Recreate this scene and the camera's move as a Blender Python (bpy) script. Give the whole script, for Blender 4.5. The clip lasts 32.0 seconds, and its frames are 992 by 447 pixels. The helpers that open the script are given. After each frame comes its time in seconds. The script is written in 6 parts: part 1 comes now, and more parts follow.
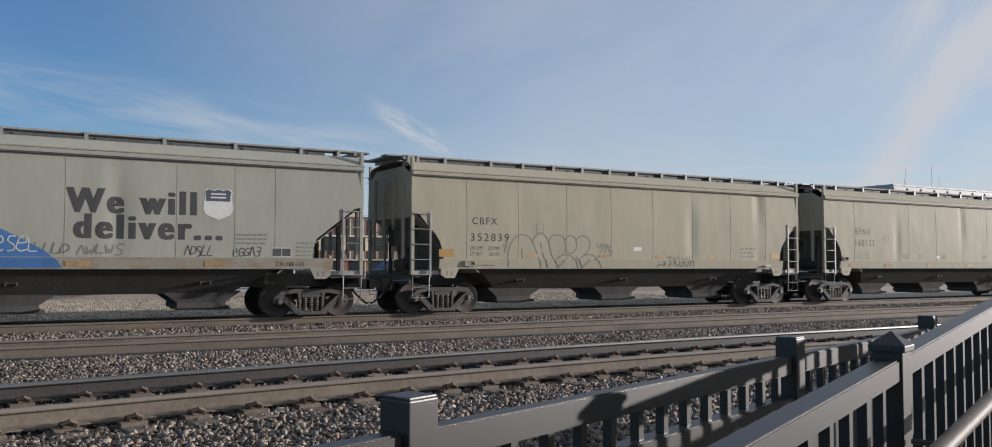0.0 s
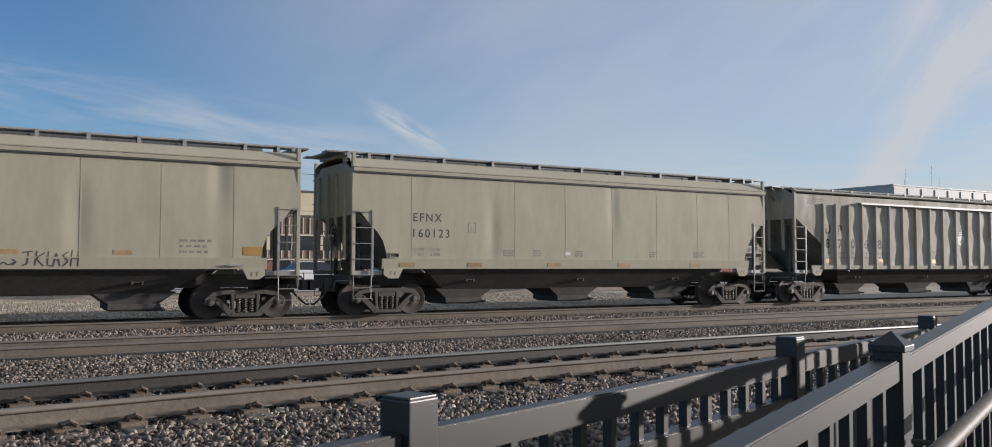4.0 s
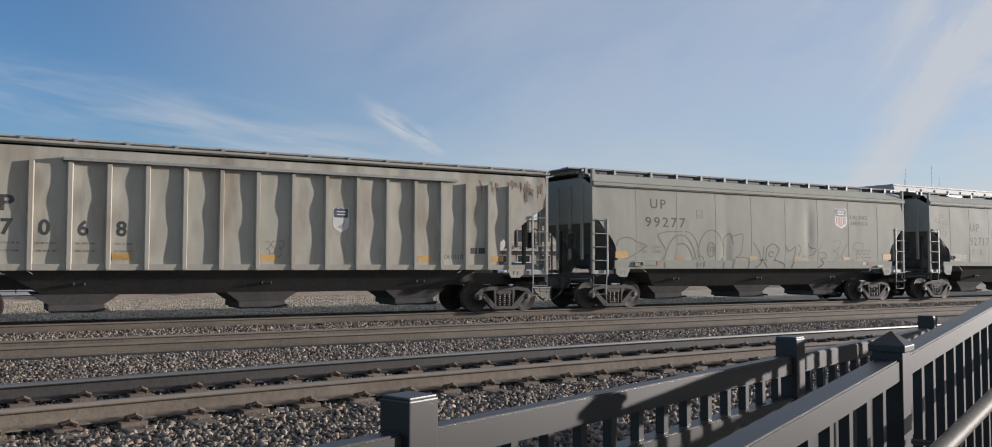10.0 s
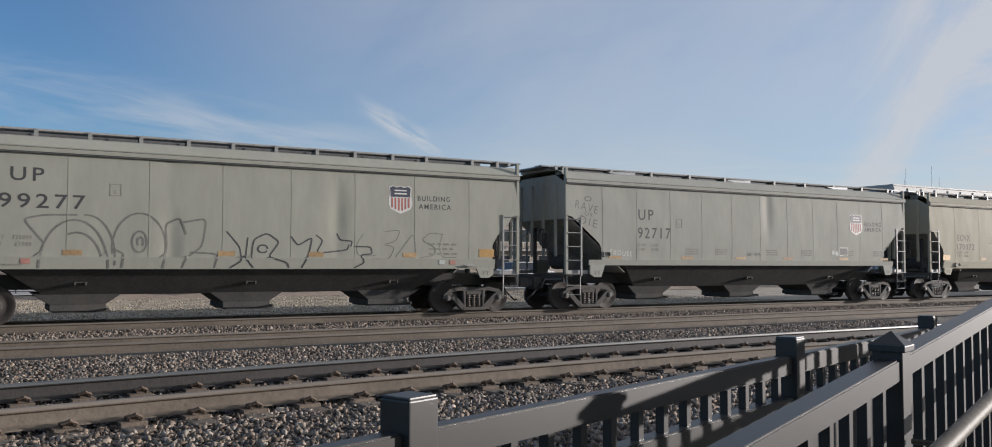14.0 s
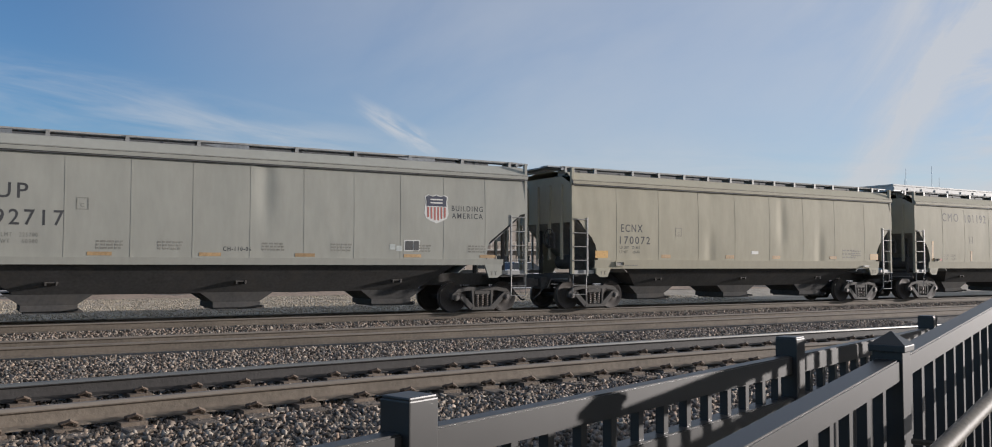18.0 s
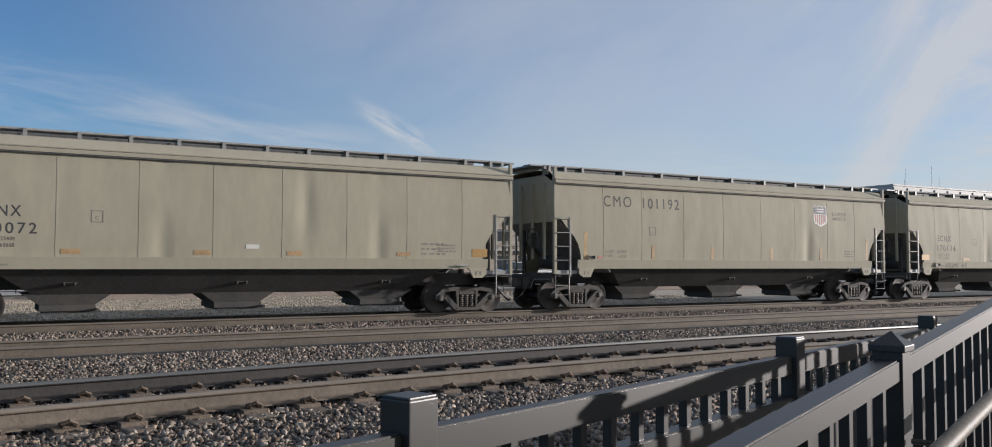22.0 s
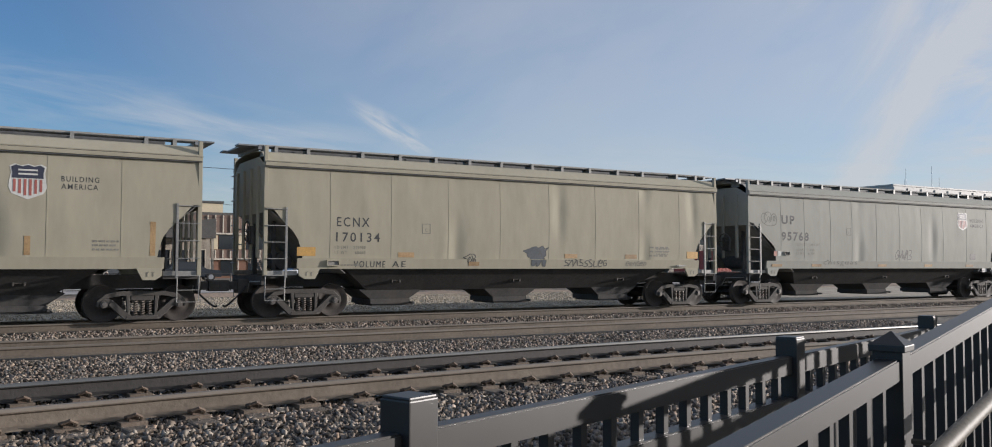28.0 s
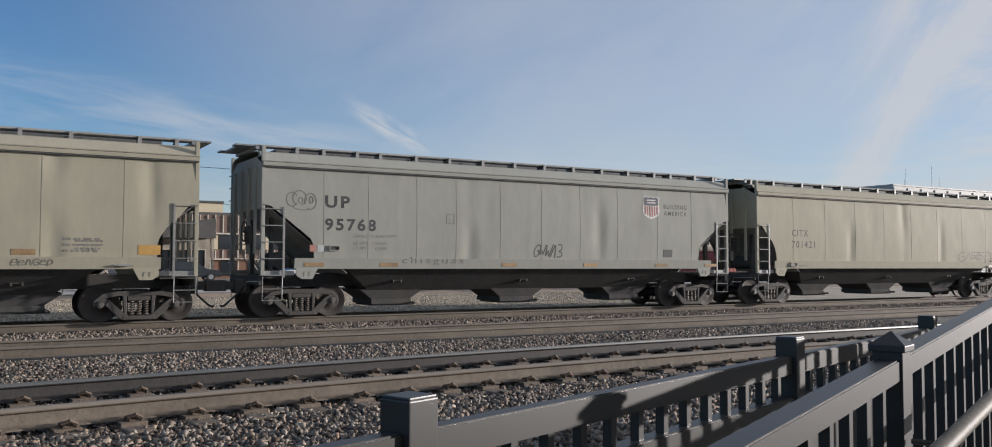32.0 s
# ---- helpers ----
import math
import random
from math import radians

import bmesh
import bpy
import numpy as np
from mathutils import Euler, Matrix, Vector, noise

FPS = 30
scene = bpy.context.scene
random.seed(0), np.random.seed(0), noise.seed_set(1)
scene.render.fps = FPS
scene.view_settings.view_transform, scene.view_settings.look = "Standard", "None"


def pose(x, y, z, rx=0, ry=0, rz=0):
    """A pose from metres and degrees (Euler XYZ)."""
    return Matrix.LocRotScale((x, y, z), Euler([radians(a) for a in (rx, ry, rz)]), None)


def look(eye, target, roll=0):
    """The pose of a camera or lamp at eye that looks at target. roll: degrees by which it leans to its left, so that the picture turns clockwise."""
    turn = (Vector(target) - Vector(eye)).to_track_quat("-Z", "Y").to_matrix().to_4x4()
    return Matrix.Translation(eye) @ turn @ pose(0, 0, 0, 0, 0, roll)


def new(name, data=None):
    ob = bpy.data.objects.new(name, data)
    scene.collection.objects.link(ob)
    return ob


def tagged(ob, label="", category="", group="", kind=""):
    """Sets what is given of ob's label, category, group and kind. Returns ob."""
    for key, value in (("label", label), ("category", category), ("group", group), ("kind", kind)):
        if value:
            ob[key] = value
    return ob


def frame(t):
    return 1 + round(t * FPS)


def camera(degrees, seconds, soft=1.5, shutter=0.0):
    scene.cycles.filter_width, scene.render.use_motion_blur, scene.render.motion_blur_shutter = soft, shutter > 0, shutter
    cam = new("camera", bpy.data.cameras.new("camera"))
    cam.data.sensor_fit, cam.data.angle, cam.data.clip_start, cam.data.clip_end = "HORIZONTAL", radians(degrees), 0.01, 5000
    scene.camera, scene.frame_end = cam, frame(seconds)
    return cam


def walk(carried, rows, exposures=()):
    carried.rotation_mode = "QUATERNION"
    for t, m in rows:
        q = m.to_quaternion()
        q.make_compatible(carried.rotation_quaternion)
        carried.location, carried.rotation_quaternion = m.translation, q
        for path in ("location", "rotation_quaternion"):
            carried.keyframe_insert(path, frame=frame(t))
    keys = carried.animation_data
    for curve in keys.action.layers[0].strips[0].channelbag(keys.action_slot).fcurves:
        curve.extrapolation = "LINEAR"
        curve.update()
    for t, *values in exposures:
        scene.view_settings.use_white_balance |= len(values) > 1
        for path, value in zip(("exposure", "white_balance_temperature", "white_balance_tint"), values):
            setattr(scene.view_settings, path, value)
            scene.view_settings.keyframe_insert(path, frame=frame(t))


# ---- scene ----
# Plan: x runs along the main tracks, y across them away from the viewer, z = 0 is the rail top of the main tracks.
EYE = (0.0, 0.0, 1.44)
cam = camera(58.48, 32.0, soft=1.0)
HERE = look(EYE, (EYE[0] + 0.51137, EYE[1] + 0.85807, EYE[2] + 0.04695), 0.09)
walk(cam, [(0.0, HERE), (32.0, HERE)], [(0.0, 0.33, 6150, 15), (32.0, 0.33, 6150, 15)])

MAIN_Y, MIDDLE_Y, NEAR_Z = 24.77, 18.38, 0.40


# distance rolled at every fourth second, and its curvature there
ROLLED = [0.032, 19.616, 38.965, 58.140, 77.165, 95.861, 114.242, 132.441, 150.407]
BEND = [0.00000, -0.01962, -0.00995, -0.00562, -0.02397, -0.02182, -0.00673, -0.02000, 0.00000]


def travel(t):
    """Metres the train has rolled since the start."""
    i = min(int(max(t, 0.0) // 4), 7)
    a = (4 * (i + 1) - t) / 4
    b = 1 - a
    return a * ROLLED[i] + b * ROLLED[i + 1] + ((a ** 3 - a) * BEND[i] + (b ** 3 - b) * BEND[i + 1]) * 16 / 6


def near_y(x):
    """Centre line of the nearest track, a gentle curve."""
    if x < 0:
        return 8.05 + 0.145 * x
    return 8.05 + 0.145 * x - 0.0065 * x * x if x < 11.15 else 8.859


# ---- world, sun, exposure ----
SUN_AZ, SUN_EL = radians(105), radians(8.5)     # azimuth clockwise from +y
world = bpy.data.worlds.new("world")
scene.world = world
world.use_nodes = True
wn = world.node_tree.nodes
sky = wn.new("ShaderNodeTexSky")
sky.sky_type, sky.sun_disc = "NISHITA", False
sky.sun_elevation, sky.sun_rotation = SUN_EL, SUN_AZ
sky.air_density, sky.dust_density, sky.ozone_density, sky.altitude = 1.0, 0.20, 3.6, 600
world.node_tree.links.new(sky.outputs[0], wn["Background"].inputs[0])
wn["Background"].inputs[1].default_value = 0.122
sun = new("sun", bpy.data.lights.new("sun", "SUN"))
sun.data.energy, sun.data.angle, sun.data.color = 5.0, radians(0.9), (1.0, 0.92, 0.81)
sun_way = Vector((math.sin(SUN_AZ) * math.cos(SUN_EL), math.cos(SUN_AZ) * math.cos(SUN_EL), math.sin(SUN_EL)))
sun.matrix_world = look(sun_way * 50, (0, 0, 0))


# ---- materials ----
def material(name, colour, rough=0.7, metal=0.0, vary=0.25, scale=6.0, bump=0.0, bump_scale=60.0, stain=None,
             stain_at=(0.55, 0.75), stain_scale=1.2, stretch=(1, 1, 1), per_object=0.0, per_island=0.0, spec=0.5, other=None):
    """A surface with fine grain, broad variation and, if given, stains of another colour."""
    m = bpy.data.materials.new(name)
    m.use_nodes = True
    n, l = m.node_tree.nodes, m.node_tree.links
    b = n["Principled BSDF"]
    b.inputs["Roughness"].default_value, b.inputs["Metallic"].default_value = rough, metal
    b.inputs["Specular IOR Level"].default_value = spec
    co = n.new("ShaderNodeTexCoord")
    mp = n.new("ShaderNodeMapping")
    mp.inputs["Scale"].default_value = stretch
    l.new(co.outputs["Object"], mp.inputs["Vector"])
    big = n.new("ShaderNodeTexNoise")
    big.inputs["Scale"].default_value, big.inputs["Detail"].default_value = scale * 0.22, 4
    fine = n.new("ShaderNodeTexNoise")
    fine.inputs["Scale"].default_value, fine.inputs["Detail"].default_value = scale * 3.1, 5
    for t in (big, fine):
        l.new(mp.outputs[0], t.inputs["Vector"])
    add = n.new("ShaderNodeMath")
    add.operation = "ADD"
    l.new(big.outputs["Fac"], add.inputs[0])
    l.new(fine.outputs["Fac"], add.inputs[1])
    ramp = n.new("ShaderNodeMapRange")
    ramp.inputs["From Min"].default_value, ramp.inputs["From Max"].default_value = 0.7, 1.3
    ramp.inputs["To Min"].default_value, ramp.inputs["To Max"].default_value = 1 - vary, 1 + vary
    l.new(add.outputs[0], ramp.inputs["Value"])
    value = ramp.outputs[0]
    for amount, node, out in ((per_object, "ShaderNodeObjectInfo", "Random"), (per_island, "ShaderNodeNewGeometry", "Random Per Island")):
        if amount:
            info = n.new(node)
            r2 = n.new("ShaderNodeMapRange")
            r2.inputs["To Min"].default_value, r2.inputs["To Max"].default_value = 1 - amount, 1 + amount
            l.new(info.outputs[out], r2.inputs["Value"])
            mu = n.new("ShaderNodeMath")
            mu.operation = "MULTIPLY"
            l.new(value, mu.inputs[0])
            l.new(r2.outputs[0], mu.inputs[1])
            value = mu.outputs[0]
    col = n.new("ShaderNodeVectorMath")
    col.operation = "SCALE"
    col.inputs[0].default_value = colour
    l.new(value, col.inputs["Scale"])
    if other:
        # a second base colour on some of the pieces
        isle = n.new("ShaderNodeNewGeometry")
        pick = n.new("ShaderNodeMath")
        pick.operation = "MULTIPLY"
        pick.inputs[1].default_value = 7.31
        l.new(isle.outputs["Random Per Island"], pick.inputs[0])
        wrap = n.new("ShaderNodeMath")
        wrap.operation = "FRACT"
        l.new(pick.outputs[0], wrap.inputs[0])
        two = n.new("ShaderNodeMix")
        two.data_type = "RGBA"
        l.new(wrap.outputs[0], two.inputs["Factor"])
        two.inputs["A"].default_value, two.inputs["B"].default_value = (*colour, 1), (*other, 1)
        l.new(two.outputs["Result"], col.inputs[0])
    out = col.outputs[0]
    if stain:
        sn = n.new("ShaderNodeTexNoise")
        sn.inputs["Scale"].default_value, sn.inputs["Detail"].default_value = stain_scale, 7
        sn.inputs["Roughness"].default_value = 0.65
        l.new(mp.outputs[0], sn.inputs["Vector"])
        sr = n.new("ShaderNodeMapRange")
        sr.inputs["From Min"].default_value, sr.inputs["From Max"].default_value = stain_at
        l.new(sn.outputs["Fac"], sr.inputs["Value"])
        mix = n.new("ShaderNodeMix")
        mix.data_type = "RGBA"
        l.new(sr.outputs[0], mix.inputs["Factor"])
        l.new(out, mix.inputs["A"])
        mix.inputs["B"].default_value = (*stain, 1)
        out = mix.outputs["Result"]
    l.new(out, b.inputs["Base Color"])
    if bump:
        bn = n.new("ShaderNodeTexNoise")
        bn.inputs["Scale"].default_value, bn.inputs["Detail"].default_value = bump_scale, 4
        l.new(co.outputs["Object"], bn.inputs["Vector"])
        bp = n.new("ShaderNodeBump")
        bp.inputs["Strength"].default_value, bp.inputs["Distance"].default_value = bump, 0.02
        l.new(bn.outputs["Fac"], bp.inputs["Height"])
        l.new(bp.outputs[0], b.inputs["Normal"])
    return m


def glow(name, colour, strength):
    m = bpy.data.materials.new(name)
    m.use_nodes = True
    b = m.node_tree.nodes["Principled BSDF"]
    b.inputs["Base Color"].default_value = (*colour, 1)
    b.inputs["Emission Color"].default_value, b.inputs["Emission Strength"].default_value = (*colour, 1), strength
    return m


def car_paint(name, colour, dirt):
    return material(name, colour, rough=0.7, spec=0.2, vary=0.06, scale=2.2, bump=0.05, bump_scale=9, stain=dirt, stain_at=(0.50, 0.86),
                    stain_scale=1.1, stretch=(1.0, 1.0, 0.28))


M = {
    "beige": car_paint("weathered_beige_paint", (0.378, 0.348, 0.264), (0.325, 0.298, 0.225)),
    "cream": car_paint("cream_paint", (0.389, 0.361, 0.274), (0.334, 0.309, 0.236)),
    "grey": car_paint("grey_paint", (0.332, 0.329, 0.276), (0.286, 0.283, 0.237)),
    "cool": car_paint("cool_grey_paint", (0.335, 0.331, 0.288), (0.287, 0.281, 0.245)),
    "rusty": car_paint("rust_stained_grey_paint", (0.380, 0.359, 0.302), (0.237, 0.176, 0.119)),
    "sill_rust": material("rust_streaked_sill_paint", (0.29, 0.275, 0.225), 0.75, 0, 0.1, 3, 0.05, 9, stain=(0.24, 0.15, 0.085), stain_at=(0.47, 0.72), stain_scale=1.3, stretch=(1, 1, 2.5), spec=0.2),
    "drip": material("brown_rust_run", (0.27, 0.205, 0.155), 0.9, 0, 0.4, 9),
    "red_steel": material("red_container_paint", (0.40, 0.085, 0.06), 0.6, 0, 0.2, 3),
    "taupe": material("taupe_render", (0.33, 0.285, 0.24), 0.9, 0, 0.12, 1.5, 0.1, 20),
    "blush": material("faded_red_sticker", (0.42, 0.20, 0.16), 0.7, 0, 0.2, 7),
    "roof": material("galvanised_roof", (0.33, 0.32, 0.30), 0.85, 0.0, 0.2, 2, spec=0.2),
    # colour of the hatch covers and of the painted shade strips at the eave
    "hatch": material("dark_hatch_and_eave_shade", (0.10, 0.10, 0.10), 0.7, 0.1, 0.3, 3),
    "slate_spray": material("slate_blue_spray_paint", (0.075, 0.088, 0.10), 0.7, 0, 0.3, 6),
    "walk": material("grating_walkway", (0.22, 0.23, 0.24), 0.5, 0.5, 0.3, 5),
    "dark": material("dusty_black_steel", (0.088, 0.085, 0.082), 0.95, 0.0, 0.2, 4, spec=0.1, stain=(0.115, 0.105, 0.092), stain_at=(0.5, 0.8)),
    "endgrey": material("end_sheet_dirty_grey", (0.25, 0.24, 0.22), 0.7, 0, 0.25, 2, stain=(0.12, 0.11, 0.10), stretch=(1, 1, 0.3)),
    "truck": material("dusty_cast_steel", (0.074, 0.068, 0.061), 0.8, 0.0, 0.3, 9, 0.2, 40),
    "wheel": material("rolled_steel_wheel", (0.055, 0.046, 0.040), 0.7, 0.1, 0.3, 7, stain=(0.10, 0.07, 0.05)),
    "tread": material("polished_tread", (0.14, 0.125, 0.11), 0.5, 0.4, 0.15, 9),
    "bearing": material("bearing_cap", (0.13, 0.12, 0.11), 0.5, 0.3, 0.3, 9),
    "spring": material("coil_spring_steel", (0.17, 0.14, 0.115), 0.6, 0.1, 0.2, 9),
    "ladder": material("galvanised_ladder", (0.29, 0.285, 0.27), 0.5, 0.2, 0.2, 5),
    "rubber": material("black_rubber_hose", (0.03, 0.03, 0.03), 0.8, 0, 0.2, 9),
    "letter": material("black_lettering", (0.05, 0.05, 0.052), 0.7, 0, 0.25, 7),
    "small": material("faded_stencil", (0.22, 0.21, 0.18), 0.7, 0, 0.3, 7),
    "white": material("white_paint", (0.60, 0.59, 0.55), 0.6, 0, 0.1, 7),
    "red": material("red_paint", (0.36, 0.11, 0.09), 0.6, 0, 0.15, 7),
    "navy": material("navy_paint", (0.035, 0.04, 0.065), 0.6, 0, 0.15, 7),
    "slate": material("faded_navy_paint", (0.07, 0.08, 0.11), 0.6, 0, 0.2, 7),
    "orange": material("orange_reflector", (0.46, 0.27, 0.08), 0.5, 0, 0.2, 7, per_object=0.2),
    "dull_orange": material("dirty_orange_reflector", (0.36, 0.235, 0.115), 0.6, 0, 0.3, 7, per_object=0.2),
    "blue_spray": material("blue_spray_paint", (0.05, 0.14, 0.33), 0.6, 0, 0.2, 4),
    "pale_spray": material("pale_spray_paint", (0.45, 0.47, 0.44), 0.6, 0, 0.2, 4),
    "ink": material("black_spray_paint", (0.06, 0.06, 0.06), 0.6, 0, 0.3, 7),
    "soft_ink": material("faded_grey_spray", (0.17, 0.165, 0.145), 0.7, 0, 0.3, 7),
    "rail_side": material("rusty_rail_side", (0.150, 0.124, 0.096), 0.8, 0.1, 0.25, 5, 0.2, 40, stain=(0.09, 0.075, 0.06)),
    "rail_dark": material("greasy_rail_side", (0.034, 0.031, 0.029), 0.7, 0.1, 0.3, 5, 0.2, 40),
    "rail_top": material("polished_rail_head", (0.22, 0.215, 0.20), 0.30, 1.0, 0.1, 3, stretch=(0.2, 1, 1)),
    "rail_dull": material("dull_rail_head", (0.165, 0.142, 0.117), 0.85, 0.0, 0.2, 3, stretch=(0.2, 1, 1)),
    "tie": material("weathered_timber_tie", (0.165, 0.132, 0.10), 0.95, 0, 0.35, 5, 0.6, 50, stretch=(6, 1, 6), per_object=0.25),
    "clip": material("rusty_clip", (0.10, 0.072, 0.052), 0.8, 0.1, 0.3, 30, 0.3, 90, per_object=0.2),
    "plate": material("rusty_tie_plate", (0.125, 0.098, 0.074), 0.8, 0.1, 0.3, 12, 0.3, 60, per_object=0.2),
    "stone": material("crushed_ballast", (0.215, 0.188, 0.155), 0.85, 0, 0.3, 20, per_island=0.75, other=(0.16, 0.115, 0.083)),
    "ground": material("gravel_ground", (0.135, 0.12, 0.102), 0.95, 0, 0.45, 9, 0.9, 28, stain=(0.10, 0.09, 0.08), stain_scale=0.6),
    "pale_gravel": material("pale_fine_gravel", (0.35, 0.30, 0.225), 0.95, 0, 0.4, 5, 0.5, 25, stain=(0.27, 0.235, 0.17), stain_scale=0.9),
    "fence": material("bronze_powder_coat", (0.024, 0.0232, 0.0215), 0.40, 0.0, 0.12, 5, spec=0.45),
    "handrail": material("painted_round_handrail", (0.085, 0.073, 0.055), 0.58, 0.0, 0.45, 14, 0.10, 120, spec=0.25),
    "concrete": material("broom_finished_concrete", (0.42, 0.40, 0.37), 0.9, 0, 0.15, 4, 0.3, 80),
    "asphalt": material("grey_asphalt", (0.10, 0.095, 0.09), 0.9, 0, 0.25, 3, 0.3, 60),
    "berm": material("dry_brown_earth", (0.27, 0.21, 0.16), 0.95, 0, 0.3, 2, 0.5, 8, stain=(0.25, 0.2, 0.15)),
    "tan": material("tan_stucco", (0.62, 0.53, 0.37), 0.9, 0, 0.1, 1.5, 0.1, 30),
    "brick": material("brown_brick", (0.20, 0.11, 0.075), 0.9, 0, 0.2, 3),
    "panel": material("red_brown_spandrel_panel", (0.17, 0.115, 0.09), 0.7, 0, 0.15, 3, per_object=0.1),
    "batten": material("cream_batten", (0.55, 0.50, 0.42), 0.7, 0, 0.1, 3),
    "stonework": material("fieldstone_base", (0.34, 0.30, 0.25), 0.9, 0, 0.4, 5, 0.5, 6),
    "pale": material("pale_grey_render", (0.50, 0.50, 0.48), 0.9, 0, 0.1, 1),
    "warehouse": material("off_white_metal_cladding", (0.42, 0.42, 0.40), 0.6, 0, 0.08, 0.5),
    "roofing": material("dark_flat_roof", (0.10, 0.095, 0.09), 0.9, 0, 0.2, 2),
    "pole": material("weathered_utility_pole", (0.24, 0.21, 0.175), 0.9, 0, 0.25, 3, stretch=(4, 4, 0.5)),
    "conduit": material("grey_conduit", (0.45, 0.46, 0.46), 0.5, 0.3, 0.1, 3),
    "wire": material("black_cable", (0.03, 0.03, 0.03), 0.7, 0, 0.1, 3),
    "bark": material("grey_bark", (0.15, 0.125, 0.105), 0.95, 0, 0.3, 6),
    "twig": material("bare_twigs", (0.25, 0.21, 0.18), 0.95, 0, 0.3, 2),
    "evergreen": material("evergreen_foliage", (0.10, 0.11, 0.08), 0.9, 0, 0.4, 3, per_island=0.4),
    "hedge": material("dull_brown_shrub", (0.24, 0.20, 0.17), 0.95, 0, 0.4, 2, per_island=0.4),
    "lamp_red": glow("red_signal_lens", (1.0, 0.08, 0.10), 1.6),
    "signal_black": material("black_signal_housing", (0.03, 0.03, 0.03), 0.6, 0, 0.1, 3),
    "tyre": material("tyre_rubber", (0.025, 0.025, 0.025), 0.9, 0, 0.2, 9),
    "car_dark": material("dark_car_paint", (0.05, 0.06, 0.07), 0.25, 0.3, 0.05, 1),
    "car_silver": material("silver_car_paint", (0.42, 0.44, 0.46), 0.3, 0.5, 0.05, 1),
    "car_white": material("white_car_paint", (0.7, 0.7, 0.7), 0.3, 0.0, 0.05, 1),
}
glass = bpy.data.materials.new("dark_window_glass")
glass.use_nodes = True
gb = glass.node_tree.nodes["Principled BSDF"]
gb.inputs["Base Color"].default_value, gb.inputs["Roughness"].default_value = (0.03, 0.035, 0.04, 1), 0.08
M["glass"] = glass


# ---- mesh helpers ----
def box(bm, x0, x1, y0, y1, z0, z1, bevel=0.0):
    made = bmesh.ops.create_cube(bm, size=1.0, matrix=Matrix.LocRotScale(((x0 + x1) / 2, (y0 + y1) / 2, (z0 + z1) / 2), None,
                                                                         (abs(x1 - x0), abs(y1 - y0), abs(z1 - z0))))
    if bevel:
        edges = list({e for v in made["verts"] for e in v.link_edges})
        bmesh.ops.bevel(bm, geom=edges, offset=bevel, segments=2, affect="EDGES", profile=0.7)


def rod(bm, a, b, r, r2=None, sides=8):
    a, b = Vector(a), Vector(b)
    m = (b - a).to_track_quat("Z", "Y").to_matrix().to_4x4()
    m.translation = (a + b) / 2
    bmesh.ops.create_cone(bm, cap_ends=True, segments=sides, radius1=r, radius2=r if r2 is None else r2, depth=(b - a).length, matrix=m)


def path_rod(bm, pts, r, sides=6):
    """A bent round bar: one tube along points."""
    pts = [Vector(p) for p in pts]
    rings, side = [], None
    for i, p in enumerate(pts):
        d = (pts[min(i + 1, len(pts) - 1)] - pts[max(i - 1, 0)]).normalized()
        if side is None:
            side = d.orthogonal().normalized()
        side = (side - d * side.dot(d)).normalized() if (side - d * side.dot(d)).length > 0.05 else d.orthogonal().normalized()
        up = d.cross(side)
        rings.append([bm.verts.new(p + (side * math.cos(6.28319 * k / sides) + up * math.sin(6.28319 * k / sides)) * r) for k in range(sides)])
    for a, b in zip(rings, rings[1:]):
        for k in range(sides):
            bm.faces.new((a[k], a[(k + 1) % sides], b[(k + 1) % sides], b[k]))
    bm.faces.new(rings[0][::-1])
    bm.faces.new(rings[-1])


def prism(bm, pts, y0, y1):
    """A polygon given in x, z, thickened from y0 to y1."""
    f = [bm.verts.new((x, y0, z)) for x, z in pts]
    g = [bm.verts.new((x, y1, z)) for x, z in pts]
    bm.faces.new(f)
    bm.faces.new(g[::-1])
    k = len(pts)
    for i in range(k):
        bm.faces.new((f[i], g[i], g[(i + 1) % k], f[(i + 1) % k]))


def hull8(bm, lower, upper):
    """A solid from two quads of points."""
    vs = [bm.verts.new(p) for p in (*lower, *upper)]
    for f in ((3, 2, 1, 0), (4, 5, 6, 7), (0, 1, 5, 4), (1, 2, 6, 5), (2, 3, 7, 6), (3, 0, 4, 7)):
        bm.faces.new([vs[i] for i in f])


def thicken(bm, grid, off):
    """Close a grid of vertices into a sheet by a shifted copy and a rim."""
    back = [[bm.verts.new(v.co + Vector(off)) for v in line] for line in grid]
    a, b = len(grid), len(grid[0])
    for i in range(a - 1):
        for j in range(b - 1):
            bm.faces.new((back[i][j + 1], back[i + 1][j + 1], back[i + 1][j], back[i][j]))
    rim = [(i, 0) for i in range(a)] + [(a - 1, j) for j in range(1, b)] + [(i, b - 1) for i in range(a - 2, -1, -1)] + [(0, j) for j in range(b - 2, 0, -1)]
    for (i, j), (k, l) in zip(rim, rim[1:] + rim[:1]):
        bm.faces.new((grid[i][j], grid[k][l], back[k][l], back[i][j]))


def finish(bm, name, mat, smooth=False):
    bmesh.ops.recalc_face_normals(bm, faces=bm.faces)
    if bm.calc_volume(signed=True) < 0:
        bmesh.ops.reverse_faces(bm, faces=bm.faces[:])
    me = bpy.data.meshes.new(name)
    bm.to_mesh(me)
    bm.free()
    me.materials.append(M[mat] if isinstance(mat, str) else mat)
    if smooth:
        me.shade_smooth()
        me.set_sharp_from_angle(angle=radians(38))
    return me


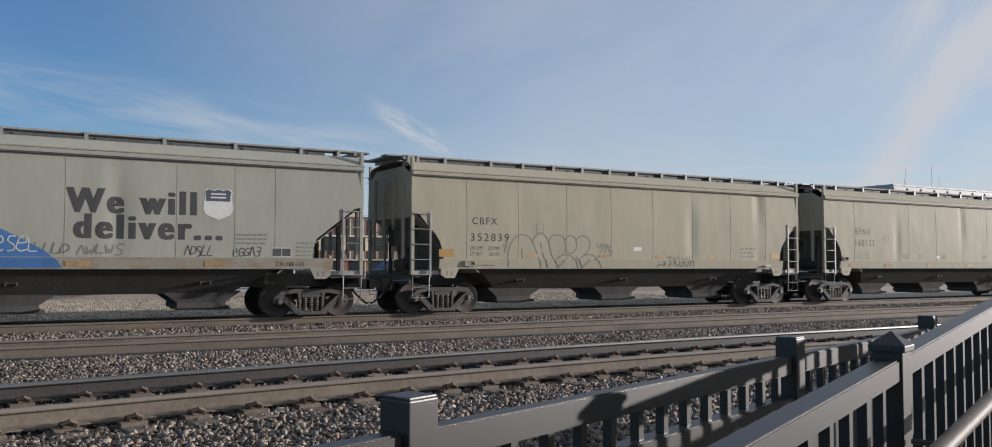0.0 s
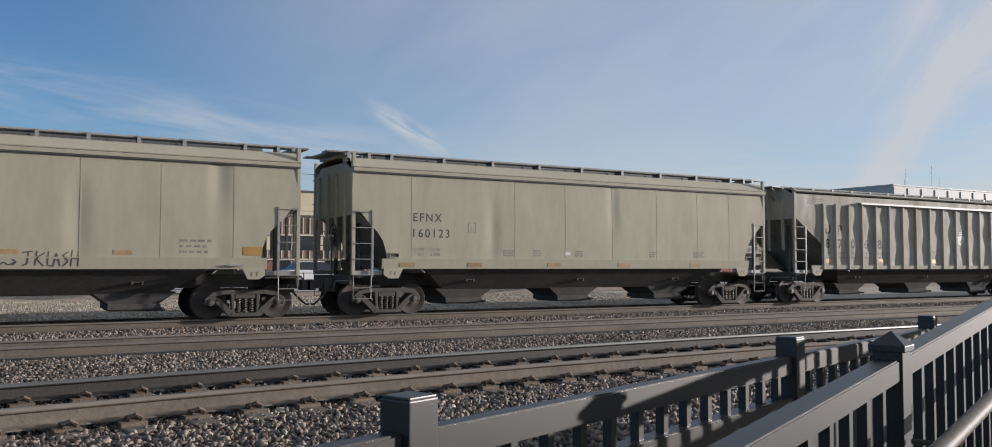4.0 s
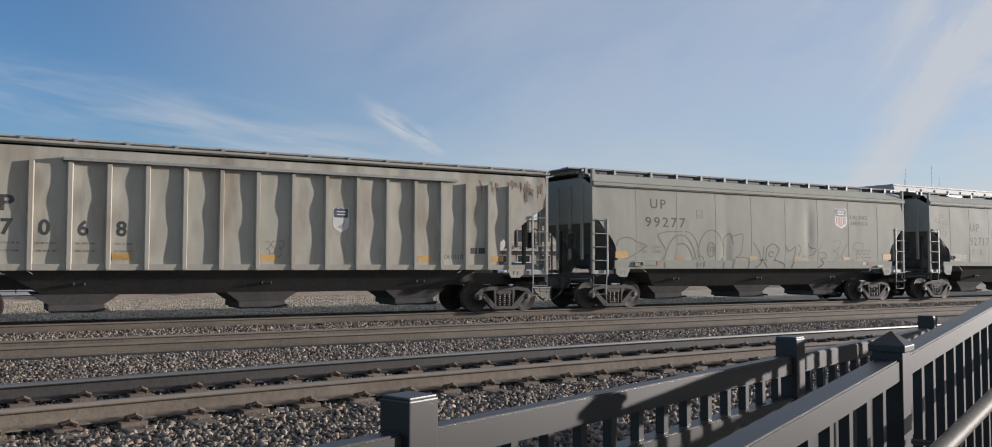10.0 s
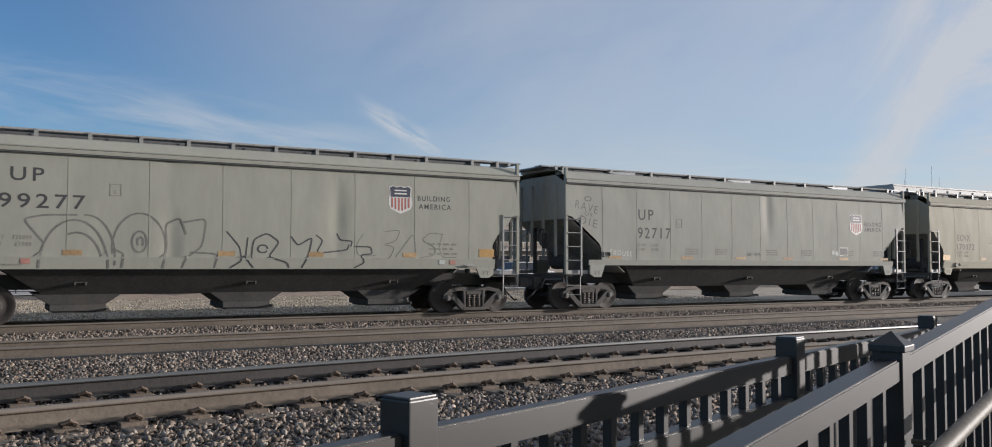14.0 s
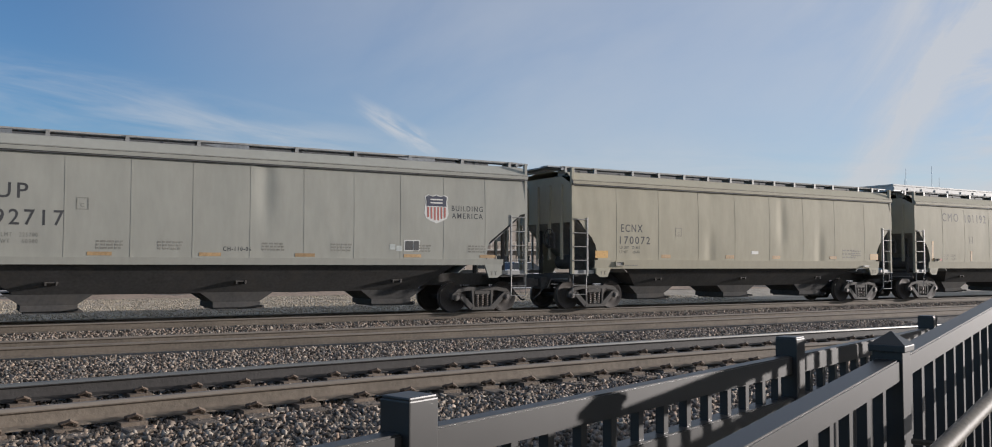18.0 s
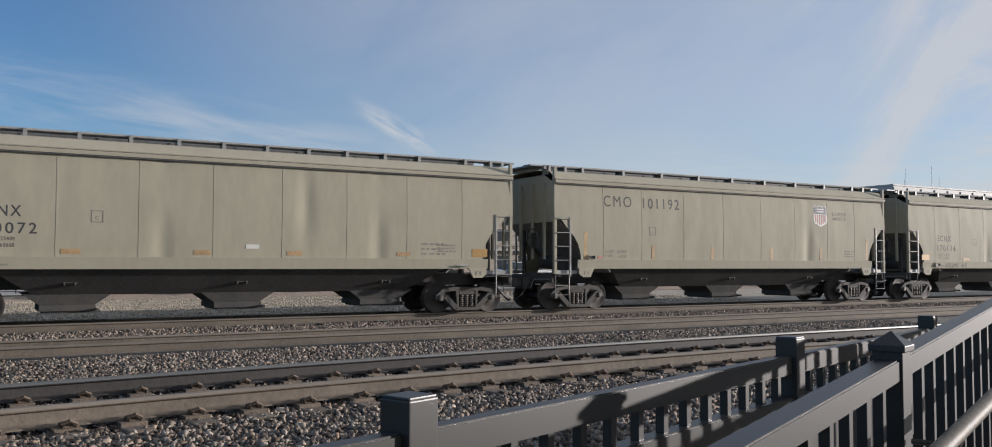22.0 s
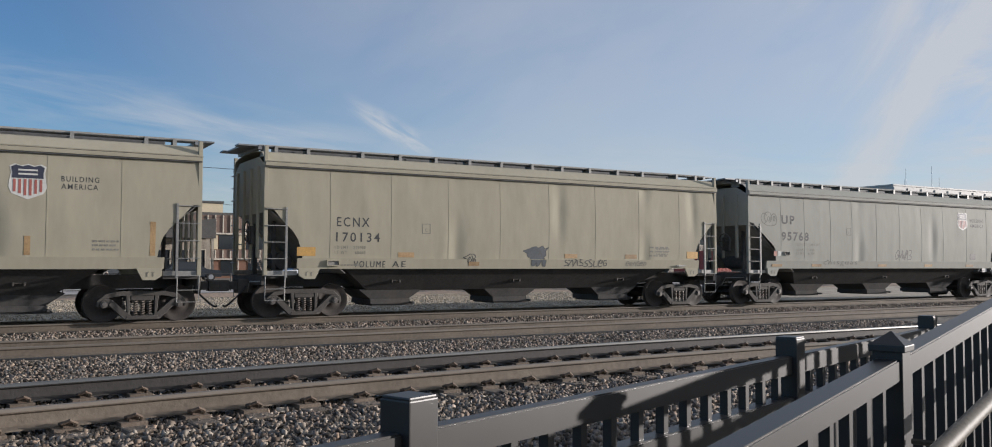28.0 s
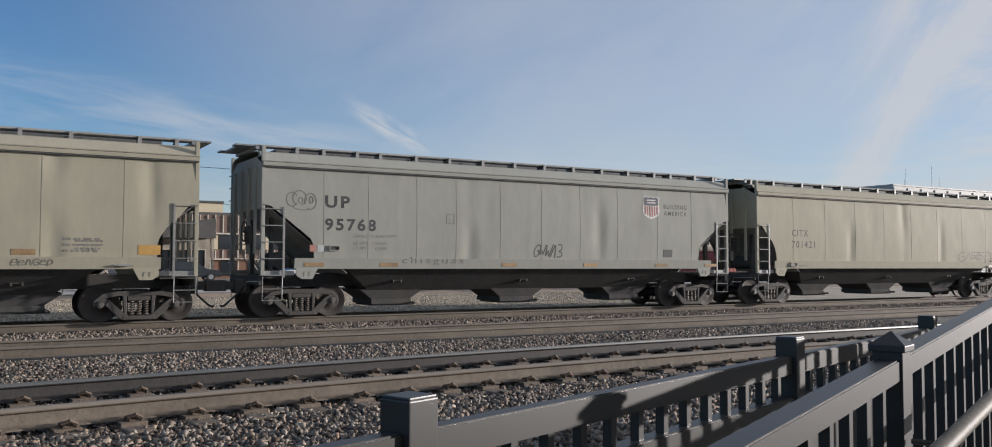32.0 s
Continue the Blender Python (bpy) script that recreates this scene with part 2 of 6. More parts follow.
def part(name, bm, mat, parent, label="", smooth=False):
    ob = new(name, finish(bm, name, mat, smooth))
    ob.parent = parent
    return tagged(ob, label)


def shared(name, mesh, parent, m=None, label=""):
    ob = new(name, mesh)
    ob.parent = parent
    if m is not None:
        ob.matrix_local = m
    return tagged(ob, label)


def thing(name, label, category, group="", kind="", at=(0, 0, 0), rz=0.0):
    ob = new(name)
    ob.matrix_world = pose(*at, 0, 0, rz)
    ob.empty_display_size = 0.2
    return tagged(ob, label, category, group, kind)


def grid_mesh(name, xs, ys, height, mat):
    xs, ys = np.asarray(xs, float), np.asarray(ys, float)
    gx, gy = np.meshgrid(xs, ys)
    z = height(gx, gy)
    verts = np.stack([gx, gy, z], -1).reshape(-1, 3)
    nx, ny = len(xs), len(ys)
    i, j = np.meshgrid(np.arange(nx - 1), np.arange(ny - 1))
    a = (j * nx + i).ravel()
    faces = np.stack([a, a + 1, a + nx + 1, a + nx], -1)
    me = bpy.data.meshes.new(name)
    me.vertices.add(len(verts))
    me.vertices.foreach_set("co", verts.astype(np.float32).ravel())
    me.loops.add(faces.size)
    me.loops.foreach_set("vertex_index", faces.astype(np.int32).ravel())
    me.polygons.add(len(faces))
    me.polygons.foreach_set("loop_start", (np.arange(len(faces)) * 4).astype(np.int32))
    me.update(calc_edges=True)
    me.validate()
    me.shade_smooth()
    me.materials.append(M[mat])
    return new(name, me)


# ---- ground ----
NEAR_YV = np.vectorize(near_y)


def ground_z(x, y):
    x, y = np.asarray(x, float), np.asarray(y, float)
    yc = NEAR_YV(np.clip(x, -60, 60))
    top, low = NEAR_Z - 0.222, -0.235
    dist = np.abs(y - yc)
    near = top - np.clip((dist - 1.75) / 2.6, 0, 1) * (top - low)
    near = np.where(y < yc, top - np.clip((dist - 2.6) / 2.5, 0, 1) * (top + 0.02), near)
    z = np.where(y < yc + 5, near, low)
    # wide gravel flat behind the train, then a low earth bank up to the street
    bank = np.clip((y - 46.0) / 0.5, 0, 1) * 0.20 + np.clip((y - 46.5) / 4.0, 0, 1) * 0.20
    return np.where(y > 33.5, low + bank, z)


xs = np.concatenate([[-3000, -900, -300, -120], np.linspace(-60, -6, 19), np.linspace(-5, 30, 141), np.linspace(31, 90, 60),
                     [100, 130, 180, 260, 400, 700, 1400, 3000]])
ys = np.concatenate([[-3000, -800, -200, -60, -20, -8], np.linspace(-3, 14, 86), np.linspace(14.5, 36, 44), [38, 42, 45, 46, 46.5, 47.5, 50.5, 60, 80, 120, 200, 400, 900, 1800, 4000]])
ground = tagged(grid_mesh("ground", xs, ys, ground_z, "ground"), "grey-brown crushed gravel ground along the tracks", "ground", kind="structure")


gy = np.array([25.9, 27, 28.5, 30, 31.5, 33.0, 35, 38, 42, 45.97])
strip = grid_mesh("gravel_strip", np.linspace(-60, 300, 61), gy, lambda x, y: ground_z(x, y) + 0.006, "pale_gravel")
tagged(strip, "pale fine gravel strip behind the main track", "gravel", kind="structure")
bank = grid_mesh("earth_bank", np.linspace(-60, 300, 121), np.array([45.95, 46.25, 46.55]), lambda x, y: ground_z(x, y) + 0.012 + 0.03 * np.sin(x * 1.7) * np.sin(x * 0.63), "berm")
tagged(bank, "low brown earth bank behind the gravel", "bank", kind="structure")
footway = grid_mesh("pavement", np.linspace(-60, 300, 61), np.array([46.56, 47.5, 49, 50.45]), lambda x, y: ground_z(x, y) + 0.05, "concrete")
tagged(footway, "pale concrete footway along the street", "pavement", kind="structure")


def stones(name, label, area, density, size, seed, mat="stone"):
    """Loose crushed stones, joined: area is a list of x0, x1 and two functions for y limits."""
    rng = np.random.default_rng(seed)
    x0, x1, lo, hi = area
    deep = 20 if name == "gravel" else 9
    n = int((x1 - x0) * deep * density)
    x = rng.uniform(x0, x1, n)
    y = rng.uniform(0, 1, n)
    lo_v, hi_v = lo(x), hi(x)
    keep = rng.uniform(0, deep, n) < (hi_v - lo_v)
    x, y = x[keep], (lo_v + y * (hi_v - lo_v))[keep]
    n = len(x)
    s = size * rng.uniform(0.55, 1.35, n)
    z = ground_z(x, y) + s * rng.uniform(0.0, 0.7, n)
    cube = np.array([(-1, -1, -1), (1, -1, -1), (1, 1, -1), (-1, 1, -1), (-1, -1, 1), (1, -1, 1), (1, 1, 1), (-1, 1, 1)], float) * 0.6
    quad = np.array([(3, 2, 1, 0), (4, 5, 6, 7), (0, 1, 5, 4), (1, 2, 6, 5), (2, 3, 7, 6), (3, 0, 4, 7)])
    v = cube[None] * (1 + rng.uniform(-0.55, 0.35, (n, 8, 3)))
    v *= s[:, None, None] * np.stack([rng.uniform(0.7, 1.6, n), rng.uniform(0.5, 1.1, n), rng.uniform(0.3, 0.8, n)], -1)[:, None, :]
    q = rng.normal(size=(n, 4))
    q /= np.linalg.norm(q, axis=1)[:, None]
    w, a, b, c = q.T
    rot = np.stack([1 - 2 * (b * b + c * c), 2 * (a * b - w * c), 2 * (a * c + w * b), 2 * (a * b + w * c), 1 - 2 * (a * a + c * c),
                    2 * (b * c - w * a), 2 * (a * c - w * b), 2 * (b * c + w * a), 1 - 2 * (a * a + b * b)], -1).reshape(n, 3, 3)
    v = np.einsum("nij,nkj->nki", rot, v) + np.stack([x, y, z], -1)[:, None, :]
    faces = (np.arange(n) * 8)[:, None, None] + quad[None]
    me = bpy.data.meshes.new(name)
    me.vertices.add(n * 8)
    me.vertices.foreach_set("co", v.astype(np.float32).ravel())
    me.loops.add(faces.size)
    me.loops.foreach_set("vertex_index", faces.astype(np.int32).ravel())
    me.polygons.add(n * 6)
    me.polygons.foreach_set("loop_start", (np.arange(n * 6) * 4).astype(np.int32))
    me.update(calc_edges=True)
    me.materials.append(M[mat])
    return tagged(new(name, me), label, "gravel", kind="stuff")


stones("ballast", "coarse grey crushed-stone ballast around the near track", (-1.0, 13.0, lambda x: 3.4 + 0.36 * x, lambda x: NEAR_YV(x) + 1.9), 620, 0.030, 3)
stones("ballast", "grey crushed-stone ballast between the tracks", (-1.0, 24.0, lambda x: NEAR_YV(x) + 1.2, lambda x: 0 * x + 17.3), 300, 0.036, 4)
stones("ballast", "grey crushed-stone ballast beside the train track", (-1.0, 40.0, lambda x: 0 * x + 19.4, lambda x: 0 * x + 23.9), 180, 0.042, 5)


stones("gravel", "pale loose gravel behind the train", (-2.0, 34.0, lambda x: 0 * x + 27.5, lambda x: 0 * x + 45.8), 60, 0.034, 6, "pale_gravel")


# ---- rails and ties ----
RAIL = [(-0.075, 0.0), (0.075, 0.0), (0.075, 0.012), (0.012, 0.034), (0.009, 0.130), (0.036, 0.148), (0.038, 0.158), (0.032, 0.182), (0.028, 0.186),
        (-0.028, 0.186), (-0.032, 0.182), (-0.038, 0.158), (-0.036, 0.148), (-0.009, 0.130), (-0.012, 0.034), (-0.075, 0.012)]


def sweep_rail(name, line, z, side, head, parent, label, tall=0.186):
    """A flat-bottomed rail along points (x, y); the running surface has its own steel."""
    bm = bmesh.new()
    rings = []
    for i, (x, y) in enumerate(line):
        a, b = Vector(line[max(i - 1, 0)]), Vector(line[min(i + 1, len(line) - 1)])
        d = (b - a).normalized()
        across = Vector((-d.y, d.x))
        rings.append([bm.verts.new((x + across.x * u, y + across.y * u, z - tall + w * tall / 0.186)) for u, w in RAIL])
    k = len(RAIL)
    for p, q in zip(rings, rings[1:]):
        for i in range(k):
            f = bm.faces.new((p[i], p[(i + 1) % k], q[(i + 1) % k], q[i]))
            f.material_index = 1 if 6 <= i <= 10 else 0
    bm.faces.new(rings[0])
    bm.faces.new(rings[-1][::-1])
    ob = part(name, bm, side, parent, label)
    ob.data.materials.append(M[head])
    return ob


HALF, NEAR_TALL = 0.7525, 0.158
main_track = tagged(new("track_main"), "rusty steel rails under the passing freight train", "railway track", kind="structure")
middle_track = tagged(new("track_middle"), "brown steel rails of the empty middle track", "railway track", kind="structure")
near_track = tagged(new("track_near"), "near railway track with polished rail and timber ties", "railway track", kind="structure")
straight = [(-60, 0), (-10, 0), (40, 0), (120, 0), (600, 0)]
for tr, y, near_head in ((main_track, MAIN_Y, "rail_dull"), (middle_track, MIDDLE_Y, "rail_dull")):
    for s in (-1, 1):
        sweep_rail("rail", [(x, y + s * HALF) for x, _ in straight], 0.0, "rail_side", near_head, tr, "rust-brown rail")
curve_x = [-40, -20, -8, -4, -2] + [i * 0.6 for i in range(0, 20)] + [13, 16, 20, 30, 60, 150, 600]
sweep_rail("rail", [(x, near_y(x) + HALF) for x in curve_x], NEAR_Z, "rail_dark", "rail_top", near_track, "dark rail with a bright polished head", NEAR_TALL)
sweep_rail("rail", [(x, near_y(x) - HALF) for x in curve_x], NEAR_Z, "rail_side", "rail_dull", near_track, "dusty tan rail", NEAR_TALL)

bm = bmesh.new()
box(bm, -0.105, 0.105, -1.16, 1.16, -0.17, 0.0, 0.02)
TIE_MESH = finish(bm, "tie", "tie")
bm = bmesh.new()
box(bm, -0.10, 0.10, -0.19, 0.19, -0.005, 0.028, 0.004)
box(bm, -0.10, 0.10, -0.10, -0.085, 0.016, 0.030)
box(bm, -0.10, 0.10, 0.085, 0.10, 0.016, 0.030)
PLATE_MESH = finish(bm, "tie_plate", "plate")
bm = bmesh.new()
path_rod(bm, [(-0.06, 0.12, 0.02), (-0.06, 0.16, 0.06), (-0.01, 0.175, 0.085), (0.04, 0.16, 0.065), (0.04, 0.09, 0.055), (0.00, 0.07, 0.06)], 0.014, 6)
box(bm, -0.045, 0.03, 0.095, 0.145, 0.016, 0.075, 0.008)
CLIP_MESH = finish(bm, "rail_clip", "clip")
rng = random.Random(5)
x = -2.0
while x < 19:
    yc, slope = near_y(x), (near_y(x + 0.05) - near_y(x - 0.05)) / 0.1
    tie = shared("tie", TIE_MESH, near_track, pose(x, yc, NEAR_Z - NEAR_TALL - 0.028, 0, 0, math.degrees(math.atan(slope)) + rng.uniform(-1, 1)))
    for s in (-1, 1):
        shared("tie_plate", PLATE_MESH, tie, pose(0, s * HALF, 0))
        for side in (0, 180):
            shared("rail_clip", CLIP_MESH, tie, pose(0, s * HALF, 0, 0, 0, side))
    x += 0.495 + rng.uniform(-0.02, 0.02)


# ---- hopper cars ----
def text_mesh(words, height, width=None, bold=0.0):
    """Words as a flat mesh in the x-z plane facing -y, lower left corner at the origin."""
    cu = bpy.data.curves.new("lettering", "FONT")
    cu.body, cu.size, cu.resolution_u, cu.offset, cu.space_character = words, 1.0, 3, bold, 1.28
    ob = bpy.data.objects.new("lettering", cu)
    scene.collection.objects.link(ob)
    bpy.context.view_layer.update()
    me = bpy.data.meshes.new_from_object(ob.evaluated_get(bpy.context.evaluated_depsgraph_get()))
    bpy.data.objects.remove(ob)
    co = np.zeros(len(me.vertices) * 3, np.float32)
    me.vertices.foreach_get("co", co)
    co = co.reshape(-1, 3)
    lo, hi = co.min(0), co.max(0)
    k = height / (hi[1] - lo[1])
    kx = k if width is None else width / (hi[0] - lo[0])
    out = np.stack([(co[:, 0] - lo[0]) * kx, np.zeros(len(co)), (co[:, 1] - lo[1]) * k], -1)
    me.vertices.foreach_set("co", out.astype(np.float32).ravel())
    me.update()
    return me


FACE = -1.62 - 0.016        # nominal plane of the markings; hug() lays them on the sheet
SURF = {}


def hug(bm, parent):
    """Lay the points of a marking onto the car's side sheet or sill, 4 mm proud."""
    if parent.parent:
        parent = parent.parent
    f = SURF[parent.name]
    for v in bm.verts:
        v.co.y = f(v.co.x, v.co.z) - 0.0025 + (v.co.y - FACE)


def lettering(parent, words, x, z, height, width=None, mat="letter", label="black stencilled reporting mark", bold=0.008, y=FACE, name="reporting_mark", tilt=0.0):
    bm = bmesh.new()
    bm.from_mesh(text_mesh(words, height, width, bold))
    if tilt:
        bmesh.ops.rotate(bm, verts=bm.verts, matrix=Matrix.Rotation(radians(-tilt), 3, "Y"))
    bmesh.ops.translate(bm, verts=bm.verts, vec=(x, FACE, z))
    hug(bm, parent)
    me = bpy.data.meshes.new(name)
    bm.to_mesh(me)
    bm.free()
    me.materials.append(M[mat])
    ob = shared(name, me, parent, None, label)
    if name == "stencil":
        tagged(ob, label, kind="stuff")
    return ob


def heavy_lettering(parent, words, x, z, height, width, mat, label, spread, name):
    """Fat letters with open counters: the same outline laid several times, a little apart."""
    base = text_mesh(words, height, width - 2 * spread, 0.012)
    src = bmesh.new()
    src.from_mesh(base)
    # one piece a letter: faces that hang together or stand above one another
    left, groups = set(src.faces), []
    while left:
        todo, got = [left.pop()], set()
        while todo:
            f = todo.pop()
            got.add(f)
            for e in f.edges:
                for q in e.link_faces:
                    if q in left:
                        left.discard(q)
                        todo.append(q)
        xs0 = [v.co.x for f in got for v in f.verts]
        groups.append([min(xs0), max(xs0), got])
    groups.sort(key=lambda q: q[0])
    letters = []
    for q in groups:
        if letters and q[0] < letters[-1][1] - 0.02:
            letters[-1][1] = max(letters[-1][1], q[1])
            letters[-1][2] |= q[2]
        else:
            letters.append(q)
    first = None
    for _, _, faces in letters:
        bm = bmesh.new()
        for k in range(5):
            made = {}
            for f in faces:
                for v in f.verts:
                    if v not in made:
                        made[v] = bm.verts.new(v.co + Vector((x + spread * (1 + (k - 2) / 2), FACE - 0.0005 * k, z)))
                bm.faces.new([made[v] for v in f.verts])
        hug(bm, parent)
        me = bpy.data.meshes.new(name)
        bm.to_mesh(me)
        bm.free()
        me.materials.append(M[mat])
        if first is None:
            first = shared(name, me, parent, None, label)
        else:
            shared("letter", me, first)
    src.free()
    return first


def bars(parent, rows, mat="small", name="stencil_panel", label="rows of tiny stencilled data", y=FACE):
    """Small writing that cannot be read: rows of x0, x1, z, height."""
    bm = bmesh.new()
    for x0, x1, z, hgt in rows:
        box(bm, x0, x1, y - 0.002, y + 0.002, z, z + hgt)
    hug(bm, parent)
    return tagged(part(name, bm, mat, parent), label, kind="stuff")


def data_block(parent, x, z, lines=3, w=0.8, pitch=0.11, seed=1, mat="small"):
    r = random.Random(seed)
    rows = []
    for i in range(lines):
        xx = x
        while xx < x + w - 0.05:
            k = r.uniform(0.05, 0.16)
            rows.append((xx, min(xx + k, x + w), z - i * pitch, 0.045))
            xx += k + 0.035
    return bars(parent, rows, mat)


def outline_shield(w, hgt):
    pts = [(-0.5, 0.93), (-0.36, 1.0), (-0.18, 0.95), (0, 1.0), (0.18, 0.95), (0.36, 1.0), (0.5, 0.93), (0.46, 0.75), (0.50, 0.52), (0.52, 0.34),
           (0.44, 0.17), (0.25, 0.09), (0.0, 0.0), (-0.25, 0.09), (-0.44, 0.17), (-0.52, 0.34), (-0.50, 0.52), (-0.46, 0.75)]
    return [(x * w, z * hgt) for x, z in pts]


def shield(parent, x, z, w, hgt, top="navy", lower="white", stripes=True):
    """A railway emblem drawn as plain shapes: border, dark head and striped field."""
    bm = bmesh.new()
    prism(bm, [(x + a * 1.06, z + (b - hgt / 2) * 1.06 + hgt / 2) for a, b in outline_shield(w, hgt)], FACE - 0.002, FACE + 0.004)
    hug(bm, parent)
    em = part("emblem", bm, lower, parent, "shield-shaped emblem in plain colours")
    bm = bmesh.new()
    o = outline_shield(w * 0.96, hgt)
    head = [o[17], *o[0:8], (0.45 * w, 0.60 * hgt), (-0.45 * w, 0.60 * hgt)]
    prism(bm, [(x + a, z + b) for a, b in head], FACE - 0.006, FACE - 0.003)
    hug(bm, em)
    part("emblem_head", bm, top, em)
    bm = bmesh.new()
    for i in range(2):
        box(bm, x - 0.28 * w, x + 0.28 * w, FACE - 0.008, FACE - 0.0065, z + (0.82 - 0.12 * i) * hgt, z + (0.87 - 0.12 * i) * hgt)
    hug(bm, em)
    part("emblem_bar", bm, "white", em)
    if stripes:
        for i in range(6):
            a = -0.42 + i * 0.152
            bm = bmesh.new()
            low = 0.06 + 0.16 * abs(a + 0.04) / 0.45
            box(bm, x + a * w, x + (a + 0.076) * w, FACE - 0.006, FACE - 0.003, z + low * hgt, z + 0.57 * hgt)
            hug(bm, em)
            part("emblem_stripe", bm, "red", em)
    return em


def ribbon(bm, pts, width, y):
    """A painted stroke: a flat strip along points in x, z."""
    prev = None
    for i, p in enumerate(pts):
        a, b = pts[max(i - 1, 0)], pts[min(i + 1, len(pts) - 1)]
        dx, dz = b[0] - a[0], b[1] - a[1]
        k = math.hypot(dx, dz) or 1
        nx, nz = -dz / k * width / 2, dx / k * width / 2
        pair = (bm.verts.new((p[0] + nx, y, p[1] + nz)), bm.verts.new((p[0] - nx, y, p[1] - nz)))
        if prev:
            bm.faces.new((prev[0], prev[1], pair[1], pair[0]))
        prev = pair


STROKES = [[(0.0, 0.0), (0.12, 1.0), (0.75, 0.85), (0.8, 0.35), (0.05, 0.02)], [(0.1, 1.0), (0.0, 0.5), (0.1, 0.0), (0.8, 0.08)], [(0.8, 0.9), (0.25, 1.0), (0.05, 0.65), (0.7, 0.42), (0.75, 0.1), (0.1, 0.0)],
           [(0.05, 0.5), (0.75, 0.55), (0.6, 0.95), (0.15, 0.85), (0.0, 0.25), (0.35, 0.0), (0.8, 0.12)], [(0.0, 0.95), (0.15, 0.05), (0.4, 0.6), (0.62, 0.0), (0.85, 1.0)], [(0.0, 0.0), (0.35, 1.0), (0.5, 0.95), (0.8, 0.0)],
           [(0.1, 0.95), (0.7, 1.0), (0.75, 0.6), (0.2, 0.5), (0.8, 0.4), (0.7, 0.0), (0.05, 0.05)], [(0.75, 0.85), (0.3, 1.0), (0.0, 0.5), (0.3, 0.0), (0.8, 0.15), (0.7, 0.5), (0.4, 0.45)]]


def scrawl(parent, x0, x1, z0, z1, seed, mat="soft_ink", width=0.03, loops=5, label="spray-painted scrawl in loose strokes", y=FACE):
    """A tag of quick letter-like strokes, one after another, that lean and overlap."""
    r = random.Random(seed)
    tag = None
    step = (x1 - x0) / loops
    for i in range(loops):
        form = r.choice(STROKES)
        wide, tall, lean = step * r.uniform(1.0, 1.3), (z1 - z0) * r.uniform(0.72, 1.0), r.uniform(0.0, 0.35)
        ox, oz = x0 + step * i, z0 + (z1 - z0 - tall) * r.random()
        rough = [(ox + wide * (u + lean * (w - 0.5) * tall / wide + r.uniform(-0.05, 0.05)), oz + tall * min(1.0, max(0.0, w + r.uniform(-0.06, 0.06)))) for u, w in form]
        pts = []
        for (ax, az), (bx, bz) in zip(rough, rough[1:]):
            pts += [(ax + (bx - ax) * k / 6, az + (bz - az) * k / 6) for k in range(6)]
        pts.append(rough[-1])
        for _ in range(3):
            pts = [pts[0]] + [((p[0] + 2 * q[0] + o[0]) / 4, (p[1] + 2 * q[1] + o[1]) / 4) for p, q, o in zip(pts, pts[1:], pts[2:])] + [pts[-1]]
        bm = bmesh.new()
        ribbon(bm, pts, width, y - 0.0007 * (i % 4))
        hug(bm, parent)
        if tag is None:
            tag = part("graffiti", bm, mat, parent, label)
        else:
            part("stroke", bm, mat, tag)
    return tag


def sprayed_area(parent, poly, mat, label, lift=0.0):
    """A filled sprayed shape laid on the side in narrow level strips."""
    zs = [q[1] for q in poly]
    z, dz = min(zs), 0.03
    bm = bmesh.new()
    while z < max(zs):
        zm = z + dz / 2
        cross = sorted(ax + (bx - ax) * (zm - az) / (bz - az) for (ax, az), (bx, bz) in zip(poly, poly[1:] + poly[:1]) if (az - zm) * (bz - zm) < 0)
        for xa, xb in zip(cross[::2], cross[1::2]):
            n = max(1, int((xb - xa) / 0.12))
            low = [bm.verts.new((xa + (xb - xa) * k / n, FACE - lift, z)) for k in range(n + 1)]
            top = [bm.verts.new((xa + (xb - xa) * k / n, FACE - lift, z + dz)) for k in range(n + 1)]
            for k in range(n):
                bm.faces.new((low[k], low[k + 1], top[k + 1], top[k]))
        z += dz
    hug(bm, parent)
    return part("graffiti", bm, mat, parent, label)


def arc(cx, cz, rx, rz, a0, a1, n=18):
    return [(cx + rx * math.cos(radians(a0 + (a1 - a0) * i / n)), cz + rz * math.sin(radians(a0 + (a1 - a0) * i / n))) for i in range(n + 1)]


def outline(parent, mat, width, strokes, label):
    """Graffiti drawn as soft strokes: arcs and bent lines on the side of a car."""
    tag = None
    for k, st in enumerate(strokes):
        pts = st
        if len(st) < 15:
            pts = []
            for (ax, az), (bx, bz) in zip(st, st[1:]):
                pts += [(ax + (bx - ax) * i / 6, az + (bz - az) * i / 6) for i in range(6)]
            pts.append(st[-1])
            for _ in range(2):
                pts = [pts[0]] + [((p[0] + 2 * q[0] + r[0]) / 4, (p[1] + 2 * q[1] + r[1]) / 4) for p, q, r in zip(pts, pts[1:], pts[2:])] + [pts[-1]]
        bm = bmesh.new()
        ribbon(bm, pts, width, FACE - 0.0006 * (k % 5))
        hug(bm, parent)
        if tag is None:
            tag = part("graffiti", bm, mat, parent, label)
        else:
            part("stroke", bm, mat, tag)
    return tag


def side_profile(z):
    """Half width of a curved-side car at height z."""
    u = (z - 2.75) / 1.4
    return 1.62 - 0.05 * u * u


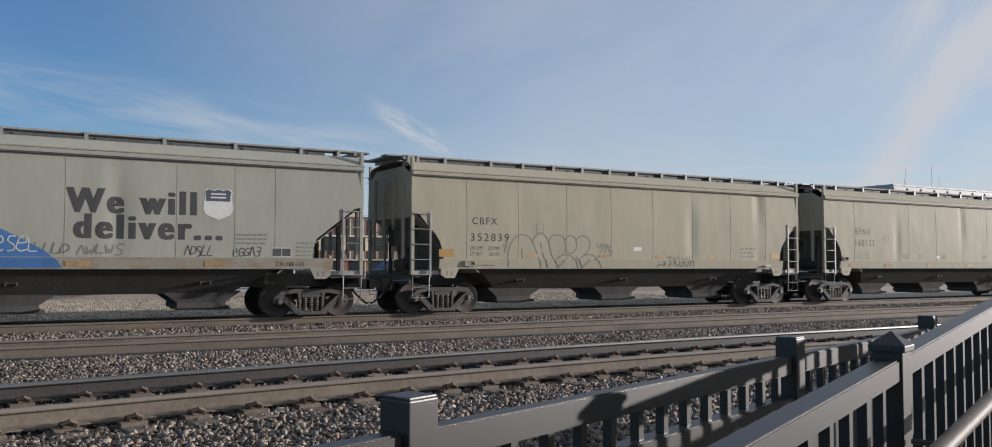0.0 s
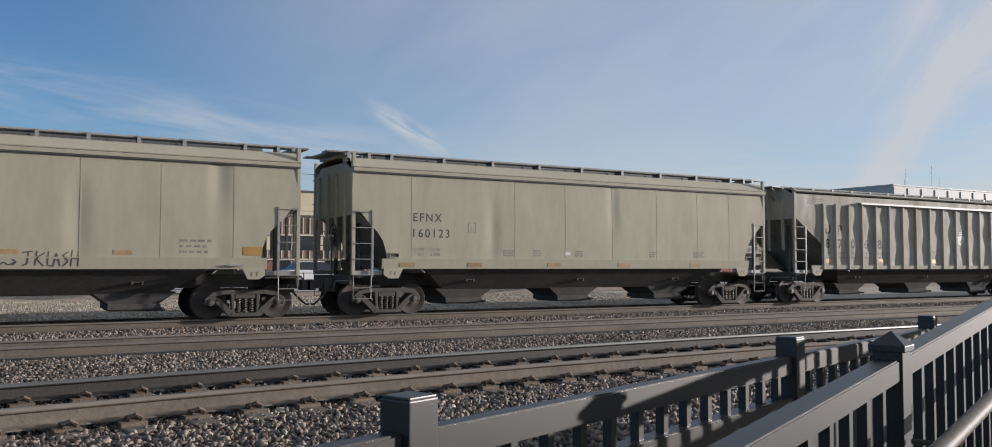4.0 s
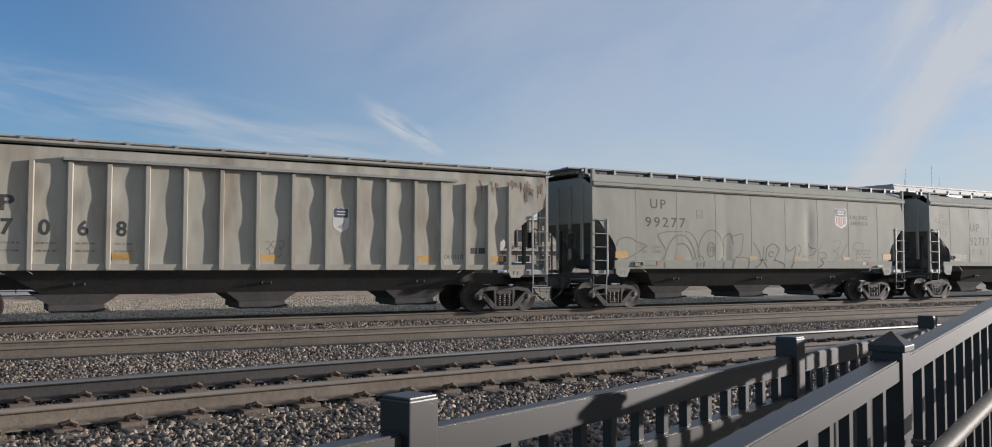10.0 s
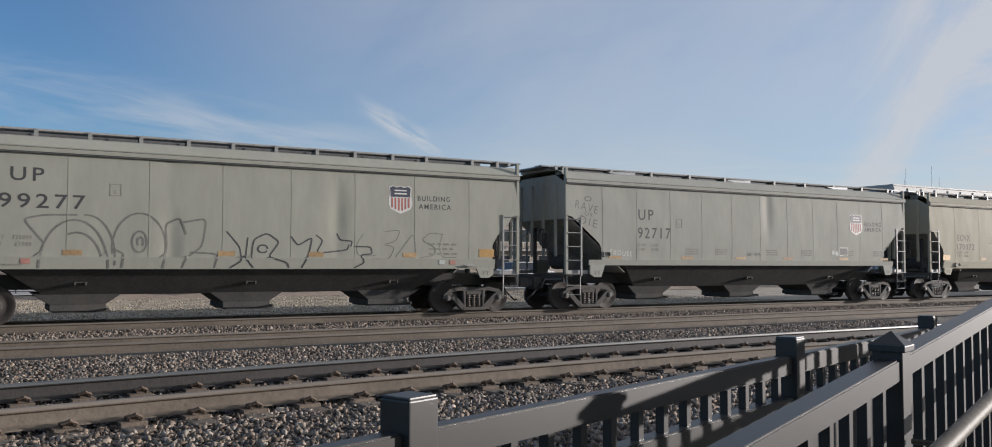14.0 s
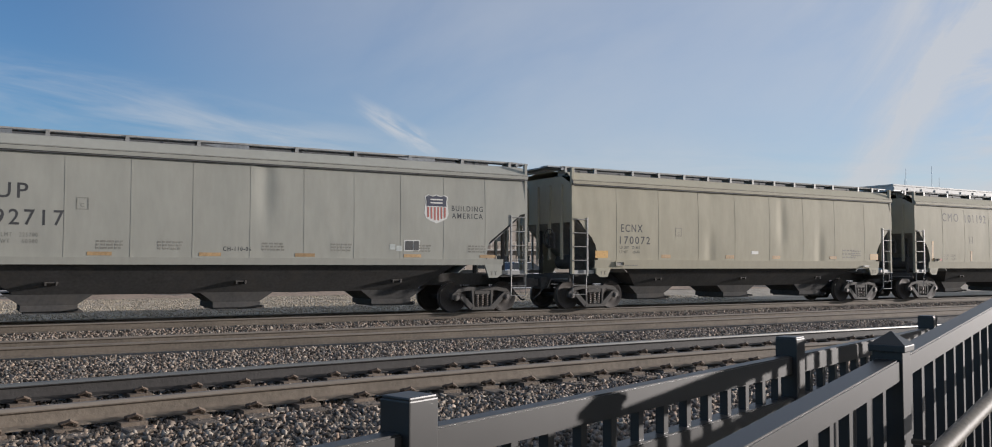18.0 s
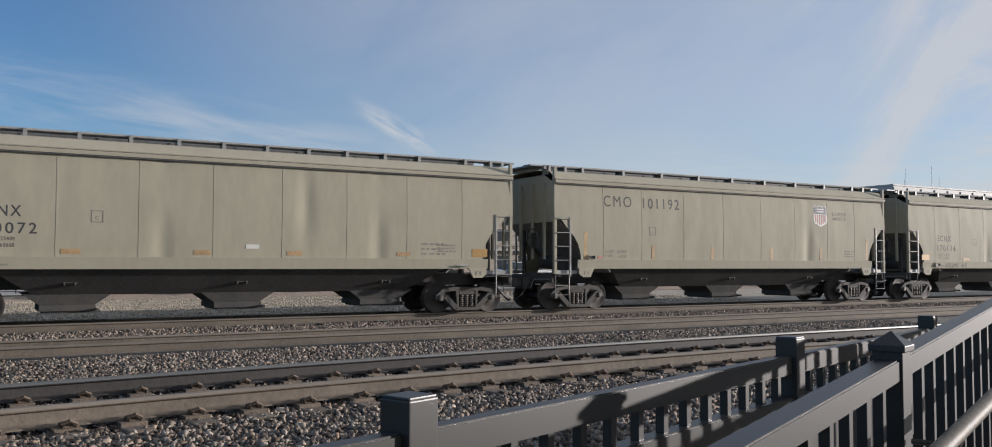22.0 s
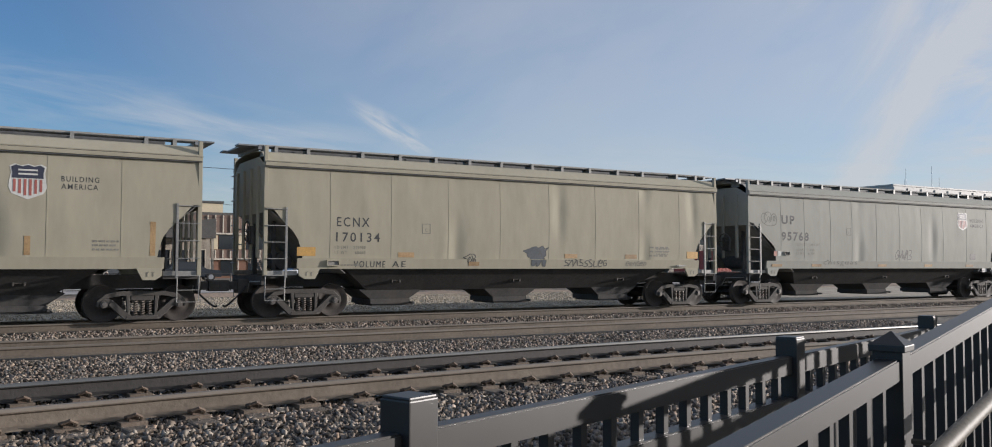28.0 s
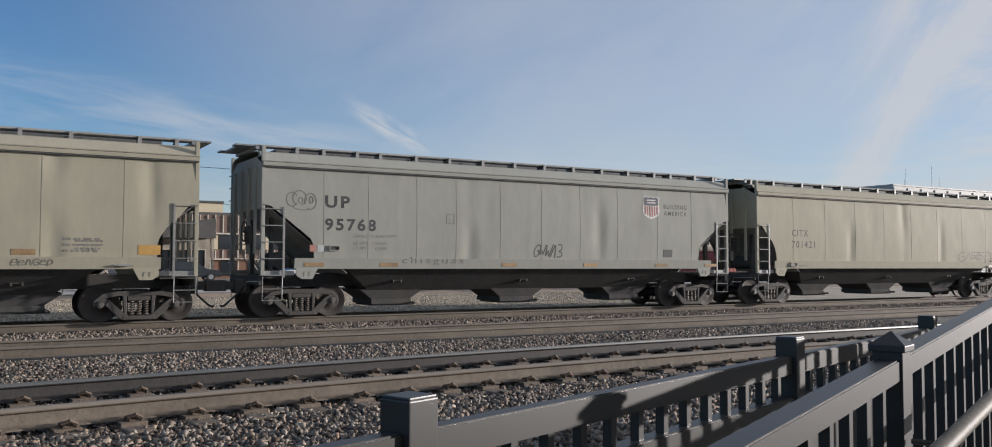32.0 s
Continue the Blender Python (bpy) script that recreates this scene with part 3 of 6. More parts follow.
def side_sheet(parent, hl, cut, paint, eave=4.09, sill=1.60, near=True, dents=(), seed=0, ribbed=False, label=""):
    """One side of the body: a gently curved, slightly dented sheet, cut away over the trucks."""
    xs_ = sorted({round(-hl + a, 3) for a, _ in cut if a < hl} | {round(hl - a, 3) for a, _ in cut if a < hl} | set(np.round(np.linspace(-hl, hl, 170), 3).tolist()))
    ca, cz = [a for a, _ in cut], [z for _, z in cut]

    def half_width(x_, z_):
        if ribbed:
            return 1.585 - 0.018 * noise.noise(Vector((x_ * 2.6, z_ * 2.2, seed))) - 0.010 * math.sin(z_ * 4.6 + round(x_ / 0.857) * 1.9)
        dent = -abs(0.014 * noise.noise(Vector((x_ * 0.7 + seed, z_ * 0.5, seed))) + 0.006 * noise.noise(Vector((x_ * 2.1, z_ * 0.7, seed + 9))))
        for dx in dents:
            dent -= 0.034 * math.exp(-((x_ - dx) / 0.20) ** 2) * (0.55 + 0.45 * math.sin(z_ * 2.1 + dx))
        return side_profile(z_) + dent

    if near:
        gx, gz = np.array(xs_), np.linspace(cz[-1], eave, 17)
        gw = np.array([[half_width(x_, z_) for z_ in gz] for x_ in xs_])

        def on_sheet(x_, z_):
            if z_ < sill + 0.02 and not ribbed:
                return -1.657 + 0.138 * (sill + 0.02 - z_)
            i, j = min(max(int(np.searchsorted(gx, x_)) - 1, 0), len(gx) - 2), min(max(int(np.searchsorted(gz, z_)) - 1, 0), 15)
            a, b = (x_ - gx[i]) / (gx[i + 1] - gx[i]), (z_ - gz[j]) / (gz[j + 1] - gz[j])
            return -float((1 - a) * ((1 - b) * gw[i, j] + b * gw[i, j + 1]) + a * ((1 - b) * gw[i + 1, j] + b * gw[i + 1, j + 1]))

        SURF[parent.name] = on_sheet
    bm = bmesh.new()
    cols = []
    for x_ in xs_:
        zb = float(np.interp(hl - abs(x_), ca, cz))
        zs = [zb + (eave - zb) * i / 16 for i in range(17)]
        cols.append([bm.verts.new((x_, -half_width(x_, z_) if near else side_profile(z_), z_)) for z_ in zs])
    for p, q in zip(cols, cols[1:]):
        for i in range(16):
            bm.faces.new((p[i], q[i], q[i + 1], p[i + 1]))
    thicken(bm, cols, (0, 0.012 if near else -0.012, 0))
    return part("side_sheet", bm, paint, parent, label, smooth=True)


CUT_ROUND = [(0.0, 2.95), (0.22, 2.95), (0.5, 2.62), (0.78, 2.35), (0.93, 2.12), (1.02, 1.85), (1.06, 1.60), (20, 1.60)]
CUT_SLOPE = [(0.0, 3.05), (0.25, 3.0), (1.35, 2.15), (1.42, 2.0), (1.46, 1.60), (20, 1.60)]
CUT_RIB = [(0.0, 3.35), (1.75, 2.15), (1.80, 1.45), (20, 1.45)]


def wheel_mesh():
    bm = bmesh.new()
    n = 36
    prof = [(0.06, 0.0), (0.09, 0.09), (0.14, 0.075), (0.20, 0.03), (0.33, 0.03), (0.39, 0.055), (0.455, 0.06), (0.457, -0.06), (0.485, -0.065), (0.48, -0.09),
            (0.40, -0.085), (0.33, -0.02), (0.18, -0.03), (0.06, -0.06)]
    rings = [[bm.verts.new((r * math.cos(6.2832 * i / n), -w, r * math.sin(6.2832 * i / n))) for i in range(n)] for r, w in prof]
    for j in range(len(prof) - 1):
        for i in range(n):
            f = bm.faces.new((rings[j][i], rings[j][(i + 1) % n], rings[j + 1][(i + 1) % n], rings[j + 1][i]))
            f.material_index = 1 if j == 6 else 0
    me = finish(bm, "wheel", "wheel", True)
    me.materials.append(M["tread"])
    return me


def side_frame_mesh():
    """Cast side frame: arched top member, hooked pedestals, columns, diagonal arms and spring seat."""
    bm = bmesh.new()
    t0, t1 = -0.075, 0.075
    prism(bm, [(-0.97, 0.61), (-0.86, 0.71), (-0.5, 0.775), (0.5, 0.775), (0.86, 0.71), (0.97, 0.61), (0.80, 0.60), (0.5, 0.675), (-0.5, 0.675), (-0.80, 0.60)], t0, t1)
    for s in (-1, 1):
        prism(bm, [(s * a, z) for a, z in ((0.80, 0.61), (0.96, 0.62), (1.05, 0.55), (1.07, 0.42), (1.00, 0.37), (0.99, 0.50), (0.93, 0.565), (0.85, 0.565), (0.79, 0.50), (0.775, 0.37), (0.70, 0.39), (0.70, 0.56))][::s], t0 * 0.9, t1 * 0.9)
        prism(bm, [(s * a, z) for a, z in ((0.79, 0.44), (0.705, 0.57), (0.36, 0.235), (0.27, 0.20), (0.27, 0.075), (0.42, 0.075))][::s], t0 * 1.1, t1 * 1.1)
        prism(bm, [(s * a, z) for a, z in ((0.39, 0.70), (0.29, 0.70), (0.29, 0.14), (0.345, 0.16))][::s], t0, t1)
    prism(bm, [(-0.40, 0.065), (0.40, 0.065), (0.36, 0.165), (-0.36, 0.165)], t0 * 1.2, t1 * 1.2)
    prism(bm, [(-0.27, 0.54), (0.27, 0.54), (0.27, 0.655), (-0.27, 0.655)], t0 * 0.9, t1 * 0.9)
    bmesh.ops.bevel(bm, geom=bm.edges[:], offset=0.010, segments=1, affect="EDGES", clamp_overlap=True)
    return finish(bm, "side_frame", "truck")


def spring_mesh():
    bm = bmesh.new()
    pts = [(0.055 * math.cos(i * 0.9), 0.055 * math.sin(i * 0.9), 0.17 + 0.36 * i / 42) for i in range(43)]
    path_rod(bm, pts, 0.014, 5)
    return finish(bm, "spring", "spring")


def cap_mesh():
    bm = bmesh.new()
    rod(bm, (0, 0, 0), (0, -0.10, 0), 0.10, 0.09, 14)
    rod(bm, (0, -0.10, 0), (0, -0.13, 0), 0.06, 0.05, 10)
    for i in range(3):
        a = i * 2.094
        rod(bm, (0.06 * math.cos(a), -0.10, 0.06 * math.sin(a)), (0.06 * math.cos(a), -0.118, 0.06 * math.sin(a)), 0.014, sides=6)
    return finish(bm, "bearing_cap", "bearing")


WHEEL, FRAME_SIDE, SPRING, CAP = wheel_mesh(), side_frame_mesh(), spring_mesh(), cap_mesh()
bm = bmesh.new()
rod(bm, (0, -0.95, 0), (0, 0.95, 0), 0.075, sides=10)
AXLE = finish(bm, "axle", "wheel")
bm = bmesh.new()
box(bm, -0.17, 0.17, -1.0, 1.0, 0.46, 0.66, 0.02)
box(bm, -0.24, 0.24, -0.26, 0.26, 0.62, 0.80, 0.02)
BOLSTER = finish(bm, "truck", "truck")
bm = bmesh.new()
box(bm, -0.06, 0.06, -0.85, 0.85, 0.30, 0.42, 0.01)
BEAM = finish(bm, "brake_beam", "truck")
WHEELSETS = []


def truck(car, x):
    """A two-axle freight truck with its wheels, frames and springs."""
    tr = shared("truck", BOLSTER, car, pose(x, 0, 0), "cast steel two-axle truck")
    for s in (-1, 1):
        shared("side_frame", FRAME_SIDE, tr, pose(0, s * 1.0, 0))
        for k in (-0.17, 0.0, 0.17):
            shared("spring", SPRING, tr, pose(k, s * 1.02, 0))
        shared("brake_beam", BEAM, tr, pose(s * 0.42, 0, 0))
    for s in (-1, 1):
        ax = shared("wheelset", AXLE, tr, pose(s * 0.889, 0, 0.457))
        WHEELSETS.append((ax, s * 0.889))
        ax.data = AXLE_WITH_WHEELS
        for side in (-1, 1):
            shared("bearing_cap", CAP, tr, pose(s * 0.889, side * 0.99, 0.457, 0, 0, 0 if side < 0 else 180))
    return tr


def join_meshes(name, items):
    """One mesh from several, each with its pose."""
    bm = bmesh.new()
    mats = []
    for me, m in items:
        n0 = len(bm.faces)
        n1 = len(bm.verts)
        bm.from_mesh(me)
        bm.verts.ensure_lookup_table()
        bm.faces.ensure_lookup_table()
        for v in bm.verts[n1:]:
            v.co = m @ v.co
        base = []
        for q in me.materials:
            if q not in mats:
                mats.append(q)
            base.append(mats.index(q))
        for f in bm.faces[n0:]:
            f.material_index = base[f.material_index]
    out = bpy.data.meshes.new(name)
    bm.to_mesh(out)
    bm.free()
    for q in mats:
        out.materials.append(q)
    out.shade_smooth()
    return out


AXLE_WITH_WHEELS = join_meshes("wheelset", [(AXLE, Matrix()), (WHEEL, pose(0, -0.755, 0)), (WHEEL, pose(0, 0.755, 0, 0, 0, 180))])


def ladder(parent, x, s, y, z0, z1, rungs, w=0.52, label="galvanised side ladder"):
    """Two stiles and round rungs on a car side; s gives the way along the car."""
    bm = bmesh.new()
    box(bm, x + s * w, x + s * (w + 0.06), y - 0.02, y + 0.03, z0, z1, 0.006)
    for i in range(rungs):
        z = z0 + 0.06 + (z1 - z0 - 0.12) * i / (rungs - 1)
        rod(bm, (x, y - 0.02, z), (x + s * (w + 0.05), y - 0.02, z), 0.013, sides=6)
        rod(bm, (x, y - 0.02, z), (x, y + 0.05, z), 0.013, sides=5)
    return part("ladder", bm, "ladder", parent, label)


def hopper_car(label, hl, paint, cut, eave=4.09, bays=3, ribs=False, seams=(), dents=(), seed=1, wheel_end=-1, sill_z=(1.33, 1.62), posts=(), sill="", board=True):
    """A covered hopper with its body, roof walk, ends, hoppers, ladders, trucks and couplers, about its centre on the rails."""
    car = thing("covered_hopper_car", label, "freight car", "hopper cars of the train")
    near = side_sheet(car, hl, cut, paint, eave, sill_z[1] - 0.02, True, dents, seed, ribs)
    side_sheet(car, hl, cut, paint, eave, sill_z[1] - 0.02, False, (), seed, ribs)
    # roof: sloping sides, crowned middle
    bm = bmesh.new()
    rise = 0.18 if ribs else 0.41
    prof = [(-1.56, eave + 0.06), (-1.66, eave + 0.104), (-1.66, eave + 0.115), (-1.60, eave + 0.13), (-1.36, eave + 0.06 + rise * 0.72), (-1.1, eave + rise), (-0.5, eave + rise + 0.05), (0.5, eave + rise + 0.05), (1.1, eave + rise),
            (1.36, eave + 0.06 + rise * 0.72), (1.60, eave + 0.13), (1.66, eave + 0.115), (1.66, eave + 0.104), (1.56, eave + 0.06)]
    rows = [[bm.verts.new((x_, y_, z_)) for y_, z_ in prof] for x_ in (-hl, -hl / 2, 0, hl / 2, hl)]
    for p, q in zip(rows, rows[1:]):
        for i in range(len(prof) - 1):
            bm.faces.new((p[i], q[i], q[i + 1], p[i + 1]))
    thicken(bm, rows, (0, 0, -0.014))
    part("roof", bm, paint, car, "sloping roof sheet")
    if not ribs:
        # two raised dark strips paint in the recess shadow lines along the eave
        bm = bmesh.new()
        box(bm, -hl + 0.02, hl - 0.02, -1.640, -1.58, eave - 0.055, eave - 0.022)
        part("eave_gap", bm, "hatch", car, "dark strip painted as shade under the top chord")
        bm = bmesh.new()
        box(bm, -hl + 0.01, hl - 0.01, -1.665, -1.60, eave - 0.022, eave + 0.075, 0.012)
        part("eave_rail", bm, paint, car, "pale top chord along the eave")
        bm = bmesh.new()
        box(bm, -hl + 0.02, hl - 0.02, -1.652, -1.60, eave + 0.077, eave + 0.102)
        part("eave_gap", bm, "hatch", car, "dark strip painted as shade under the roof edge")
    # hatch trough along the middle
    bm = bmesh.new()
    zh = 4.34 if ribs else eave + 0.40
    box(bm, -hl + 0.7, hl - 0.7, -0.40, 0.40, zh, zh + 0.18, 0.03)
    part("hatch_cover", bm, "hatch", car, "long trough hatch cover")
    for k in range(9):
        bm = bmesh.new()
        xk = -hl + 1.2 + k * (2 * hl - 2.4) / 8
        box(bm, xk - 0.03, xk + 0.03, -0.42, 0.42, zh + 0.10, zh + (0.22 if ribs else 0.16), 0.01)
        part("hatch_bar", bm, "hatch", car)
    zt = 4.68 if not ribs else 4.50
    for s in (-1, 1):
        bm = bmesh.new()
        box(bm, -hl - 0.55, hl + 0.42, s * 0.62, s * 1.02, zt - 0.045, zt, 0.008)
        part("running_board", bm, "walk", car, "grating roof walkway")
        if s < 0:
            bm = bmesh.new()
            box(bm, -hl + 0.0, hl - 0.0, -1.03, -1.022, zt - 0.03, zt + 0.012)
            part("walk_edge", bm, "roof", car, "light walkway edge")
    bm = bmesh.new()
    prism(bm, [(-0.05, eave + (0.15 if ribs else 0.36)), (0.05, eave + (0.15 if ribs else 0.36)), (0.045, zt), (-0.045, zt)], -1.06, -1.03)
    box(bm, -0.02, 0.02, -1.03, -0.62, eave + 0.30, zt - 0.05)
    bracket = finish(bm, "walk_bracket", "ladder")
    for k in posts:
        shared("walk_bracket", bracket, car, pose(k, 0, 0))
    for s in (-1, 1):
        bm = bmesh.new()
        box(bm, s * (hl - 0.08), s * (hl + 0.02), -1.05, 1.05, zt - 0.12, zt - 0.04)
        box(bm, s * (hl + 0.42), s * (hl + 0.01), -1.0, 1.0, zt - 0.044, zt - 0.004)
        part("end_walk", bm, "walk", car, "end platform of the roof walkway")
    # side sills
    for s in (-1, 1):
        bm = bmesh.new()
        tuck = 1.655 - 0.138 * (sill_z[1] - sill_z[0])
        hull8(bm, [(-hl + 0.9, s * tuck, sill_z[0]), (hl - 0.9, s * tuck, sill_z[0]), (hl - 0.9, s * (tuck - 0.05), sill_z[0]), (-hl + 0.9, s * (tuck - 0.05), sill_z[0])],
              [(-hl + 0.9, s * 1.655, sill_z[1]), (hl - 0.9, s * 1.655, sill_z[1]), (hl - 0.9, s * 1.60, sill_z[1]), (-hl + 0.9, s * 1.60, sill_z[1])])
        box(bm, -hl + 0.9, hl - 0.9, s * 1.45, s * (tuck - 0.052), sill_z[0], sill_z[0] + 0.02)
        part("side_sill", bm, sill or paint, car, "pale side sill beam")
        for e in (-1, 1):
            bm = bmesh.new()
            box(bm, e * (hl - 0.04), e * (hl - 0.92), s * 1.46, s * 1.56, 1.16, 1.28, 0.01)
            part("end_sill", bm, "ladder", car)
            bm = bmesh.new()
            prism(bm, [(e * (hl - 1.55), sill_z[0] + 0.02), (e * (hl - 0.95), sill_z[0] + 0.02), (e * (hl - 0.95), 1.16), (e * (hl - 1.10), 1.06), (e * (hl - 1.40), 1.06)][::e], s * 1.58, s * 1.64)
            pad = part("jacking_pad", bm, sill or paint, car, "painted jacking pad plate")
            if s < 0:
                for k in (1.16, 1.30):
                    bm = bmesh.new()
                    prism(bm, [(e * (hl - k) - 0.05, 1.25), (e * (hl - k) + 0.05, 1.25), (e * (hl - k) + 0.05, 1.265), (e * (hl - k) + 0.012, 1.265 - 0.02), (e * (hl - k) + 0.012, 1.14), (e * (hl - k) - 0.012, 1.14), (e * (hl - k) - 0.012, 1.245), (e * (hl - k) - 0.05, 1.245)][::-1], -1.646, -1.641)
                    part("pad_stencil", bm, "small", pad)
    # ends: corner posts, end sheet with ribs, slope sheet
    for e in (-1, 1):
        bm = bmesh.new()
        z_end = cut[0][1] - 0.12
        box(bm, e * (hl - 0.02), e * (hl - 0.035), -1.56, 1.56, z_end, eave + 0.02)
        part("end_sheet", bm, paint, car, "flat end sheet")
        bm = bmesh.new()
        prism(bm, [(-1.5, eave), (1.5, eave), (1.0, eave + 0.27), (-1.0, eave + 0.27)], -0.006, 0.006)
        bmesh.ops.rotate(bm, verts=bm.verts, matrix=Matrix.Rotation(radians(90), 3, "Z"))
        bmesh.ops.translate(bm, verts=bm.verts, vec=(e * (hl - 0.03), 0, 0))
        part("end_gable", bm, paint, car)
        for k in (-1.05, -0.35, 0.35, 1.05):
            bm = bmesh.new()
            box(bm, e * (hl - 0.02), e * (hl + 0.05), k - 0.05, k + 0.05, z_end - 1.2, eave, 0.01)
            part("end_post", bm, paint, car, "vertical end stiffener")
        z_s = cut[0][1] + 0.03
        reach = (z_s - 1.2) / (0.68 if ribs else 0.78)
        bm = bmesh.new()
        hull8(bm, [(e * (hl - 0.04), -1.575, z_s), (e * (hl - 0.04), 1.575, z_s), (e * (hl - reach), 1.575, 1.2), (e * (hl - reach), -1.575, 1.2)],
              [(e * (hl - 0.03), -1.575, z_s + 0.03), (e * (hl - 0.03), 1.575, z_s + 0.03), (e * (hl - reach), 1.575, 1.23), (e * (hl - reach), -1.575, 1.23)])
        part("slope_sheet", bm, "endgrey", car, "sloping floor sheet above the truck")
        for s in (-1, 1):
            bm = bmesh.new()
            box(bm, e * (hl - 0.10), e * (hl + 0.0), s * 1.50, s * 1.60, 1.15, zt - 0.10, 0.01)
            part("corner_post", bm, paint, car, "upright corner post")
            bm = bmesh.new()
            box(bm, e * (hl - 0.42), e * (hl - 0.52), s * 0.85, s * 0.95, 1.15, z_end - 0.2, 0.01)
            part("end_strut", bm, "dark", car)
            ladder(car, e * (hl - 0.05), -e, s * 1.62, 1.10, 2.98, 5)
            # hanging step
            bm = bmesh.new()
            path_rod(bm, [(e * (hl - 0.05), s * 1.60, 1.15), (e * (hl - 0.05), s * 1.58, 0.50), (e * (hl - 0.58), s * 1.58, 0.50), (e * (hl - 0.58), s * 1.60, 1.15)], 0.014, 6)
            path_rod(bm, [(e * (hl - 0.05), s * 1.59, 0.80), (e * (hl - 0.58), s * 1.59, 0.80)], 0.012, 6)
            part("step", bm, "ladder", car, "hanging sill step")
        for i in range(8):
            if e == wheel_end:
                bm = bmesh.new()
                z = 1.5 + i * 0.36
                path_rod(bm, [(e * (hl + 0.02), 1.05, z), (e * (hl + 0.09), 1.05, z), (e * (hl + 0.09), 1.45, z), (e * (hl + 0.02), 1.45, z)], 0.012, 5)
                part("end_rung", bm, "ladder", car)
        # platform, centre sill end, coupler, hose
        bm = bmesh.new()
        box(bm, e * (hl - 0.9), e * (hl - 0.02), -1.48, 1.48, 1.08, 1.14)
        box(bm, e * (hl - 0.06), e * (hl + 0.02), -1.48, 1.48, 0.90, 1.14, 0.01)
        part("end_platform", bm, "dark", car, "end platform beam")
        bm = bmesh.new()
        box(bm, e * (hl - 0.1), e * (hl + 0.30), -0.24, 0.24, 0.66, 1.05, 0.02)
        box(bm, e * (hl + 0.25), e * (hl + 0.62), -0.10, 0.10, 0.76, 0.98, 0.02)
        box(bm, e * (hl + 0.52), e * (hl + 0.82), -0.20, 0.16, 0.72, 1.02, 0.04)
        part("coupler", bm, "dark", car, "knuckle coupler")
        bm = bmesh.new()
        pts = [(e * (hl + 0.10 + 0.62 * k / 12), -0.30, 0.86 - 0.62 * (k / 12) ** 0.8 + 0.10 * max(0.0, k / 12 - 0.8) * 5 * (k / 12 - 0.8) * 5) for k in range(13)]
        path_rod(bm, pts, 0.028, 7)
        part("air_hose", bm, "rubber", car, "hanging black air hose")
        bm = bmesh.new()
        path_rod(bm, [(e * (hl + 0.03), -1.40, 1.0), (e * (hl + 0.06), -0.5, 0.98), (e * (hl + 0.06), -0.3, 0.70)], 0.018, 5)
        part("uncoupling_lever", bm, "ladder", car)
    if wheel_end:
        e = wheel_end
        bm = bmesh.new()
        n = 20
        ring = [(e * (hl + 0.16), -0.55 + 0.28 * math.cos(6.2832 * i / n), 2.35 + 0.28 * math.sin(6.2832 * i / n)) for i in range(n + 1)]
        path_rod(bm, ring, 0.018, 6)
        for i in range(4):
            path_rod(bm, [(e * (hl + 0.14), -0.55, 2.35), ring[i * 5]], 0.012, 5)
        rod(bm, (e * hl, -0.55, 2.35), (e * (hl + 0.17), -0.55, 2.35), 0.06, sides=10)
        box(bm, e * (hl + 0.0), e * (hl + 0.10), -0.72, -0.38, 2.0, 2.5, 0.02)
        part("brake_wheel", bm, "dark", car, "upright hand brake wheel")
        bm = bmesh.new()
        rx, rz = (1.40, 2.12) if ribs else (0.75, 1.55)
        rod(bm, (e * (hl - rx), -0.9, rz), (e * (hl - rx), 0.1, rz), 0.24, sides=18)
        part("air_reservoir", bm, "dark" if not ribs else "white", car, "brake air reservoir")
    # centre sill, hoppers, gates
    bm = bmesh.new()
    box(bm, -hl + 0.2, hl - 0.2, -0.32, 0.32, 0.82, 1.18)
    part("centre_sill", bm, "dark", car, "deep centre sill")
    pitch = (2 * hl - 3.9) / bays
    lo, hi = pitch * (bays - 1) / 2 + 0.75, pitch * (bays - 1) / 2 + 1.75
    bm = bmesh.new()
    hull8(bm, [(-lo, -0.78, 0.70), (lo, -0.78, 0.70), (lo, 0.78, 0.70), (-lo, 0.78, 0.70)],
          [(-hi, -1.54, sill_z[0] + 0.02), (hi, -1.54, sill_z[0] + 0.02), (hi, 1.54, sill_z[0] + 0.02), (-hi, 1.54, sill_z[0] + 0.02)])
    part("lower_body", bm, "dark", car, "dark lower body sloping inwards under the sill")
    for i in range(bays):
        cx = (i - (bays - 1) / 2) * pitch
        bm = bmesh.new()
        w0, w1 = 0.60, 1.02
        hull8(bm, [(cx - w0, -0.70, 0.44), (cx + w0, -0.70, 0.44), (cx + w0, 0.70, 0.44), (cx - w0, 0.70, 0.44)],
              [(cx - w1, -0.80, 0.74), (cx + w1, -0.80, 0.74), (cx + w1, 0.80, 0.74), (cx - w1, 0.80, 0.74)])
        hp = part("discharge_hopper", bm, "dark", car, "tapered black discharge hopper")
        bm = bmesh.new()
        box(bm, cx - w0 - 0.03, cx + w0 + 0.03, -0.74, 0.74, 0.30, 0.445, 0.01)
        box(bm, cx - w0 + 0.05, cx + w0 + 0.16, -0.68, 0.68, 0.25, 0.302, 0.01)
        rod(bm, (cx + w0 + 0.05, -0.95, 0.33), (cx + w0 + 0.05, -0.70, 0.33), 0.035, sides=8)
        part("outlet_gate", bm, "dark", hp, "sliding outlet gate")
        bm = bmesh.new()
        box(bm, cx - 0.16, cx + 0.16, -1.14, -1.05, 0.99, 1.02, 0.005)
        box(bm, cx - 0.14, cx - 0.10, -1.15, -1.00, 0.93, 1.03, 0.005)
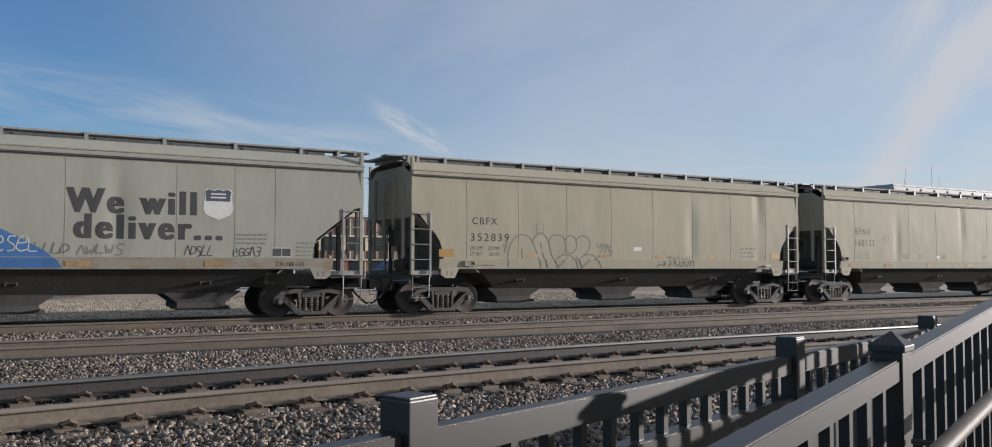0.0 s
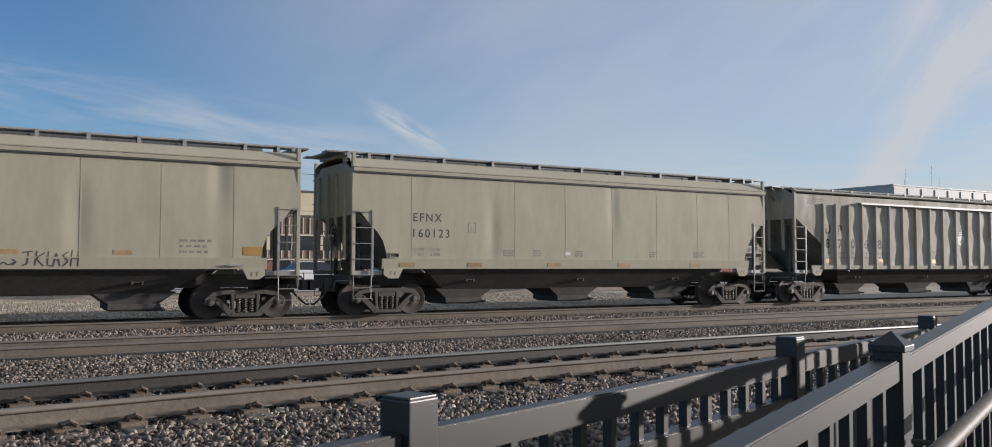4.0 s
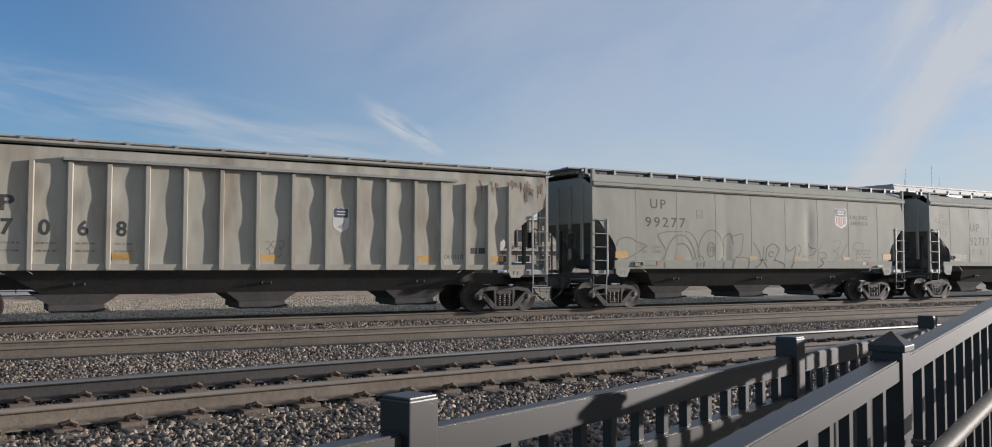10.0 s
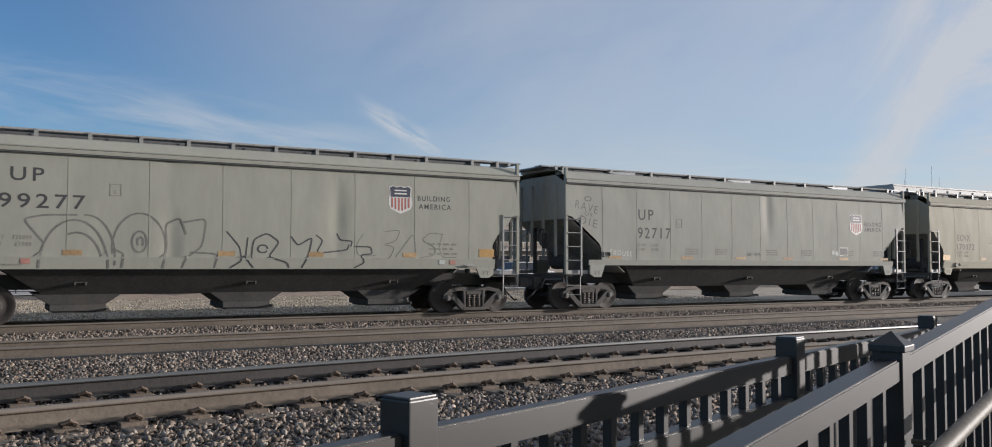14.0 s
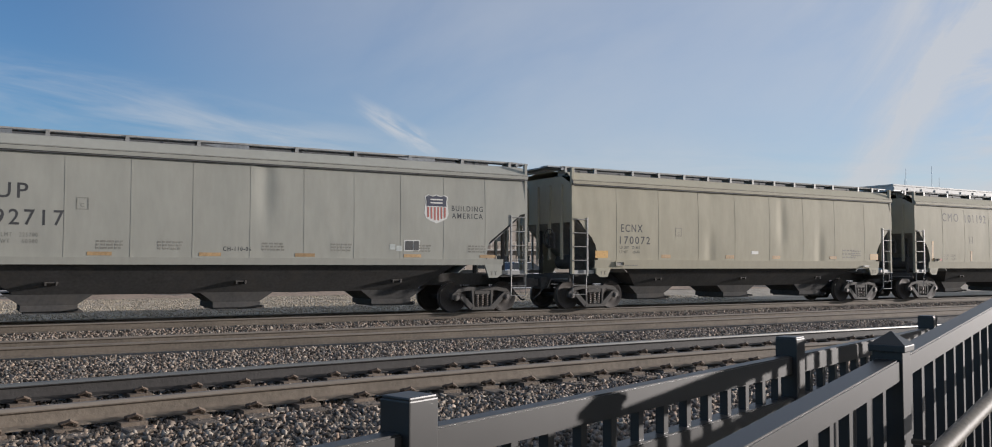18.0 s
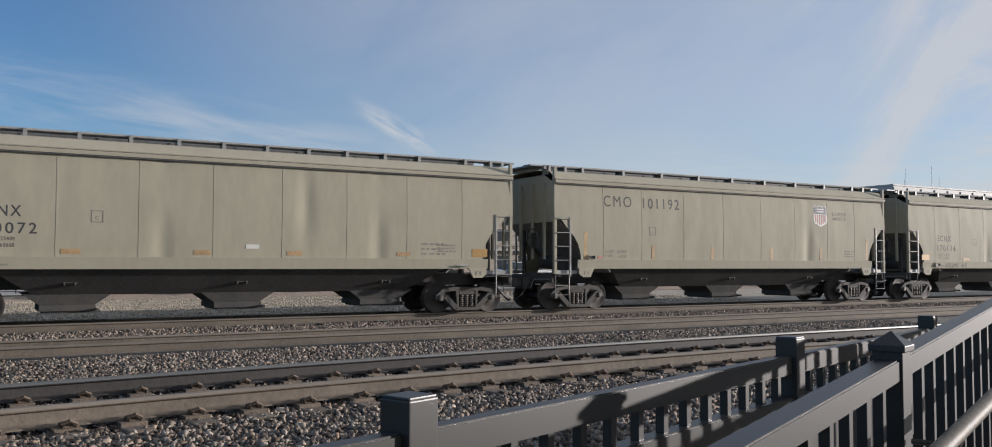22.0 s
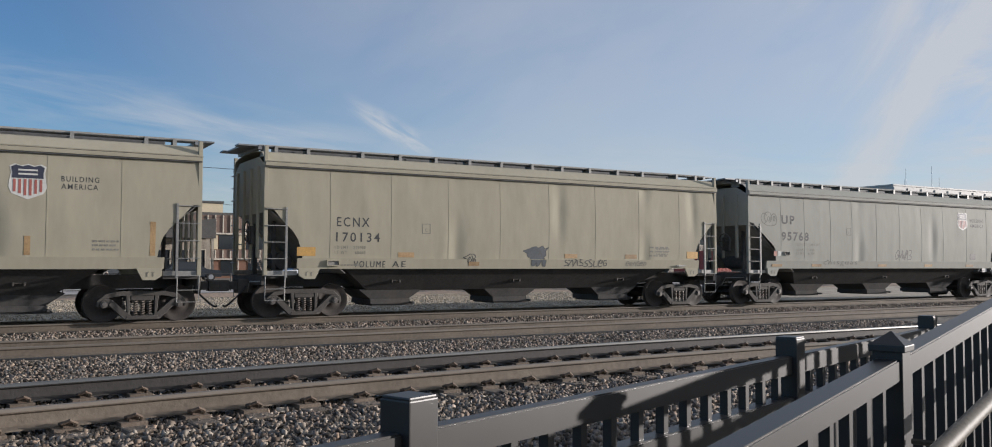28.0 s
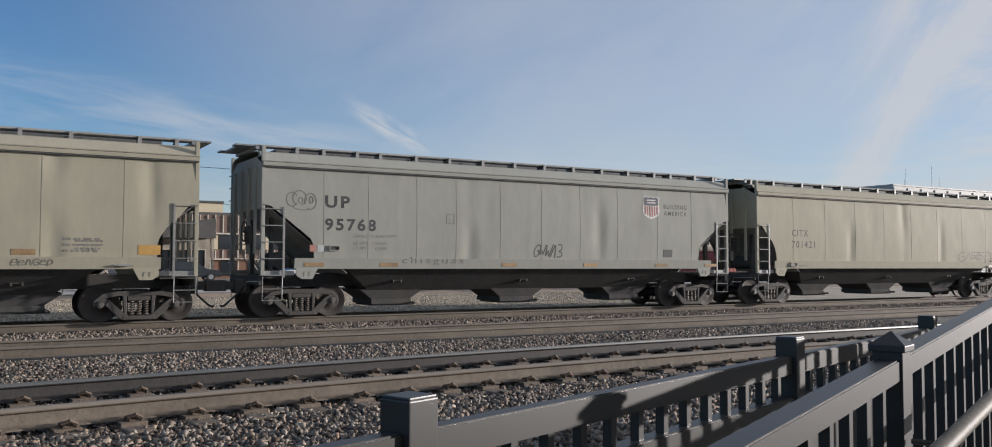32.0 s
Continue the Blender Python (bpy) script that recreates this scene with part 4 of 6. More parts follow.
        box(bm, cx + 0.10, cx + 0.14, -1.15, -1.00, 0.93, 1.03, 0.005)
        part("vibrator_bracket", bm, "truck", hp)
    for e in (-1, 1):
        truck(car, e * (hl - 1.30))
    # seams, ribs
    on_side = SURF[car.name]
    for k in seams:
        bm = bmesh.new()
        zs = [sill_z[1] + (eave - 0.06 - sill_z[1]) * i / 14 for i in range(15)]
        rows = []
        for z in zs:
            y = min(on_side(k - 0.012, z), on_side(k + 0.012, z))
            rows.append([bm.verts.new((k + dx, y + dy, z)) for dx, dy in ((-0.011, 0.03), (-0.011, -0.004), (0.011, -0.004), (0.011, 0.03))])
        for p, q in zip(rows, rows[1:]):
            for i in range(4):
                bm.faces.new((p[i], p[(i + 1) % 4], q[(i + 1) % 4], q[i]))
        bm.faces.new(rows[0][::-1])
        bm.faces.new(rows[-1])
        part("panel_seam", bm, paint, car, "narrow upright weld seam")
    # routing board with its frame, and a row of tiny stencil on the sill
    if board:
        x0 = -hl + 1.72
        bm = bmesh.new()
        for b0, b1, c0_, c1 in ((0, 0.36, 0, 0.025), (0, 0.36, 0.135, 0.16), (0, 0.025, 0.025, 0.135), (0.335, 0.36, 0.025, 0.135)):
            box(bm, x0 + b0, x0 + b1, -1.69, -1.63, 1.41 + c0_, 1.41 + c1)
        rb = part("routing_board", bm, paint, car, "small framed routing board on the sill")
        bm = bmesh.new()
        box(bm, x0 + 0.027, x0 + 0.333, -1.66, -1.62, 1.437, 1.543)
        part("board_face", bm, "endgrey", rb)
        r = random.Random(seed)
        rows, xx = [], x0 + 0.42
        while xx < x0 + 0.98:
            k = r.uniform(0.04, 0.12)
            rows.append((xx, xx + k, 1.42, 0.035))
            xx += k + 0.03
        bars(car, rows)
        rows = []
        for i, w in enumerate((0.42, 0.38, 0.3)):
            xx = hl - 3.1
            for _ in range(4):
                k = r.uniform(0.08, 0.2)
                rows.append((xx, xx + k, 2.02 - 0.14 * i, 0.055))
                xx += k + 0.07
        bars(car, rows)
        # cut lever bracket at the far end of the sill
        bm = bmesh.new()
        box(bm, hl - 1.9, hl - 1.62, -1.70, -1.63, 1.40, 1.45, 0.006)
        rod(bm, (hl - 1.98, -1.68, 1.425), (hl - 1.55, -1.68, 1.425), 0.018, sides=8)
        part("lever_bracket", bm, "ladder", car, "small lever bracket on the sill")
    return car


CARS = []
POSTS_ROUND = [-7.98, -7.68, -6.77, -5.16, -3.98, -2.80, -1.64, -0.50, 0.66, 1.82, 2.95, 4.12, 5.22, 6.79, 7.69]
POSTS_WIDE = [-8.05, -7.42, -6.72, -5.00, -3.28, -1.53, 0.15, 1.86, 3.57, 5.26, 6.97, 7.66]
POSTS_LONG = [-8.30, -7.05, -5.75, -3.93, -2.10, -0.29, 1.54, 3.37, 5.17, 6.97, 8.06]
POSTS_SLOPE = [-8.40, -6.42, -4.65, -2.86, -1.12, 1.50, 3.23, 4.94, 6.70, 8.40]
POSTS_EVEN = [-8.30, -7.35, -6.58, -5.58, -4.86, -3.71, -2.59, -1.43, -0.26, 0.87, 2.02, 3.19, 4.32, 5.49, 6.24, 7.40, 8.30]


def place(car, centre):
    CARS.append((car, centre))
    car.matrix_world = pose(centre - travel(0), MAIN_Y, 0)
    return car


def reflectors(car, hl, xs_, z, mat="orange", w=0.5, hgt=0.13):
    for k in xs_:
        bm = bmesh.new()
        box(bm, k, k + w, FACE - 0.004, FACE, z, z + hgt)
        hug(bm, car)
        part("reflector", bm, mat, car, "orange reflective strip")


def seams_of(hl, n):
    return [-hl + 1.95 + (2 * hl - 3.9) * i / (n - 1) for i in range(n)]


SEAMS_WIDE = [-6.31, -4.49, -2.66, -0.87, 0.93, 2.75, 4.58, 6.38]


def capacity_mark(car, x, z):
    bm = bmesh.new()
    for a, b, c, d in ((0, 0.27, 0, 0.02), (0, 0.27, 0.27, 0.29), (0, 0.02, 0, 0.29), (0.25, 0.27, 0, 0.29)):
        box(bm, x + a, x + b, FACE - 0.002, FACE + 0.002, z + c, z + d)
    hug(bm, car)
    part("stencil_frame", bm, "small", car)
    lettering(car, "C", x + 0.09, z + 0.06, 0.09, None, "small", "stencilled plate letter", 0.01, name="stencil_letter")


def sheet_board(car, paint, x, z, w=0.30, hgt=0.14):
    """A small framed routing board on the side sheet, with a dark face."""
    y = SURF[car.name](x + w / 2, z + hgt / 2)
    bm = bmesh.new()
    for a0, a1, b0, b1 in ((0, w, 0, 0.02), (0, w, hgt - 0.02, hgt), (0, 0.02, 0.02, hgt - 0.02), (w - 0.02, w, 0.02, hgt - 0.02)):
        box(bm, x + a0, x + a1, y - 0.045, y + 0.02, z + b0, z + b1)
    rb = part("routing_board", bm, paint, car, "small framed routing board")
    bm = bmesh.new()
    box(bm, x + 0.022, x + w - 0.022, y - 0.018, y + 0.015, z + 0.022, z + hgt - 0.022)
    part("board_face", bm, "dark", rb)


def sticker(car, x, z, w=0.17, hgt=0.10, mat="blush"):
    bm = bmesh.new()
    box(bm, x, x + w, FACE - 0.004, FACE, z, z + hgt)
    hug(bm, car)
    part("sticker", bm, mat, car, "small faded sticker")


# A: slogan car
hl = 8.6
a = hopper_car("pale grey covered hopper with large slogan and blue graffiti", hl, "grey", CUT_SLOPE, seams=[-6.2, -3.6, -1.2, 1.07, 3.6, 5.05, 6.11], seed=11, dents=(-3, 2.2), posts=POSTS_LONG, sill="sill_rust", board=False)
c0 = 9.52 - hl
heavy_lettering(a, "We will", 1.98 - c0, 2.68, 0.60, 3.02, "letter", "large black slogan lettering", 0.042, "slogan")
heavy_lettering(a, "deliver...", 2.16 - c0, 2.06, 0.60, 3.5, "letter", "large black slogan lettering", 0.042, "slogan")
shield(a, 5.53 - c0, 2.61, 0.68, 0.76, "slate", "white", False)
sprayed_area(a, [(-hl + 5.6, 1.36), (1.95 - c0, 1.36), (1.85 - c0, 1.52), (1.55 - c0, 1.78), (0.95 - c0, 2.12), (0.25 - c0, 2.45), (-0.4 - c0, 2.55), (-1.5 - c0, 2.5), (-2.5 - c0, 2.2), (-hl + 5.6, 1.9)], "blue_spray", "broad blue spray-painted shape", 0.001)
scrawl(a, 0.1 - c0, 1.45 - c0, 1.72, 2.12, 5, "pale_spray", 0.03, 6, y=FACE - 0.004)
scrawl(a, 1.35 - c0, 2.1 - c0, 1.68, 1.98, 6, "soft_ink", 0.035, 4)
scrawl(a, 2.25 - c0, 3.3 - c0, 1.66, 1.95, 16, "soft_ink", 0.035, 5)
scrawl(a, 4.72 - c0, 5.44 - c0, 1.64, 1.94, 7, "ink", 0.024, 5)
scrawl(a, 5.92 - c0, 6.66 - c0, 1.64, 1.92, 8, "ink", 0.024, 5)
data_block(a, 6.0 - c0, 2.2, 3, 0.8, seed=2)
data_block(a, 7.6 - c0, 2.0, 4, 0.5, seed=3)
bm = bmesh.new()
box(bm, 6.93 - c0, 7.48 - c0, FACE - 0.002, FACE, 1.64, 1.90)
hug(bm, a)
panel = part("test_panel", bm, "pale_spray", a, "pale-framed black stencil panel")
for x0, x1 in ((6.96, 7.20), (7.22, 7.45)):
    bm = bmesh.new()
    box(bm, x0 - c0, x1 - c0, FACE - 0.004, FACE - 0.002, 1.67, 1.87)
    hug(bm, panel)
    part("panel_field", bm, "ink", panel)
lettering(a, "CH-100-121", 7.05 - c0, 1.40, 0.12, 0.75, "letter", "small black line code", 0.01, name="line_code")
reflectors(a, hl, (2.0 - c0, 5.2 - c0), 1.40, "dull_orange", 0.55)
place(a, c0)

# B
hl = 8.145
b = hopper_car("beige covered hopper with dark-outlined bubble graffiti along its sill", hl, "beige", CUT_ROUND, seams=SEAMS_WIDE, seed=21, dents=(2.7, 6.0), posts=POSTS_ROUND)
c0 = 19.145
lettering(b, "CBFX", 13.0 - c0, 2.66, 0.22, 0.88)
lettering(b, "352839", 12.95 - c0, 2.16, 0.24, 1.35)
lettering(b, "LD LMT   225900", 12.95 - c0, 1.90, 0.11, 1.02, "letter", "small load stencil", 0.0, name="stencil")
lettering(b, "LT WT     60100", 12.95 - c0, 1.72, 0.11, 1.02, "letter", "small load stencil", 0.0, name="stencil")
capacity_mark(b, 15.3 - c0, 2.45)
outline(b, "soft_ink", 0.034, [[(-4.89, 1.36), (-4.89, 1.66), (-4.83, 2.01), (-4.66, 2.29), (-4.42, 2.39), (-4.17, 2.36), (-3.97, 2.17), (-3.82, 1.84), (-3.72, 1.55), (-3.67, 1.36)],
                             [(-4.38, 1.96), (-4.34, 1.64)],
                             [(-3.99, 2.17), (-3.89, 2.36), (-3.69, 2.44), (-3.5, 2.38), (-3.37, 2.19), (-3.28, 1.85), (-3.13, 1.55), (-3.0, 1.36)],
                             [(-3.7, 2.17), (-3.62, 1.96)],
                             [(-3.6, 1.85), (-3.51, 1.61), (-3.42, 1.36)],
                             [(-3.37, 2.19), (-3.28, 2.36), (-3.08, 2.41), (-2.84, 2.37), (-2.72, 2.12), (-2.71, 1.97), (-2.84, 1.76), (-3.04, 1.64)],
                             [(-2.75, 2.25), (-2.67, 2.36), (-2.53, 2.39), (-2.36, 2.34), (-2.28, 2.16), (-2.3, 1.95), (-2.45, 1.81), (-2.63, 1.84), (-2.71, 1.94)],
                             [(-2.3, 2.25), (-2.21, 2.36), (-2.06, 2.4), (-1.84, 2.34), (-1.74, 2.14), (-1.78, 1.95), (-1.93, 1.8), (-2.14, 1.64)],
                             [(-3.04, 1.64), (-2.9, 1.74), (-2.69, 1.79), (-2.45, 1.72), (-2.31, 1.55), (-2.23, 1.35)],
                             [(-3.03, 1.36), (-2.73, 1.64)],
                             [(-2.14, 1.64), (-1.96, 1.77), (-1.74, 1.8), (-1.52, 1.72), (-1.38, 1.52), (-1.31, 1.35)],
                             [(-2.05, 1.4), (-1.73, 1.64)],
                             [(-5.03, 2.09), (-5.04, 2.0)],
                             [(-4.92, 2.15), (-4.99, 1.83)],
                             [(-2.3, 1.73), (-2.05, 1.35)]], "round bubble graffiti drawn in dark outline")
outline(b, "soft_ink", 0.032, [[(-1.5, 2.2), (-1.4, 1.98), (-1.2, 2.14)], [(-1.38, 2.14), (-1.16, 2.08), (-1.34, 1.86)], [(-1.1, 2.16), (-1.14, 1.84)], [(-1.14, 2.14), (-0.98, 2.06), (-1.12, 1.98)],
                              [(-0.9, 2.12), (-1.0, 1.9), (-0.84, 1.94), (-0.92, 1.74)]], "small grey scribbled tag")
outline(b, "ink", 0.026, [[(1.05, 1.38), (1.18, 1.5), (1.28, 1.42), (1.42, 1.5)], [(1.34, 1.56), (1.44, 1.5), (1.36, 1.42)], [(1.55, 1.72), (1.78, 1.74)], [(1.68, 1.73), (1.66, 1.45), (1.56, 1.42)],
                           [(1.86, 1.76), (1.82, 1.42)], [(2.02, 1.72), (1.84, 1.58), (2.0, 1.40)], [(2.1, 1.75), (2.07, 1.42), (2.2, 1.40)], [(2.2, 1.40), (2.26, 1.74), (2.34, 1.40)], [(2.22, 1.54), (2.33, 1.54)],
                           [(2.52, 1.74), (2.40, 1.66), (2.52, 1.52), (2.40, 1.40)], [(2.6, 1.78), (2.57, 1.40)], [(2.74, 1.76), (2.72, 1.40)], [(2.58, 1.58), (2.74, 1.58)]], "angular black tag with an arrow on the sill")
reflectors(b, hl, [-7.25, 6.62], 1.68, "orange", 0.5, 0.23)
reflectors(b, hl, [-4.2, -1.4, 1.05, 3.5], 1.68, "dull_orange", 0.42, 0.11)
bm = bmesh.new()
box(bm, 19.2 - c0, 19.55 - c0, FACE - 0.004, FACE, 1.92, 2.05)
hug(bm, b)
part("placard", bm, "white", b, "small white placard")
place(b, c0)

# C
hl = 8.15
c = hopper_car("clean cream covered hopper with wide plain panels", hl, "cream", CUT_ROUND, seams=[-6.32, -2.81, -0.91, 1.0, 2.9, 4.76, 6.31], seed=31, dents=(1.0, -3.6), posts=POSTS_WIDE, board=False)
c0 = 36.92
lettering(c, "EFNX", 30.64 - c0, 2.70, 0.24, 0.92)
lettering(c, "160123", 30.64 - c0, 2.24, 0.25, 1.18)
lettering(c, "LD LMT   224000", 30.62 - c0, 1.84, 0.10, 0.9, "small", "small load stencil", 0.0, name="stencil")
lettering(c, "LT WT     62000", 30.62 - c0, 1.70, 0.10, 0.9, "small", "small load stencil", 0.0, name="stencil")
capacity_mark(c, 32.45 - c0, 2.42)
for k, w in ((33.7, 0.4), (34.8, 0.3), (36.4, 0.3), (39.5, 0.3), (41.5, 0.5)):
    data_block(c, k - c0, 1.86, 3, w, 0.07, int(k))
reflectors(c, hl, [30.2 - c0, 32.42 - c0, 35.3 - c0, 38.11 - c0, 41.3 - c0], 1.38, "dull_orange")
bm = bmesh.new()
box(bm, 36.0 - c0, 36.2 - c0, FACE - 0.004, FACE, 1.76, 1.86)
hug(bm, c)
part("placard", bm, "white", c, "small white placard")
sheet_board(c, "cream", -7.02, 1.65)
place(c, c0)

# D: ribbed car
hl = 8.815
d = hopper_car("rust-stained grey covered hopper with vertical side ribs", hl, "rusty", CUT_RIB, eave=4.20, ribs=True, seed=41, dents=(), sill_z=(1.30, 1.45), wheel_end=1, posts=[k * 1.177 - 8.24 for k in range(15)], board=False)
c0 = 55.485
GAPS = [0.735, 0.77, 0.825, 0.855, 0.88, 0.895, 0.90, 0.94, 0.95, 0.94, 0.90, 0.895, 0.88, 0.855, 0.825, 0.77, 0.735]
RIBS = [48.28 - c0 + sum(GAPS[:i]) for i in range(18)]
for k in RIBS:
    bm = bmesh.new()
    hull8(bm, [(k - 0.075, -1.60, 1.32), (k + 0.075, -1.60, 1.32), (k + 0.045, -1.690, 1.32), (k - 0.045, -1.690, 1.32)],
          [(k - 0.075, -1.60, 3.86), (k + 0.075, -1.60, 3.86), (k + 0.045, -1.690, 3.86), (k - 0.045, -1.690, 3.86)])
    part("rib", bm, "rusty", d, "pressed steel side rib")
for e in (-1, 1):
    for y in (-0.95, -0.65):
        bm = bmesh.new()
        rod(bm, (e * (hl + 0.50), y, 4.44), (e * (hl + 0.02), y, 3.98), 0.028, sides=6)
        part("walk_brace", bm, "ladder", d, "diagonal brace under the roof walkway")
bm = bmesh.new()
box(bm, 50.44 - c0, 61.0 - c0, -1.75, -1.58, 3.90, 3.98, 0.01)
part("top_chord", bm, "ladder", d, "long top chord")
for i, ch in enumerate("UP"):
    lettering(d, ch, RIBS[i] + 0.15, 2.68, 0.37, 0.30, bold=0.03)
for i, ch in enumerate("87068"):
    lettering(d, ch, RIBS[i] + 0.18, 2.12, 0.38, 0.25, bold=0.03)
for i in range(5):
    data_block(d, RIBS[i] + 0.15, 1.92, 2, 0.42, 0.18, 50 + i)
reflectors(d, hl, [RIBS[0] + 0.1, RIBS[4] + 0.1, RIBS[8] + 0.1, RIBS[13] + 0.1, RIBS[16] + 0.1], 1.55, "orange", 0.45, 0.16)
shield(d, RIBS[10] + 0.43, 2.35, 0.44, 0.66, "slate", "white", False)
for k in (0.18, 0.45):
    bm = bmesh.new()
    box(bm, RIBS[15] + k, RIBS[15] + k + 0.22, FACE - 0.003, FACE, 1.78, 1.96)
    hug(bm, d)
    part("test_panel", bm, "letter", d, "black stencil panel")
data_block(d, -hl + 0.75, 4.0, 3, 0.95, 0.08, 57)
scrawl(d, RIBS[8] + 0.2, RIBS[8] + 0.7, 1.6, 2.1, 44, "soft_ink", 0.02, 3)
rnd = random.Random(47)
bm = bmesh.new()
for side, n in ((1, 34),):
    for i in range(n):
        k = side * (hl - 0.2 - rnd.uniform(0, 2.3))
        w, z1 = rnd.uniform(0.02, 0.07), rnd.uniform(3.80, 4.06)
        z0 = z1 - rnd.uniform(0.08, 0.42) * (1 if rnd.random() < 0.7 else 1.6)
        prism(bm, [(k - w, z1), (k - w * 0.7, (z0 + z1) / 2), (k - w * 0.15, z0), (k + w * 0.3, z0 + 0.03), (k + w, z1 - 0.03)], FACE - 0.003 - 0.0004 * (i % 7), FACE)
hug(bm, d)
part("rust_run", bm, "drip", d, "brown rust runs below the roof edge")
lettering(d, "CH-110-123", RIBS[14] + 0.12, 1.62, 0.13, 0.62, "letter", "small black line code", 0.01, name="line_code")
place(d, c0)

# E
hl = 8.15
e_ = hopper_car("grey-green covered hopper with long black outline graffiti", hl, "grey", CUT_ROUND, seams=SEAMS_WIDE, seed=51, dents=(-2.15, 2.22), posts=POSTS_ROUND)
c0 = 74.18
lettering(e_, "UP", 68.48 - c0, 3.38, 0.32, 0.70)
lettering(e_, "99277", 68.25 - c0, 2.75, 0.34, 1.82)
lettering(e_, "LD LMT   225000", 67.95 - c0, 2.02, 0.10, 1.0, "small", "small load stencil", 0.0, name="stencil")
lettering(e_, "LT WT     61000", 67.95 - c0, 1.86, 0.10, 1.0, "small", "small load stencil", 0.0, name="stencil")
capacity_mark(e_, 70.6 - c0, 3.1)
shield(e_, 78.3 - c0, 2.93, 0.68, 0.76)
lettering(e_, "BUILDING", 78.85 - c0, 3.30, 0.15, 1.05, "letter", "black slogan lettering", 0.004, name="slogan")
lettering(e_, "AMERICA", 78.88 - c0, 3.06, 0.15, 1.05, "letter", "black slogan lettering", 0.004, name="slogan")
outline(e_, "soft_ink", 0.045, [arc(67.45 - c0, 2.15, 0.42, 0.22, 20, 200), [(67.85 - c0, 2.24), (68.35 - c0, 2.12), (67.9 - c0, 1.85), (67.45 - c0, 1.65)], [(69.2 - c0, 1.95), (68.75 - c0, 2.5), (69.2 - c0, 2.6), (69.9 - c0, 2.62)],
                                  arc(69.85 - c0, 1.35, 0.75, 1.15, 0, 180), arc(69.9 - c0, 1.35, 0.58, 0.85, 20, 110), arc(70.1 - c0, 1.6, 0.65, 1.02, -10, 95), arc(71.3 - c0, 1.85, 0.62, 0.85, -20, 190), arc(71.3 - c0, 2.0, 0.17, 0.26, -200, 160),
                                  arc(71.32 - c0, 2.0, 0.07, 0.11, -60, 230), [(71.85 - c0, 1.35), (71.95 - c0, 1.9), (71.9 - c0, 2.45), (72.25 - c0, 2.62), (72.4 - c0, 2.2)], [(72.3 - c0, 2.5), (72.9 - c0, 2.62), (72.8 - c0, 1.9), (72.4 - c0, 1.6), (72.3 - c0, 1.35)],
                                  [(72.5 - c0, 1.75), (73.2 - c0, 1.72), (73.1 - c0, 1.36)], [(70.75 - c0, 1.8), (70.95 - c0, 1.7), (70.9 - c0, 1.36)]], "large looping graffiti letters in grey outline")
outline(e_, "ink", 0.04, [[(73.4 - c0, 2.3), (73.75 - c0, 1.9), (73.8 - c0, 1.55), (73.5 - c0, 1.36)], [(73.95 - c0, 2.15), (73.9 - c0, 1.6), (74.1 - c0, 1.36)], [(74.05 - c0, 1.6), (74.1 - c0, 2.1), (74.45 - c0, 2.28), (74.8 - c0, 2.05), (74.5 - c0, 1.65), (75.0 - c0, 1.5), (75.05 - c0, 1.36)],
                           arc(74.35 - c0, 1.86, 0.13, 0.1, 0, 330), [(75.1 - c0, 2.2), (75.3 - c0, 1.95), (75.7 - c0, 2.2), (75.6 - c0, 1.7), (75.4 - c0, 1.36)], [(75.8 - c0, 2.25), (76.0 - c0, 2.1), (75.8 - c0, 1.75), (76.7 - c0, 1.85), (76.75 - c0, 2.0)],
                           [(76.4 - c0, 2.3), (76.5 - c0, 2.12), (76.85 - c0, 2.1), (76.8 - c0, 1.95)], [(76.9 - c0, 1.95), (77.4 - c0, 1.95), (77.45 - c0, 1.75), (77.1 - c0, 1.72), (77.2 - c0, 1.5), (76.9 - c0, 1.36)]], "angular graffiti letters in dark outline")
scrawl(e_, 77.0 - c0, 80.2 - c0, 1.60, 2.45, 55, "soft_ink", 0.02, 5)
reflectors(e_, hl, [-7.2, 6.72], 1.68, "orange", 0.52, 0.24)
reflectors(e_, hl, [-4.58, -0.98, 1.42, 4.22], 1.66, "dull_orange", 0.42, 0.13)
for k, mat in ((-5.45, "blush"), (5.35, "pale_spray"), (5.7, "blush")):
    sticker(e_, k, 1.46, 0.19, 0.12, mat)
place(e_, c0)

# F
hl = 8.71
f_ = hopper_car("pale grey covered hopper with slanted side cut-outs and white chalk scrawl", hl, "cool", CUT_SLOPE, eave=4.12, seams=[-7.22, -5.78, -4.29, -2.82, -1.35, 0.1, 1.55, 2.99, 4.4, 5.79, 7.2], seed=61, dents=(0.5,), sill_z=(1.44, 1.62), posts=POSTS_SLOPE, board=False)
c0 = 92.79
lettering(f_, "UP", 87.07 - c0, 2.97, 0.36, 0.66)
lettering(f_, "92717", 87.04 - c0, 2.35, 0.37, 1.45)
lettering(f_, "LD LMT   225700", 87.0 - c0, 2.08, 0.10, 0.95, "small", "small load stencil", 0.0, name="stencil")
lettering(f_, "LT WT     60300", 87.0 - c0, 1.93, 0.10, 0.95, "small", "small load stencil", 0.0, name="stencil")
capacity_mark(f_, 88.75 - c0, 2.75)
shield(f_, 98.33 - c0, 2.68, 0.72, 0.80)
lettering(f_, "BUILDING", 98.84 - c0, 3.04, 0.16, 1.05, "letter", "black slogan lettering", 0.004, name="slogan")
lettering(f_, "AMERICA", 98.84 - c0, 2.82, 0.16, 1.05, "letter", "black slogan lettering", 0.004, name="slogan")
